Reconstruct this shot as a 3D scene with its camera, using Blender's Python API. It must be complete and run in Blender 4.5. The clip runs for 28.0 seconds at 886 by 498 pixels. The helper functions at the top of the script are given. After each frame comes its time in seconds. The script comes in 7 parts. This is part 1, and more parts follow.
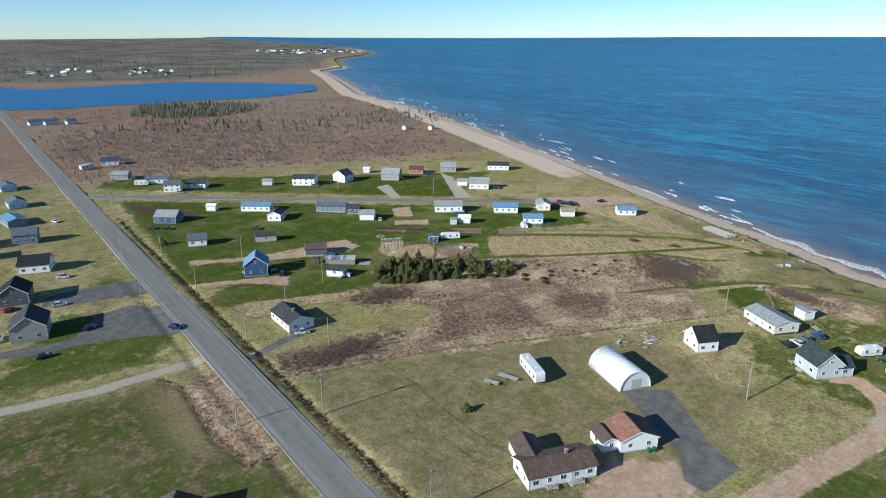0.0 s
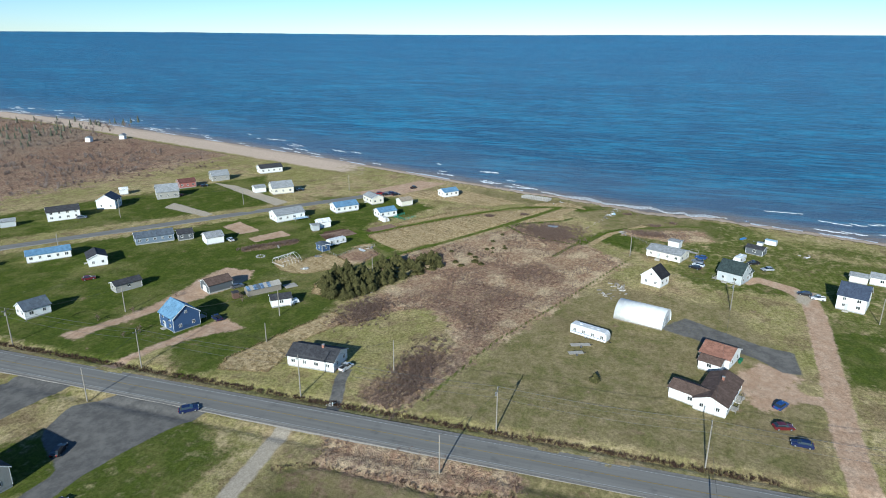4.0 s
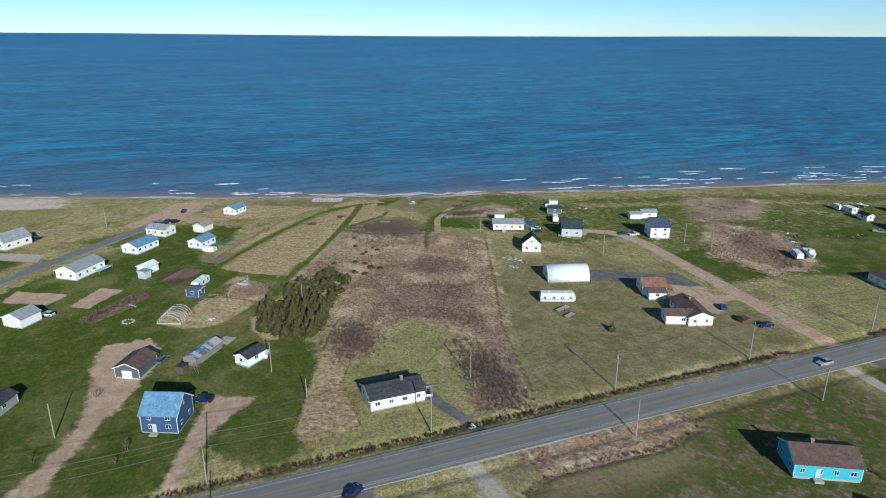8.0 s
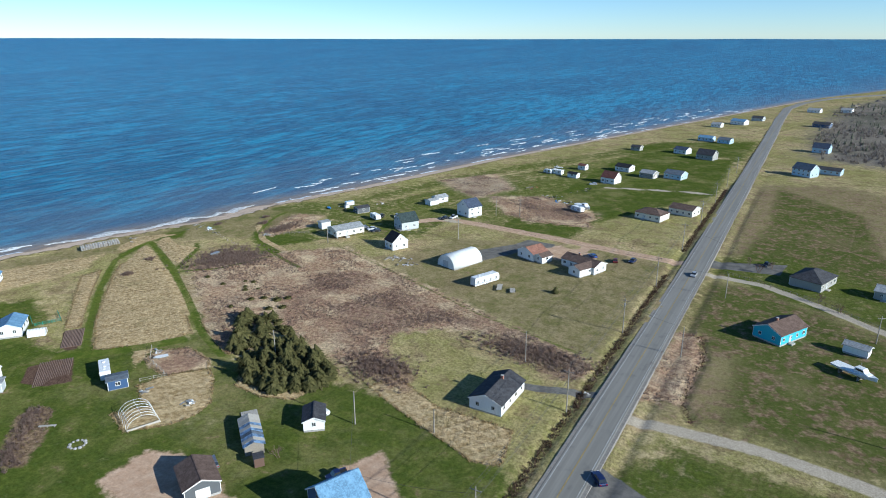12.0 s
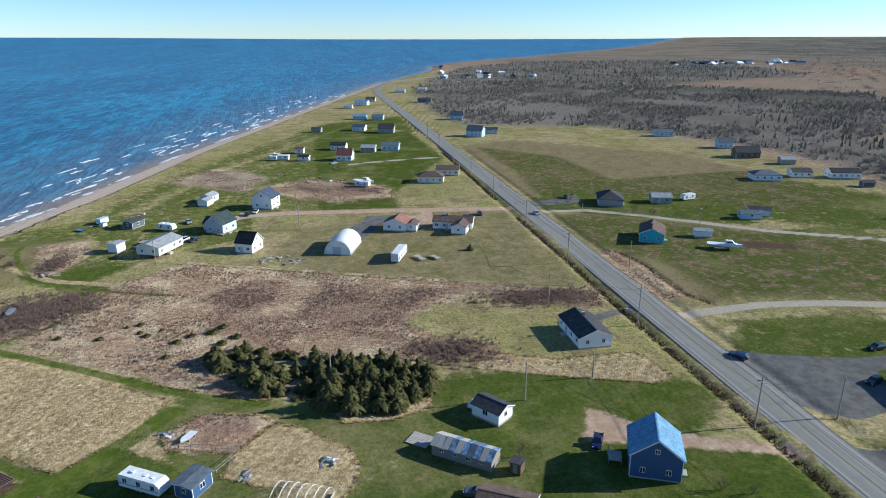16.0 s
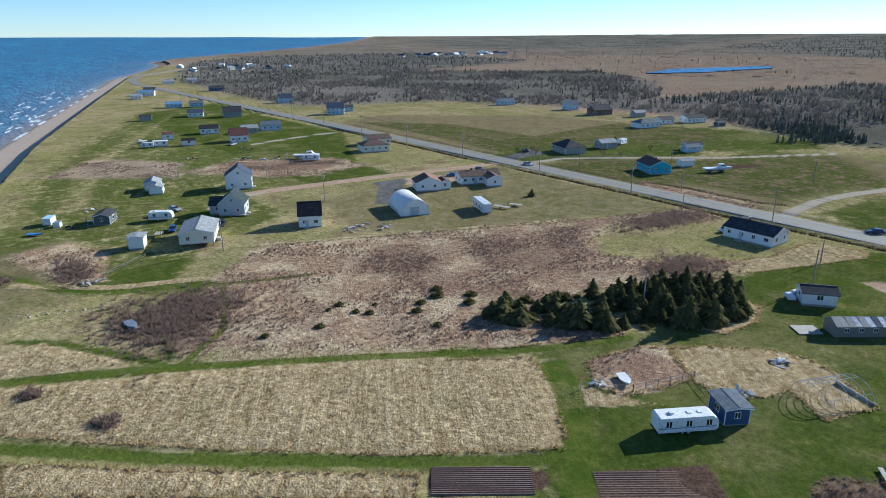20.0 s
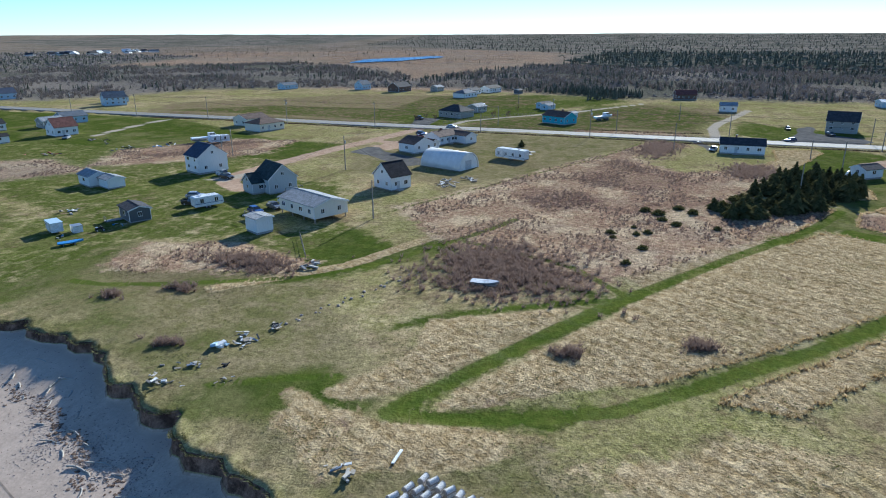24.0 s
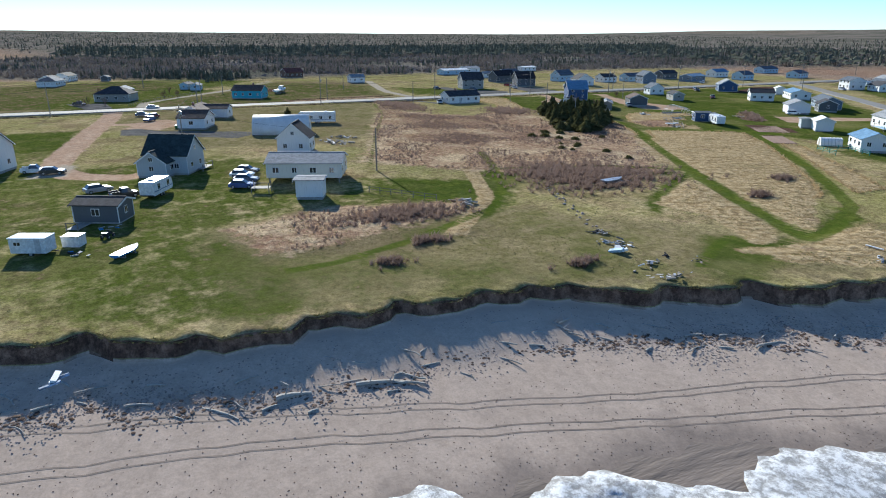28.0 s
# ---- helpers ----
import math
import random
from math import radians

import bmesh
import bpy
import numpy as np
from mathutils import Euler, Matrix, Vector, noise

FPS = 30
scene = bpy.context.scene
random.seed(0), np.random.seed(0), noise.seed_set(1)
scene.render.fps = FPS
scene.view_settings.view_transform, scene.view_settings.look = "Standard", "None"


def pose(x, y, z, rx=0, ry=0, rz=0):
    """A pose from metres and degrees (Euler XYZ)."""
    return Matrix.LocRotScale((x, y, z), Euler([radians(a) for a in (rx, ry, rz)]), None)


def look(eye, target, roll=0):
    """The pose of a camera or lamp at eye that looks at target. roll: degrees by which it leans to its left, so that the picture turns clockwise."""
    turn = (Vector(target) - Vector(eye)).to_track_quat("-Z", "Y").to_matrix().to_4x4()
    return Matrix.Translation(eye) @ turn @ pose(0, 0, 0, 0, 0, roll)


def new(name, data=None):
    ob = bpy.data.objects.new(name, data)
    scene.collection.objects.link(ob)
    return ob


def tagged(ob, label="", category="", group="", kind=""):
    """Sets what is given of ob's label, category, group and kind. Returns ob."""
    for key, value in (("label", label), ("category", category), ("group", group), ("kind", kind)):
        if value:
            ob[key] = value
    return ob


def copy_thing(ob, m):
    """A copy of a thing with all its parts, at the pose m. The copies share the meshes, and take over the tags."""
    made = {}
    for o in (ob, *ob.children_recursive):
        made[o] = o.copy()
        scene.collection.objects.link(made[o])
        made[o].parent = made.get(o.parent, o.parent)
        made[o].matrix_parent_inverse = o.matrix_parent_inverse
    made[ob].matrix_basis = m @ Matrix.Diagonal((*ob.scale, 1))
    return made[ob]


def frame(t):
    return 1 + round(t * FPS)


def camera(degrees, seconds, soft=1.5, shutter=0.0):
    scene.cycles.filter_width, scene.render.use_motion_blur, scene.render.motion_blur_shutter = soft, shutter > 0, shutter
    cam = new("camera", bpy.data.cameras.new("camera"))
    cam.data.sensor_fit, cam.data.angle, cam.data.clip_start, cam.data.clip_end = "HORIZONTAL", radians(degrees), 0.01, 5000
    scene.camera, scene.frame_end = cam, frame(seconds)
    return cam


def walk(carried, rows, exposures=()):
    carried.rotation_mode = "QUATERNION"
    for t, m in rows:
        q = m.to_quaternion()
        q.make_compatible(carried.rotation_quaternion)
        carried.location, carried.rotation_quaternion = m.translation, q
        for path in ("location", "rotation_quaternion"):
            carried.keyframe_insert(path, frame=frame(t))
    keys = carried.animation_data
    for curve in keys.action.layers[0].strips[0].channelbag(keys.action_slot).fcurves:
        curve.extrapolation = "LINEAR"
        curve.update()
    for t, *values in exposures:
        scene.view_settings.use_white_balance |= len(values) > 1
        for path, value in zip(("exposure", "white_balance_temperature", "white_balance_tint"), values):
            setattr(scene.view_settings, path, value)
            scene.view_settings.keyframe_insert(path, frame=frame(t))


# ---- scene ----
cam = camera(68.7, 28.0, 1.0)
PATH = [
    (0, (1.903, -4.880, 86.445), (3.0461, -3.3635, 85.8179), 0.03),
    (0.5, (-8.599, 4.201, 86.016), (-7.4119, 5.6828, 85.3869), 0.12),
    (1, (-19.859, 14.343, 85.728), (-18.5717, 15.7386, 85.0976), 0.11),
    (1.5, (-30.657, 25.751, 85.465), (-29.2614, 27.0362, 84.8323), 0.15),
    (2, (-39.471, 37.750, 85.206), (-37.9736, 38.9148, 84.5732), 0.20),
    (2.5, (-47.004, 51.323, 84.895), (-45.4104, 52.3522, 84.2628), 0.19),
    (3, (-53.163, 65.619, 84.834), (-51.4856, 66.5043, 84.2001), 0.27),
    (3.5, (-58.613, 80.145, 84.847), (-56.8601, 80.8700, 84.2120), 0.24),
    (5.5, (-69.496, 142.101, 84.456), (-67.6003, 142.1460, 83.8218), 0.36),
    (6, (-68.942, 156.962, 84.282), (-67.0486, 156.8532, 83.6480), 0.28),
    (6.5, (-67.557, 171.586, 84.346), (-65.6777, 171.3279, 83.7125), 0.24),
    (7, (-64.816, 185.853, 84.388), (-62.9637, 185.4444, 83.7543), 0.22),
    (7.5, (-60.785, 200.015, 84.215), (-58.9725, 199.4559, 83.5826), 0.22),
    (8, (-55.890, 213.787, 84.207), (-54.1302, 213.0785, 83.5751), 0.26),
    (8.5, (-50.046, 226.647, 84.150), (-48.3503, 225.7941, 83.5183), 0.24),
    (9, (-43.218, 239.105, 84.159), (-41.5965, 238.1183, 83.5278), 0.12),
    (9.5, (-34.940, 251.148, 84.098), (-33.4010, 250.0368, 83.4682), 0.10),
    (10, (-25.816, 262.508, 83.964), (-24.3674, 261.2801, 83.3368), 0.03),
    (10.5, (-15.878, 273.028, 84.340), (-14.5304, 271.6900, 83.7129), -0.08),
    (11, (-5.263, 282.947, 84.591), (-4.0195, 281.5118, 83.9636), -0.04),
    (11.5, (6.715, 292.369, 84.432), (7.8395, 290.8382, 83.8064), -0.04),
    (12, (18.931, 300.255, 84.323), (19.8780, 298.6084, 83.6982), -0.07),
    (12.5, (32.405, 306.516, 83.707), (33.1252, 304.7581, 83.0830), -0.16),
    (13, (47.216, 311.547, 82.687), (47.7554, 309.7250, 82.0641), -0.16),
    (13.5, (61.682, 314.987, 81.525), (62.0651, 313.1258, 80.9015), -0.13),
    (15.5, (124.614, 313.834, 73.579), (124.3893, 311.9473, 72.9542), -0.07),
    (16, (139.289, 310.750, 71.196), (138.9258, 308.8846, 70.5718), -0.11),
    (16.5, (154.162, 306.605, 69.266), (153.6552, 304.7733, 68.6423), -0.07),
    (17, (168.754, 301.477, 67.362), (168.1084, 299.6894, 66.7396), 0.09),
    (17.5, (182.379, 294.650, 64.192), (181.6310, 292.9031, 63.5685), -0.04),
    (18, (195.303, 287.634, 61.460), (194.4920, 285.9155, 60.8367), -0.15),
    (18.5, (208.061, 280.518, 59.023), (207.1860, 278.8311, 58.4010), -0.12),
    (19, (220.688, 272.813, 56.679), (219.7494, 271.1607, 56.0572), -0.05),
    (19.5, (232.613, 264.445, 54.428), (231.5677, 262.8578, 53.8056), -0.17),
    (20, (243.882, 255.413, 52.241), (242.7357, 253.8979, 51.6173), -0.26),
    (20.5, (255.024, 245.743, 50.168), (253.7809, 244.3057, 49.5450), -0.25),
    (21, (265.431, 235.264, 48.023), (264.0971, 233.9099, 47.4008), -0.26),
    (21.5, (275.042, 224.178, 45.860), (273.6252, 222.9105, 45.2381), -0.29),
    (23.5, (308.513, 173.499, 39.198), (306.8058, 172.6660, 38.5727), -0.33),
    (24, (314.454, 159.220, 37.548), (312.6853, 158.5253, 36.9242), -0.34),
    (24.5, (319.349, 144.602, 35.934), (317.5301, 144.0519, 35.3102), -0.33),
    (25, (323.066, 129.545, 34.340), (321.2080, 129.1449, 33.7166), -0.22),
    (25.5, (325.404, 114.203, 33.009), (323.5170, 113.9822, 32.3839), -0.17),
    (26, (325.619, 98.530, 31.478), (323.7193, 98.5263, 30.8507), -0.19),
    (26.5, (324.188, 82.959, 29.915), (322.2996, 83.1658, 29.2890), -0.15),
    (27, (321.716, 69.574, 28.572), (319.8591, 69.9752, 27.9452), -0.11),
    (27.5, (318.493, 59.272, 27.115), (316.6948, 59.8854, 26.4893), -0.12),
    (28, (315.520, 52.318, 25.811), (313.8044, 53.1331, 25.1852), 0.09),
]
walk(cam, [(t, look(eye, target, roll)) for t, eye, target, roll in PATH], [(0, 0.47, 5700, 2), (2, 0.6, 5700, 1), (4, 0.42, 5650, 1), (8, 0.16, 5600, 1), (11, 0.46, 5600, 2), (14, 0.66, 5650, 4), (20, 0.69, 5600, 4), (25, 0.8, 5500, 5), (28, 0.76, 5850, 6)])

# ---- light ----
SUN_FROM = Vector((-1.0, 0.05, 0.42))
sun = new("sun", bpy.data.lights.new("sun", "SUN"))
sun.data.energy, sun.data.angle, sun.data.color = 5.0, radians(0.6), (1.0, 0.93, 0.82)
sun.matrix_world = look(SUN_FROM * 100, (0, 0, 0))
world = bpy.data.worlds.new("sky")
scene.world = world
world.use_nodes = True
wn = world.node_tree.nodes
sky = wn.new("ShaderNodeTexSky")
sky.sky_type, sky.sun_disc = "NISHITA", False
sky.altitude = 1300
sky.sun_elevation, sky.sun_rotation = radians(23), radians(273)
sky.air_density, sky.dust_density, sky.ozone_density = 0.9, 0.0, 5.0
wn["Background"].inputs["Strength"].default_value = 0.094
world.node_tree.links.new(sky.outputs[0], wn["Background"].inputs["Color"])

# ---- materials ----
MATS = {}


def nodes_of(name, rough=0.8, metal=0.0, spec=0.4):
    m = bpy.data.materials.new(name)
    m.use_nodes = True
    nt = m.node_tree
    b = nt.nodes["Principled BSDF"]
    b.inputs["Roughness"].default_value = rough
    b.inputs["Metallic"].default_value = metal
    b.inputs["Specular IOR Level"].default_value = spec
    MATS[name] = m
    return m, nt, b


def noise_node(nt, scale, detail=4, vec=None, rough=0.6):
    n = nt.nodes.new("ShaderNodeTexNoise")
    n.inputs["Scale"].default_value, n.inputs["Detail"].default_value = scale, detail
    n.inputs["Roughness"].default_value = rough
    if vec is not None:
        nt.links.new(vec, n.inputs["Vector"])
    return n.outputs["Fac"]


def mathn(nt, op, a, b=None, c=None, clamp=False):
    n = nt.nodes.new("ShaderNodeMath")
    n.operation, n.use_clamp = op, clamp
    for i, v in enumerate((a, b, c)):
        if v is None:
            continue
        if isinstance(v, (int, float)):
            n.inputs[i].default_value = v
        else:
            nt.links.new(v, n.inputs[i])
    return n.outputs[0]


def ramp(nt, fac, lo, hi):
    """0 below lo, 1 above hi, smooth between."""
    n = nt.nodes.new("ShaderNodeMapRange")
    n.interpolation_type = "SMOOTHSTEP"
    n.inputs["From Min"].default_value, n.inputs["From Max"].default_value = lo, hi
    nt.links.new(fac, n.inputs["Value"])
    return n.outputs["Result"]


def mix(nt, fac, a, b):
    n = nt.nodes.new("ShaderNodeMix")
    n.data_type = "RGBA"
    for sock, v in ((n.inputs[0], fac), (n.inputs[6], a), (n.inputs[7], b)):
        if isinstance(v, (int, float)):
            sock.default_value = v
        elif isinstance(v, tuple):
            sock.default_value = (*v, 1)
        else:
            nt.links.new(v, sock)
    return n.outputs[2]


def bump(nt, b, height, strength=0.5, dist=0.05):
    n = nt.nodes.new("ShaderNodeBump")
    n.inputs["Strength"].default_value, n.inputs["Distance"].default_value = strength, dist
    nt.links.new(height, n.inputs["Height"])
    nt.links.new(n.outputs[0], b.inputs["Normal"])


def coords(nt, kind="Object"):
    return nt.nodes.new("ShaderNodeTexCoord").outputs[kind]


def plain(name, col, rough=0.7, metal=0.0, var=0.12, grain=3.0, spec=0.4, bumpy=0.0, dirt=0.25):
    """Painted or natural surface with grain, blotches and a little wear."""
    m, nt, b = nodes_of(name, rough, metal, spec)
    v = coords(nt)
    n1, n2 = noise_node(nt, grain, 5, v), noise_node(nt, grain * 9, 3, v)
    dark = tuple(c * (1 - dirt) for c in col)
    lite = tuple(min(1, c * (1 + var)) for c in col)
    c1 = mix(nt, ramp(nt, n1, 0.35, 0.75), dark, lite)
    c2 = mix(nt, mathn(nt, "MULTIPLY", n2, 0.35), c1, col)
    rnd = nt.nodes.new("ShaderNodeObjectInfo").outputs["Random"]
    hsv = nt.nodes.new("ShaderNodeHueSaturation")
    nt.links.new(mathn(nt, "MULTIPLY_ADD", rnd, 0.12, 0.94), hsv.inputs["Value"])
    nt.links.new(c2, hsv.inputs["Color"])
    nt.links.new(hsv.outputs[0], b.inputs["Base Color"])
    if bumpy:
        bump(nt, b, n2, 0.6, bumpy)
    return m


def siding(name, col):
    """Clapboard: fine level courses, streaks of dirt."""
    m, nt, b = nodes_of(name, 0.6, 0, 0.35)
    v = coords(nt)
    sep = nt.nodes.new("ShaderNodeSeparateXYZ")
    nt.links.new(v, sep.inputs[0])
    course = mathn(nt, "FRACT", mathn(nt, "DIVIDE", sep.outputs[2], 0.14))
    n1 = noise_node(nt, 1.3, 5, v)
    streak_map = nt.nodes.new("ShaderNodeMapping")
    streak_map.inputs["Scale"].default_value = (3, 3, 0.35)
    nt.links.new(v, streak_map.inputs[0])
    n2 = noise_node(nt, 2.0, 4, streak_map.outputs[0])
    dark = tuple(c * 0.72 for c in col)
    c1 = mix(nt, ramp(nt, n2, 0.5, 0.85), col, dark)
    c2 = mix(nt, mathn(nt, "MULTIPLY", n1, 0.18), c1, tuple(c * 0.85 for c in col))
    nt.links.new(c2, b.inputs["Base Color"])
    bump(nt, b, course, 0.5, 0.02)
    return m


def shingle(name, col):
    """Asphalt shingles: courses down the slope, mottled, faded patches."""
    m, nt, b = nodes_of(name, 0.9, 0, 0.2)
    v = coords(nt)
    br = nt.nodes.new("ShaderNodeTexBrick")
    br.inputs["Scale"].default_value = 1.0
    br.inputs["Brick Width"].default_value, br.inputs["Row Height"].default_value = 0.32, 0.16
    br.inputs["Mortar Size"].default_value = 0.012
    br.inputs["Color1"].default_value = (*[c * 1.25 for c in col], 1)
    br.inputs["Color2"].default_value = (*[c * 0.8 for c in col], 1)
    br.inputs["Mortar"].default_value = (*[c * 0.55 for c in col], 1)
    nt.links.new(v, br.inputs["Vector"])
    n1 = noise_node(nt, 0.9, 5, v)
    c1 = mix(nt, ramp(nt, n1, 0.4, 0.75), br.outputs[0], tuple(min(1, c * 1.35 + 0.008) for c in col))
    nt.links.new(c1, b.inputs["Base Color"])
    bump(nt, b, noise_node(nt, 14, 3, v), 0.5, 0.02)
    return m


for nm, c in dict(white=(0.78, 0.78, 0.76), cream=(0.72, 0.68, 0.58), navy=(0.045, 0.09, 0.19), grey_blue=(0.16, 0.21, 0.27), grey=(0.46, 0.49, 0.5),
                  tan_grey=(0.33, 0.32, 0.29), dark_grey=(0.1, 0.11, 0.12), teal=(0.07, 0.42, 0.52), blue_pale=(0.4, 0.55, 0.66), brown_wall=(0.13, 0.08, 0.06),
                  red_wall=(0.35, 0.13, 0.11)).items():
    siding("wall_" + nm, c)
for nm, c in dict(black=(0.022, 0.022, 0.026), charcoal=(0.05, 0.05, 0.055), blue=(0.13, 0.24, 0.36), brown=(0.11, 0.075, 0.06), slate=(0.1, 0.12, 0.145), rust=(0.24, 0.12, 0.085),
                  grey=(0.27, 0.28, 0.285), green_black=(0.035, 0.05, 0.05), navy_roof=(0.05, 0.065, 0.1), red_brown=(0.14, 0.06, 0.05), white_roof=(0.7, 0.71, 0.7),
                  tan_roof=(0.3, 0.25, 0.19)).items():
    shingle("roof_" + nm, c)
M_TRIM = plain("white_trim", (0.8, 0.8, 0.78), 0.5)
M_CONC = plain("concrete", (0.38, 0.37, 0.35), 0.9, bumpy=0.01)
M_WOOD = plain("grey_wood", (0.27, 0.24, 0.2), 0.9, grain=6, bumpy=0.01)
M_PLANK = plain("bleached_plank", (0.42, 0.39, 0.34), 0.85, grain=5, bumpy=0.01)
M_POLE = plain("pole_wood", (0.3, 0.27, 0.23), 0.9, grain=5, bumpy=0.01)
M_METAL = plain("dull_metal", (0.45, 0.46, 0.47), 0.4, 0.7)
M_DARK = plain("dark_rubber", (0.02, 0.02, 0.022), 0.8)
M_BRICK = plain("chimney_brick", (0.3, 0.14, 0.1), 0.9, grain=8, bumpy=0.02)
M_DOOR = plain("door_paint", (0.55, 0.56, 0.56), 0.5)
M_BLUE = plain("blue_plastic", (0.05, 0.24, 0.55), 0.4)
M_RED = plain("red_paint", (0.4, 0.07, 0.05), 0.5)
M_YEL = plain("yellow_paint", (0.6, 0.4, 0.04), 0.6)
M_GREEN = plain("green_net", (0.03, 0.3, 0.22), 0.6)
m, nt, b = nodes_of("window_glass", 0.06, 0, 0.9)
b.inputs["Base Color"].default_value = (0.025, 0.03, 0.035, 1)
M_GLASS = m

# ---- the ground: zones of cover ----
ZONES = []


def zone(kind, soft, pts):
    ZONES.append((kind, soft, np.array(pts, float)))


def lane(kind, half, line):
    """A track of even width along a line."""
    left, right = [], []
    for i, p in enumerate(line):
        a, c = line[max(0, i - 1)], line[min(len(line) - 1, i + 1)]
        d = Vector((c[0] - a[0], c[1] - a[1])).normalized()
        left.append((p[0] - d.y * half, p[1] + d.x * half))
        right.append((p[0] + d.y * half, p[1] - d.x * half))
    zone(kind, 0.7, left + right[::-1])


zone("lawn", 2, [(67, 379), (202, 266), (227, 240), (229, 211), (198, 212), (169, 183), (128, 202), (122, 198), (106, 194), (89, 212), (60, 224), (60, 239), (64, 288)])
zone("lawn", 2, [(63, 418), (222, 274), (282, 316), (197, 369), (143, 399), (79, 458)])
zone("lawn", 2, [(243, 264), (256, 217), (241, 193), (217, 201), (213, 219)])
zone("lawn", 2.5, [(171, 252), (163, 233), (155, 213), (146, 193), (127, 205), (116, 206), (109, 184), (89, 190), (61, 198), (59, 204), (107, 261)])
zone("lawn", 2, [(152, 188), (122, 195), (101, 195), (63, 200), (164, 236), (194, 213), (191, 208), (187, 207), (183, 203), (173, 189), (171, 184)])
zone("lawn", 1.2, [(245, 138), (214, 155), (188, 168), (152, 188), (156, 191), (171, 184), (207, 163), (227, 152), (245, 142)])
zone("lawn", 1.2, [(246, 159), (229, 175), (217, 185), (200, 199), (187, 207), (189, 209), (207, 196), (224, 183), (235, 172), (247, 161)])
zone("lawn", 2, [(165, 191), (139, 190), (114, 186), (90, 186), (81, 201), (99, 211), (121, 205), (139, 192), (151, 196)])
zone("lawn", 2, [(223, 51), (190, -68), (111, -239), (67, -189), (62, -80), (103, 6), (106, 39), (165, 38), (163, 71), (185, 84), (199, 72), (212, 86)])
zone("lawn", 2, [(35, -119), (-8, -68), (-12, 1), (-90, -8), (-118, 54), (-123, 96), (-91, 120), (-40, 90), (18, 47), (40, 34), (33, -31)])
zone("lawn", 2, [(40, 67), (11, 82), (-9, 103), (-63, 98), (-72, 134), (-16, 176), (-8, 138), (34, 109), (38, 87)])
zone("lawn", 2, [(38, 171), (-16, 176), (6, 193), (34, 185)])
zone("lawn", 2, [(19, 226), (51, 198), (38, 176), (9, 185), (-0, 192)])
zone("lawn", 2, [(37, 258), (46, 241), (44, 224), (27, 235)])
zone("lawn", 2, [(45, 30), (19, 27), (-13, 45), (-39, 74), (-32, 95), (4, 78), (26, 69), (46, 51)])
zone("lawn", 2, [(41, 117), (33, 105), (-16, 116), (-24, 121), (-20, 136), (-2, 128), (22, 124)])
zone("lawn", 2, [(224, 26), (197, 23), (187, 38), (187, 66), (218, 76), (224, 61), (245, 69), (259, 67), (256, 53), (252, 44)])
zone("lawn", 1.5, [(218, 76), (197, 89), (210, 110), (192, 119), (210, 119), (230, 105), (224, 91)])
zone("lawn", 1, [(261, 131), (244, 140), (230, 147), (180, 176), (167, 186), (192, 172), (230, 150), (248, 140), (260, 134), (252, 153), (259, 149), (262, 136)])
zone("lawn", 1, [(244, 71), (237, 83), (230, 98), (222, 105), (227, 107), (233, 100), (241, 84), (247, 73)])
zone("lawn", 1.5, [(258, 93), (256, 99), (250, 104), (256, 103), (260, 98), (261, 94)])
zone("lawn", 1.5, [(264, 109), (255, 121), (261, 130), (264, 128), (268, 116), (273, 110)])
zone("lawn", 1, [(238, 124), (230, 135), (222, 149), (225, 148), (234, 135), (244, 123)])
zone("straw", 1, [(246, 152), (224, 158), (199, 167), (172, 185), (174, 190), (184, 204), (187, 206), (205, 194), (228, 174), (237, 166), (246, 157)])
zone("straw", 1, [(247, 164), (230, 179), (215, 191), (205, 199), (208, 202), (247, 172)])
zone("straw", 1.5, [(186, 172), (167, 208), (244, 158), (260, 136), (255, 137), (233, 148)])
zone("straw", 1.5, [(238, 127), (227, 145), (233, 144), (255, 133), (261, 127), (261, 123), (248, 129)])
zone("straw", 2, [(261, 120), (263, 130), (260, 148), (267, 143), (273, 130), (267, 122)])


zone("straw", 2, [(212, 150), (191, 161), (165, 172), (151, 185), (153, 189), (198, 165), (216, 154)])


zone("brush", 2, [(224, 62), (218, 79), (222, 100), (229, 98), (233, 83), (238, 74), (237, 65)])
zone("brush", 2.5, [(219, 147), (200, 160), (180, 174), (168, 182), (158, 188), (158, 170), (140, 172), (121, 178), (112, 169), (119, 156), (108, 145), (92, 140), (62, 153), (61, 147), (82, 137), (100, 130), (120, 121), (156, 108), (183, 96), (196, 107), (205, 119), (214, 132)])
zone("brush", 3, [(171, -15), (143, -30), (107, -8), (104, 18), (131, 22), (149, 13)])
zone("brush", 3, [(217, -39), (193, -73), (166, -38), (175, -7)])
zone("brush", 2, [(47, 158), (49, 139), (46, 113), (41, 110), (36, 128), (37, 152)])
zone("straw", 0.8, [(140, 196), (136.5, 195), (123.5, 192.5), (119, 194.5), (120, 198), (128, 201), (137, 200.5)])
zone("brush", 1.0, [(175, 171.5), (163, 177.5), (149, 184), (152, 189.5), (164, 184), (177, 177.5)])
zone("straw", 0.8, [(157, 206.5), (150, 197.5), (144.5, 201), (136.5, 209), (135, 214.5), (137, 220), (143, 227.5), (152.5, 224.5), (147.5, 217), (151, 217), (158.5, 213)])
zone("brush", 0.8, [(170.5, 199), (165, 191.5), (154, 194.3), (150.5, 197), (157, 206.5), (169.5, 203)])
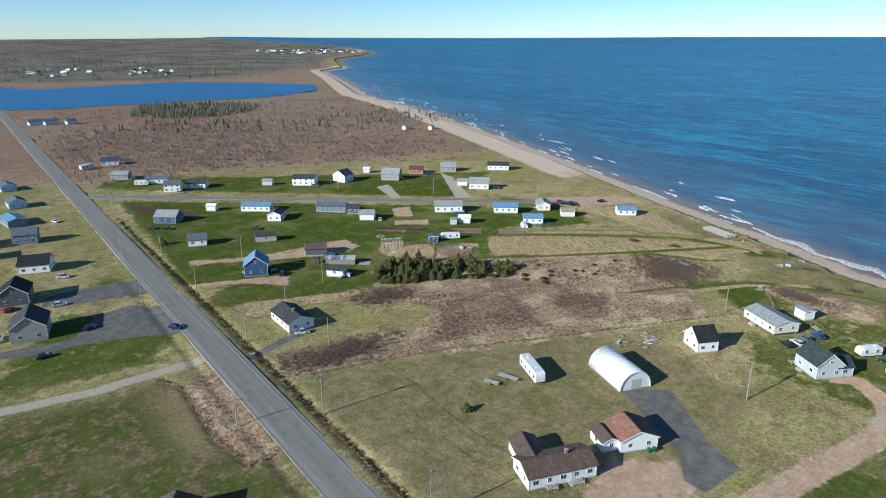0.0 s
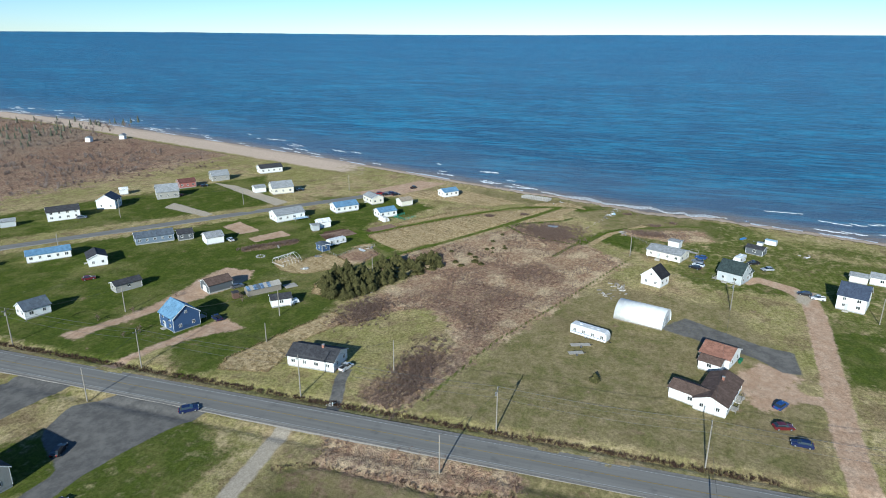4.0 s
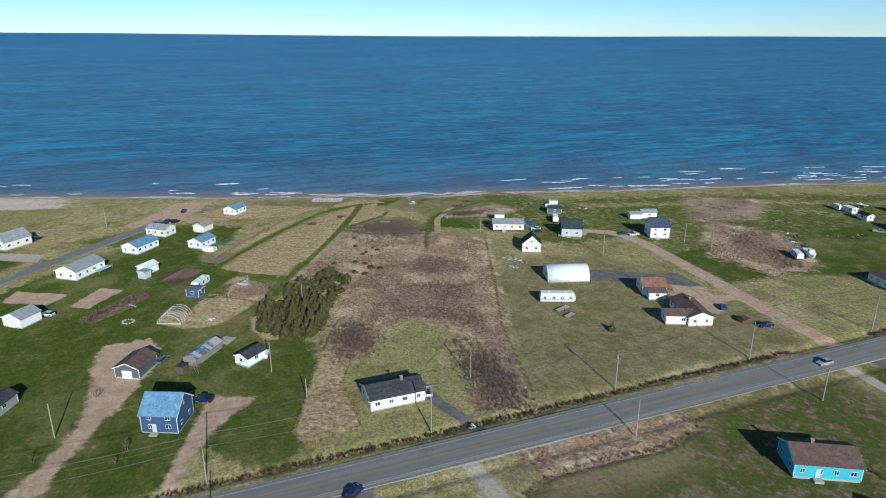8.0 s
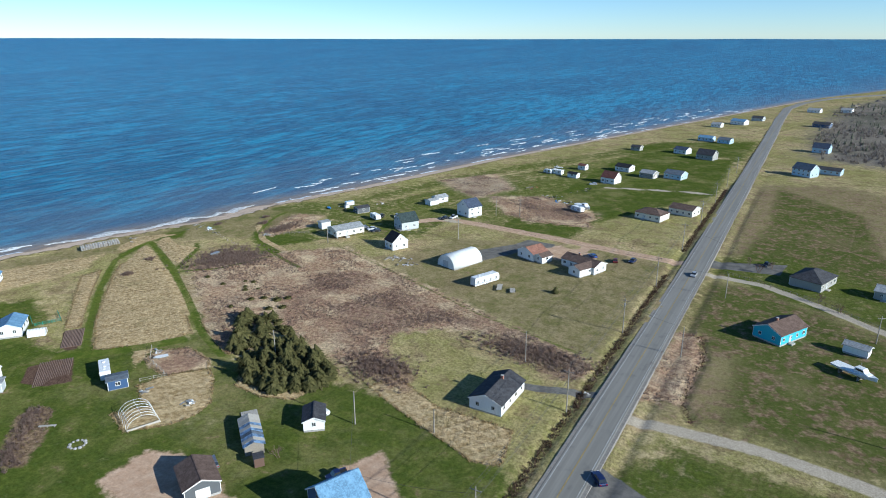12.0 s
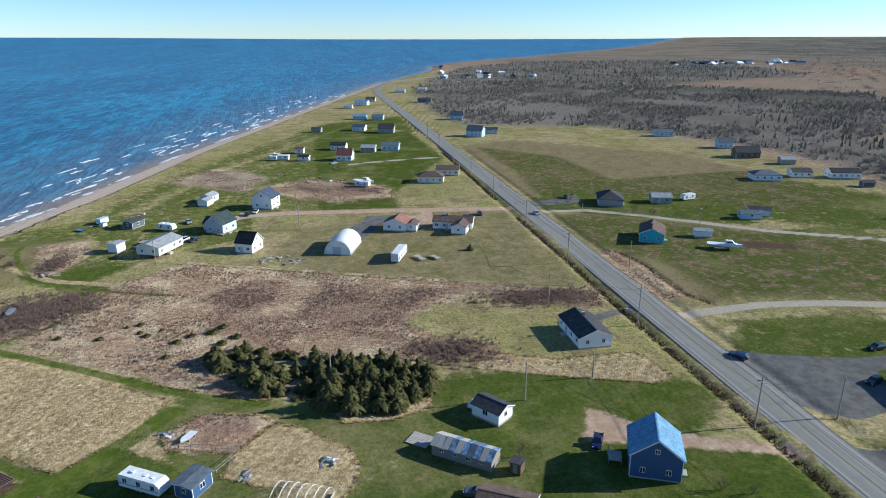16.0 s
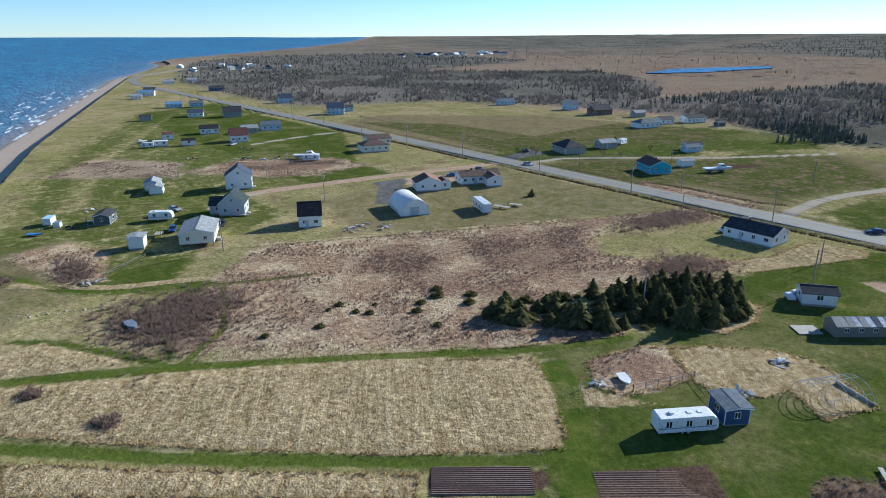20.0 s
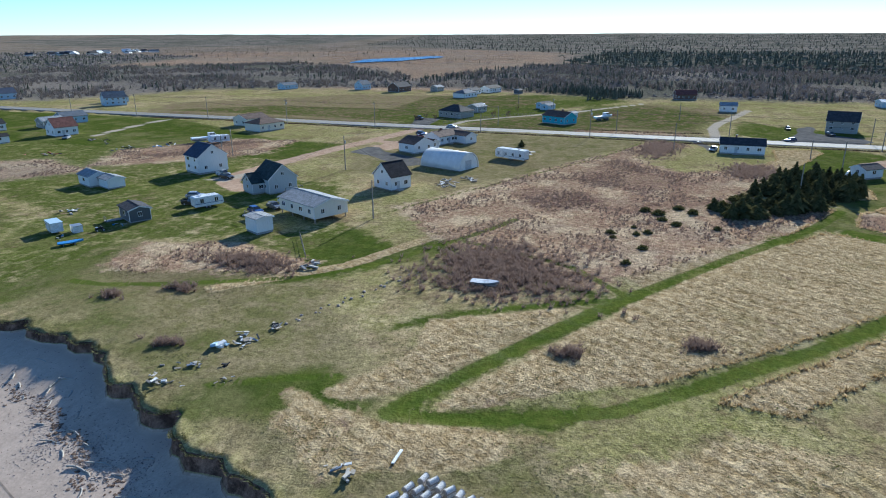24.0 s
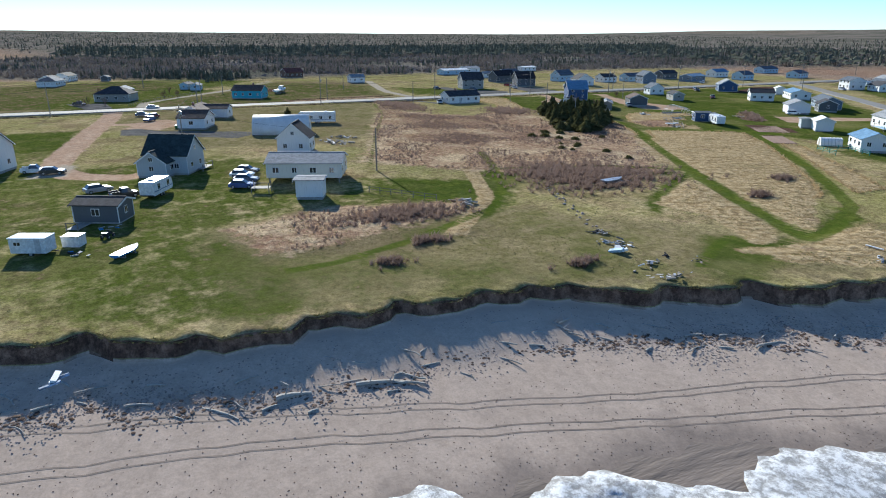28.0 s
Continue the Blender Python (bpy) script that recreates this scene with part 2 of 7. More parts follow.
zone("straw", 1.0, [(103, 176.5), (88, 183.5), (68, 183.5), (65, 196.5), (71, 198), (94, 189.5), (107.5, 184)])
zone("straw", 4, [(257, 236), (283, 191), (276, 176), (264, 152), (252, 168), (256, 191)])
zone("field", 3, [(222, 56), (258, 56), (258, 80), (268, 108), (280, 150), (292, 190), (272, 176), (262, 150), (262, 131), (252, 125), (238, 112), (228, 104)])
zone("bramble", 2, [(133, 156), (136, 141), (119, 131), (101, 136), (114, 144), (122, 158)])
zone("bramble", 2, [(148, 148), (139, 126), (126, 127), (124, 140), (132, 156)])
zone("bramble", 1.5, [(120, 171), (113, 166), (100, 174.5), (97.5, 181), (104, 181.5), (114, 178)])
zone("bramble", 1.5, [(91.5, 147), (93, 138), (77, 143.5), (62, 149), (64, 156), (74, 155)])
zone("bramble", 1.0, [(96, 133.5), (95, 131), (62.5, 144), (63, 147)])
zone("bramble", 1.5, [(214, 119), (207, 122), (210, 138), (214, 148), (219, 146), (218, 130)])
zone("bramble", 2, [(150, -26), (112, -6), (110, 10), (128, 12), (150, -6)])
zone("bramble", 2, [(172, 128), (160, 116), (150, 122), (154, 138), (168, 142)])
zone("field", 3, [(62, 62), (62, 143), (95, 130), (127, 121), (150, 110), (158, 98), (150, 62), (120, 52), (108, 48), (62, 52)])
zone("field", 3, [(47, 60), (47, 158), (15, 162), (-60, 180), (-80, 130), (-30, 104), (-8, 85), (10, 71), (27, 60)])
zone("field", 4, [(46, -120), (46, 30), (20, 25), (-14, 44), (-60, 80), (-110, 60), (-90, -60), (0, -140)])
zone("lawn", 5, [(60, -190), (111, -239), (150, -150), (190, -68), (225, 50), (236, 20), (216, -60), (180, -150), (130, -260), (60, -300)])
zone("lawn", 4, [(46, 62), (46, 108), (32, 122), (30, 158), (-30, 172), (-70, 140), (-30, 106), (-8, 87), (10, 73), (27, 62)])
zone("lawn", 1.2, [(189, 157), (179, 164), (183, 168.5), (192.5, 162)])
zone("dirt", 1.6, [(133, 241), (133, 229), (126, 226), (115, 228), (103, 232), (88, 239), (78, 243.5), (67, 247), (69, 253), (75, 249.5), (88, 244), (107, 242), (121, 243)])
zone("dirt", 1.2, [(63, 225), (72.5, 222), (83, 218), (94, 215), (89, 204), (82, 211.5), (72, 218), (62.5, 221.5), (57, 223), (57, 228)])
zone("soil", 1.5, [(68, 372), (96, 325), (86, 314), (69, 349)])
zone("soil", 0.6, [(204, 199), (193, 207), (195, 210), (206, 204)])
zone("soil", 0.6, [(187, 212), (178, 218), (178, 225), (191, 216)])
zone("soil", 0.6, [(205, 200), (192, 208), (194, 211), (206, 203)])
zone("soil", 0.6, [(188, 212), (175, 220), (179, 225), (186, 227), (193, 221)])
zone("soil", 1, [(-9, 110), (-26, 117), (-24, 123), (-8, 117)])


zone("dirt", 2, [(96, 62), (97, 56), (103, 53), (97, 49), (86, 59)])
zone("dirt", 2, [(102, 68), (112, 58), (106, 49), (88, 63)])
zone("asphalt", 1.2, [(127, 85), (137, 77), (123, 57), (121, 49), (108, 49), (108, 54), (115, 60), (123, 77)])
zone("gravel", 0.8, [(199, 323), (209, 325), (196, 292), (191, 293)])
zone("gravel", 0.8, [(255, 334), (253, 318), (228, 269), (219, 271)])
zone("asphalt", 0.7, [(39, 219), (49, 210), (49, 186), (43, 188), (38.3, 190.7), (28.7, 194), (20, 196.3), (7, 197), (-4, 203), (2.4, 205), (12, 203), (19.7, 202), (25, 212), (29.4, 217)])
zone("asphalt", 0.7, [(22, 231.6), (33, 229.7), (42, 227.7), (49, 226), (49, 243), (43.6, 244), (39.4, 244), (26, 246), (16, 244), (14, 236)])
zone("bramble", 0.8, [(152.7, 248), (157.7, 246.5), (170.5, 236), (171, 230.6), (165.6, 230), (156.5, 238), (150.5, 245)])
zone("dirt", 0.6, [(179.4, 275), (188.5, 272), (179, 255), (171.3, 260.5)])
zone("dirt", 0.6, [(167.4, 253.8), (181.5, 245.8), (176.6, 238), (163.5, 247.8)])
zone("dirt", 2, [(259, 244), (279, 230), (298, 220), (295, 204), (270, 214), (256, 223), (251, 234)])
zone("asphalt", 1, [(48, 40), (21, 30), (23, 44), (47, 47)])
zone("gravel", 1.5, [(160, 38), (161, 41), (173, 39), (173, 32)])
lane("dirt", 3.1, [(56, 47), (75, 46), (110, 42), (152, 37), (165, 36.5), (174, 41), (180, 50), (176, 56)])
lane("dirt", 2.2, [(95, 46), (96, 56), (88, 63)])
lane("gravel", 2.0, [(47, 166), (19, 164.5), (2, 167), (-10, 170), (-60, 182)])
lane("gravel", 1.9, [(48, 55.5), (27, 58), (10, 69), (-8, 83), (-30, 102), (-80, 128)])
lane("asphalt", 1.6, [(56, 159), (63, 161), (70, 163.5), (76, 164.5)])


lane("straw", 1.5, [(62, 146), (90, 139), (127, 126), (160, 118), (190, 117), (222, 105), (240, 90)])
lane("gravel", 1.7, [(55, -84), (85, -78), (122, -68)])
lane("asphalt", 2.2, [(55, 41), (40, 39), (24, 36)])
lane("lawn", 1.3, [(208, 118), (216, 132), (222, 150)])
lane("straw", 0.7, [(62, 149), (90, 142), (127, 129)])
lane("straw", 0.7, [(62, 143), (90, 136), (127, 123)])
lane("mown", 1.2, [(262, 131.5), (249, 137.6), (228, 147.8), (217, 154.3), (193, 168.5), (168, 184), (152, 191)])
lane("mown", 1.2, [(262, 131.5), (260, 139), (257.5, 145), (253, 154), (245.5, 161.5), (229, 176.5), (206, 195), (189, 207.5)])
lane("mown", 0.9, [(244.5, 66), (244, 72.5), (239.8, 83), (234.3, 93), (228.4, 103), (217, 111), (197, 120), (183, 125)])
lane("mown", 0.8, [(202, 119), (206, 132), (210, 142), (221.6, 153)])
lane("mown", 2.2, [(193, 214), (185, 208), (176, 197.5), (170, 188)])
lane("mown", 0.9, [(232, 134.5), (226, 143.3), (221, 153)])
lane("mown", 0.8, [(264, 110), (259, 118), (256, 124)])
lane("mown", 0.5, [(188, 96), (165, 105), (136, 116.5), (104, 130), (67, 140)])
zone("bramble", 1.2, [(206, 208), (202, 211.5), (204.5, 213), (207.5, 209)])
zone("lawn", 5, [(236, 62), (252, 66), (262, 90), (258, 96), (246, 84)])


def knots(v, table):
    xs, ys = zip(*table)
    return np.interp(v, xs, ys)


CLIFF = [(-4900, -3000), (-2987, -1540), (-1744, -400), (-1471, -200), (-1239, -165), (-942, -50), (-798, 15), (-612, 70), (-416, 128), (-130, 211), (-12, 238), (16, 247), (39, 253), (57, 259.6), (66, 260), (75, 259), (84, 260), (93, 263.5), (100, 267), (106, 269.5),
         (113, 272.5), (119, 274), (126, 276), (135, 281), (159, 287), (200, 301), (326, 349), (646, 455), (896, 512), (1200, 640), (1277, 672), (1614, 805), (1700, 925), (2244, 1180), (2402, 1370), (2693, 1620), (3003, 1730), (3660, 1800), (4764, 1650), (4900, 1600)]


def cliff_x(y):
    y = np.asarray(y, float)
    near = np.clip(1 - np.abs(y - 90) / 160, 0, 1)
    wob = np.sin(y * 0.83) * 0.5 + np.sin(y * 0.37 + 1.2) * 0.8 + np.sin(y * 1.9 + 0.4) * 0.28 + np.sin(y * 0.11) * 0.8
    steps_ = np.random.default_rng(5).uniform(-1, 1, 200)
    wob = 0.5 * wob + 1.1 * np.interp(y, np.arange(200) * 2.1 - 80, steps_)
    hook = 2.3 * np.maximum(0, np.sin(y * 0.29 + 0.8)) ** 6 + 1.5 * np.maximum(0, np.sin(y * 0.67 + 2.1)) ** 3
    return knots(y, CLIFF) + near * (wob * 0.8 - hook)


def cliff_h(y):
    return knots(y, [(-900, 3.6), (-300, 2.4), (-60, 1.9), (30, 2.1), (46, 2.1), (58, 1.5), (84, 1.5), (98, 2.0), (130, 2.4), (160, 2.4), (210, 1.8), (300, 1.2), (420, 0.7), (2000, 0.6)])


def shore_fall(d, h):
    """Height of the beach, d metres out from the cliff."""
    return np.where(d < 8, -h - (d - 2) * (3.0 - h) / 6, np.where(d < 24, -3.0 - (d - 8) * 1.73 / 16, -4.73 - (d - 24) * 0.08))


def rolling(x, y):
    return 0.16 * np.sin(x * 0.06 + 1) * np.sin(y * 0.05) + 0.07 * np.sin(x * 0.31 + y * 0.17) * np.sin(y * 0.27 - x * 0.1)


def far_rise(x, y):
    """Distant country climbs slowly towards the skyline."""
    dx, dy = x - 120, y - 150
    r = np.hypot(dx, dy)
    az = np.degrees(np.arctan2(dy, dx))
    top = knots(az, [(-180, 40), (-140, 46), (-110, 44), (-90, 46), (-60, 56), (0, 58), (60, 60), (110, 58), (150, 38), (180, 40)])
    return top * np.clip((r - 1800) / 3000, 0, 1.2) ** 1.6


def spread(dense, step, first, last, grow=1.09):
    """Positions dense in the middle and widening outward."""
    v = list(np.arange(dense[0], dense[1] + 0.01, step))
    s = step
    while v[-1] < last:
        s *= grow
        v.append(v[-1] + s)
    s = step
    low = [v[0]]
    while low[-1] > first:
        s *= grow
        low.append(low[-1] - s)
    return np.array(low[:0:-1] + v)


def inside(px, py, poly):
    """Signed distance to a polygon's edge, above zero inside."""
    x0, y0 = poly[:, 0], poly[:, 1]
    x1, y1 = np.roll(x0, -1), np.roll(y0, -1)
    best = np.full(px.shape, 1e9)
    odd = np.zeros(px.shape, bool)
    for a, b_, c, d in zip(x0, y0, x1, y1):
        ex, ey = c - a, d - b_
        tt = np.clip(((px - a) * ex + (py - b_) * ey) / (ex * ex + ey * ey + 1e-9), 0, 1)
        best = np.minimum(best, np.hypot(px - a - tt * ex, py - b_ - tt * ey))
        if d != b_:
            odd ^= ((py < b_) != (py < d)) & (px < (c - a) * (py - b_) / (d - b_) + a)
    return np.where(odd, best, -best)


rows_y = spread((-40, 320), 1.0, -4900, 4900)
west = spread((0, 262), 1.0, -0.5, 5200)
west = west[west >= 0][::-1]
east = np.r_[0.12, 0.25, 0.45, 0.8, 1.3, 2.0, np.arange(3, 31, 1.1), 34, 40, 52, 80, 150]
Y = rows_y[:, None] * np.ones((1, len(west) + len(east)))
CX = cliff_x(rows_y)[:, None]
D = np.r_[-west, east][None, :] * np.ones((len(rows_y), 1))
X = CX + D
hh = cliff_h(rows_y)[:, None]
fall = np.interp(D, [0, 0.12, 0.25, 0.45, 0.8, 1.3, 2.0], [0, 0.16, 0.5, 0.78, 0.9, 0.96, 1.0])
Z = rolling(X, Y) * np.clip(-D / 4, 0, 1) - hh * fall
Z = np.where(D > 2, shore_fall(D, hh) + rolling(X * 2, Y * 2) * np.interp(D, [2, 4, 7, 9], [0, 0.5, 0.4, 0]), Z)
Z += np.where(D < 0.5, 0.25 * np.exp(-((D + 1.2) / 1.0) ** 2) * np.sin(Y * 1.3), 0)
# roadside ditches
for cx, dep, wd in ((59.6, 0.75, 1.3), (43.6, 0.5, 1.2)):
    Z -= dep * np.exp(-((X - cx) / wd) ** 2) * ((Y > -420) & (Y < 900))
Z -= 0.7 * np.exp(-((X - knots(Y, [(112, 39.5), (120.6, 37.5), (128, 36.3), (135, 37), (152.5, 37.4), (161, 33.6)])) / 0.9) ** 2) * ((Y > 111) & (Y < 162))
Z += far_rise(X, Y)

KINDS = ["lawn", "brush", "gravel", "dirt", "straw", "soil", "asphalt", "sand", "wood", "mown", "bramble", "field"]
MASK = {k: np.zeros(X.shape) for k in KINDS}
for kind, soft, poly in ZONES:
    lo, hi = poly.min(0) - soft * 3, poly.max(0) + soft * 3
    sel = (X > lo[0]) & (X < hi[0]) & (Y > lo[1]) & (Y < hi[1])
    if sel.any():
        d = inside(X[sel], Y[sel], poly)
        MASK[kind][sel] = np.maximum(MASK[kind][sel], np.clip(0.5 + d / (3.4 * soft), 0, 1))
FOREST = [[(-150, -100), (-155, -20), (-150, 30), (-128, 70), (-112, 110), (-120, 200), (-130, 300), (-118, 420), (-100, 560), (-420, 700), (-600, 300), (-560, -60)],
          [(18, -230), (-92, -195), (-140, -110), (-160, -30), (-420, -200), (-560, -420), (-300, -700), (-150, -760), (0, -640), (22, -350)],
          [(5, -600), (-55, -820), (-190, -1200), (-430, -1550), (-1000, -1550), (-800, -800), (-300, -600)], [(-95, 545), (-40, 700), (-20, 1000), (-100, 1650), (-900, 1700), (-800, 500), (-420, 600)], [(-380, 900), (-480, 100), (-540, -20), (-1200, -150), (-2200, -1200), (-4800, -2000), (-4800, 3400), (-700, 3400), (-100, 1600)], [(60, 1500), (500, 1400), (850, 1800), (2700, 4800), (-3000, 4800), (-800, 1700)]]
FOREST.append([(-1450, -1900), (-2100, -1350), (-4800, -2100), (-4800, -3600), (-2100, -3300)])
for k, poly in enumerate(FOREST):
    poly = np.array(poly, float)
    soft = 34 if k < 3 else 120
    sel = (X > poly[:, 0].min() - soft) & (X < poly[:, 0].max() + soft) & (Y > poly[:, 1].min() - soft) & (Y < poly[:, 1].max() + soft)
    MASK["wood"][sel] = np.maximum(MASK["wood"][sel], np.clip(0.5 + inside(X[sel], Y[sel], poly) / (2 * soft), 0, 1))
MASK["lawn"] *= np.where(X < 48, 0.8, np.where((X > 140) & (Y < 95), 0.64, 1.0))
out = np.hypot(X - 120, Y - 150)
# patchy woods thicken with distance; their grey also stands for haze
MASK["wood"] = np.maximum(MASK["wood"], np.clip((out - 1000) / 900, 0, 1) * 0.6 * (D < -60))
MASK["sand"] = np.clip((D - 0.3) / 0.5, 0, 1) * np.clip((Y + 1100) / 200, 0, 1) * np.clip((1900 - Y) / 200, 0, 1)
dune = knots(rows_y, [(230, 0), (300, 1), (1700, 1), (1900, 0)])[:, None] * np.clip(1 + (D + 22) / 10, 0, 1) * (D < 1)
MASK["sand"] = np.maximum(MASK["sand"], dune * 0.8)
# far country: heath and bog
heath = np.clip((Y - 430 + X * 0.25) / 60, 0, 1) * (D < -30) + np.clip((-95 - X) / 60, 0, 1) * (1 - np.clip((Y + 60) / 50, 0, 1) * np.clip((320 - Y) / 50, 0, 1) * np.clip((X + 150) / 40, 0, 1))
MASK["brush"] = np.maximum(MASK["brush"], np.clip(heath, 0, 1))
MASK["bramble"] = np.maximum(MASK["bramble"], np.clip(heath, 0, 1) * np.where(Y > 300, 0.85, 0.55))
MASK["wood"] = np.maximum(MASK["wood"], np.clip(heath, 0, 1) * 0.42 * (Y < 420))


def sheet(name, X, Y, Z, material, masks=None):
    r, c = X.shape
    me = bpy.data.meshes.new(name)
    co = np.stack([X, Y, Z], -1).reshape(-1, 3)
    idx = np.arange(r * c).reshape(r, c)
    quads = np.stack([idx[:-1, :-1], idx[:-1, 1:], idx[1:, 1:], idx[1:, :-1]], -1).reshape(-1, 4)
    me.vertices.add(len(co))
    me.vertices.foreach_set("co", co.ravel().astype(np.float32))
    me.loops.add(quads.size)
    me.loops.foreach_set("vertex_index", quads.ravel().astype(np.int32))
    me.polygons.add(len(quads))
    me.polygons.foreach_set("loop_start", np.arange(0, quads.size, 4, dtype=np.int32))
    me.polygons.foreach_set("use_smooth", np.ones(len(quads), bool))
    me.update(calc_edges=True)
    for nm, ks in (masks or {}).items():
        at = me.color_attributes.new(nm, "FLOAT_COLOR", "POINT")
        at.data.foreach_set("color", np.stack([MASK[k] for k in ks], -1).reshape(-1).astype(np.float32))
    me.materials.append(material)
    return tagged(new(name, me), kind="structure")


# the ground's surface
m, nt, b = nodes_of("ground_cover", 1.0, 0, 0.0)
b.inputs["Diffuse Roughness"].default_value = 0.12
v = coords(nt)


def attr(nm):
    a = nt.nodes.new("ShaderNodeAttribute")
    a.attribute_name = nm
    s = nt.nodes.new("ShaderNodeSeparateColor")
    nt.links.new(a.outputs["Color"], s.inputs[0])
    return [s.outputs[0], s.outputs[1], s.outputs[2], a.outputs["Alpha"]]


cov = dict(zip(KINDS, attr("cover_a") + attr("cover_b") + attr("cover_c")))
big, mid_, fine, tiny = noise_node(nt, 0.018, 4, v), noise_node(nt, 0.11, 5, v), noise_node(nt, 0.7, 5, v), noise_node(nt, 3.2, 4, v)
mott = noise_node(nt, 0.3, 6, v, 0.7)


def cover(k, ragged=0.5, edge=0.16):
    nz = mathn(nt, "MULTIPLY_ADD", mathn(nt, "SUBTRACT", mott, 0.5), ragged * 2, mathn(nt, "MULTIPLY_ADD", mathn(nt, "SUBTRACT", mid_, 0.5), ragged, cov[k]))
    return ramp(nt, nz, 0.5 - edge, 0.5 + edge)


tan_c = mix(nt, ramp(nt, mott, 0.38, 0.62), (0.42, 0.34, 0.18), (0.25, 0.22, 0.085))
tan_c = mix(nt, ramp(nt, mid_, 0.42, 0.66), tan_c, (0.37, 0.265, 0.155))
tan_c = mix(nt, mathn(nt, "MULTIPLY", ramp(nt, big, 0.42, 0.58), 0.55), tan_c, (0.21, 0.205, 0.06))
tan_c = mix(nt, mathn(nt, "MULTIPLY", ramp(nt, tiny, 0.5, 0.75), 0.35), tan_c, (0.5, 0.4, 0.25))
green_in = noise_node(nt, 0.055, 6, v, 0.72)
tan_c = mix(nt, mathn(nt, "MULTIPLY", ramp(nt, green_in, 0.5, 0.62), 0.5), tan_c, (0.165, 0.175, 0.045))
worn = noise_node(nt, 0.09, 6, v, 0.75)
tan_c = mix(nt, mathn(nt, "MULTIPLY", ramp(nt, worn, 0.5, 0.63), 0.65), tan_c, (0.18, 0.125, 0.075))
combed = nt.nodes.new("ShaderNodeMapping")
combed.vector_type = "TEXTURE"
combed.inputs["Rotation"].default_value = (0, 0, radians(59))
combed.inputs["Scale"].default_value = (9, 1, 1)
nt.links.new(v, combed.inputs[0])
streak = noise_node(nt, 0.75, 5, combed.outputs[0], 0.7)
lawn_c = mix(nt, ramp(nt, mott, 0.35, 0.7), (0.044, 0.072, 0.01), (0.09, 0.112, 0.02))
lawn_c = mix(nt, mathn(nt, "MULTIPLY", ramp(nt, mid_, 0.46, 0.68), 0.5), lawn_c, (0.165, 0.16, 0.052))
straw_c = mix(nt, ramp(nt, mathn(nt, "MULTIPLY_ADD", streak, 0.45, mathn(nt, "MULTIPLY", fine, 0.55)), 0.36, 0.62), (0.27, 0.19, 0.09), (0.52, 0.4, 0.23))
straw_c = mix(nt, mathn(nt, "MULTIPLY", ramp(nt, mid_, 0.52, 0.72), 0.45), straw_c, (0.2, 0.175, 0.075))
brush_c = mix(nt, ramp(nt, fine, 0.35, 0.7), (0.3, 0.185, 0.12), (0.5, 0.36, 0.225))
brush_c = mix(nt, ramp(nt, mid_, 0.46, 0.6), brush_c, (0.55, 0.42, 0.265))
brush_c = mix(nt, mathn(nt, "MULTIPLY", ramp(nt, noise_node(nt, 0.035, 5, v, 0.7), 0.5, 0.62), 0.55), brush_c, (0.22, 0.13, 0.095))
bram_c = mix(nt, ramp(nt, fine, 0.35, 0.68), (0.14, 0.078, 0.062), (0.34, 0.225, 0.16))
field_c = mix(nt, ramp(nt, mott, 0.36, 0.64), (0.165, 0.143, 0.06), (0.29, 0.232, 0.128))
field_c = mix(nt, mathn(nt, "MULTIPLY", ramp(nt, mid_, 0.48, 0.62), 0.5), field_c, (0.12, 0.13, 0.036))
field_c = mix(nt, mathn(nt, "MULTIPLY", ramp(nt, noise_node(nt, 0.03, 4, v, 0.6), 0.5, 0.62), 0.5), field_c, (0.2, 0.15, 0.085))
grav_c = mix(nt, ramp(nt, tiny, 0.3, 0.7), (0.34, 0.29, 0.22), (0.5, 0.43, 0.335))
dirt_c = mix(nt, ramp(nt, mott, 0.35, 0.7), (0.4, 0.265, 0.175), (0.5, 0.365, 0.26))
soil_c = mix(nt, ramp(nt, tiny, 0.3, 0.7), (0.075, 0.045, 0.033), (0.14, 0.09, 0.065))
asph_c = mix(nt, ramp(nt, mott, 0.35, 0.65), (0.115, 0.11, 0.103), (0.18, 0.17, 0.155))
sand_c = mix(nt, ramp(nt, mott, 0.25, 0.8), (0.5, 0.39, 0.3), (0.59, 0.465, 0.362))
sep = nt.nodes.new("ShaderNodeSeparateXYZ")
nt.links.new(nt.nodes.new("ShaderNodeNewGeometry").outputs["Position"], sep.inputs[0])
wet = mathn(nt, "MULTIPLY", ramp(nt, mathn(nt, "MULTIPLY_ADD", mid_, -0.5, mathn(nt, "MULTIPLY", sep.outputs[2], -1)), 4.0, 4.45), 0.7)
sand_c = mix(nt, wet, sand_c, (0.2, 0.165, 0.14))
col = mix(nt, mathn(nt, "MULTIPLY", cover("field", 0.9, 0.3), 0.9), tan_c, field_c)
thin_lawn = mathn(nt, "MULTIPLY_ADD", ramp(nt, noise_node(nt, 0.022, 5, v, 0.65), 0.5, 0.64), -0.35, 0.95)
col = mix(nt, mathn(nt, "MULTIPLY", cover("lawn", 0.9, 0.3), thin_lawn), col, lawn_c)
col = mix(nt, cover("straw", 0.4, 0.1), col, straw_c)
col = mix(nt, cover("brush", 0.9, 0.2), col, brush_c)
col = mix(nt, mathn(nt, "MULTIPLY", cover("bramble", 1.3, 0.3), 0.72), col, bram_c)
patch = noise_node(nt, 0.006, 4, v)
col = mix(nt, mathn(nt, "MULTIPLY", mathn(nt, "MULTIPLY", cov["brush"], ramp(nt, noise_node(nt, 0.004, 8, v, 0.75), 0.47, 0.58)), 0.5), col, (0.3, 0.25, 0.185))
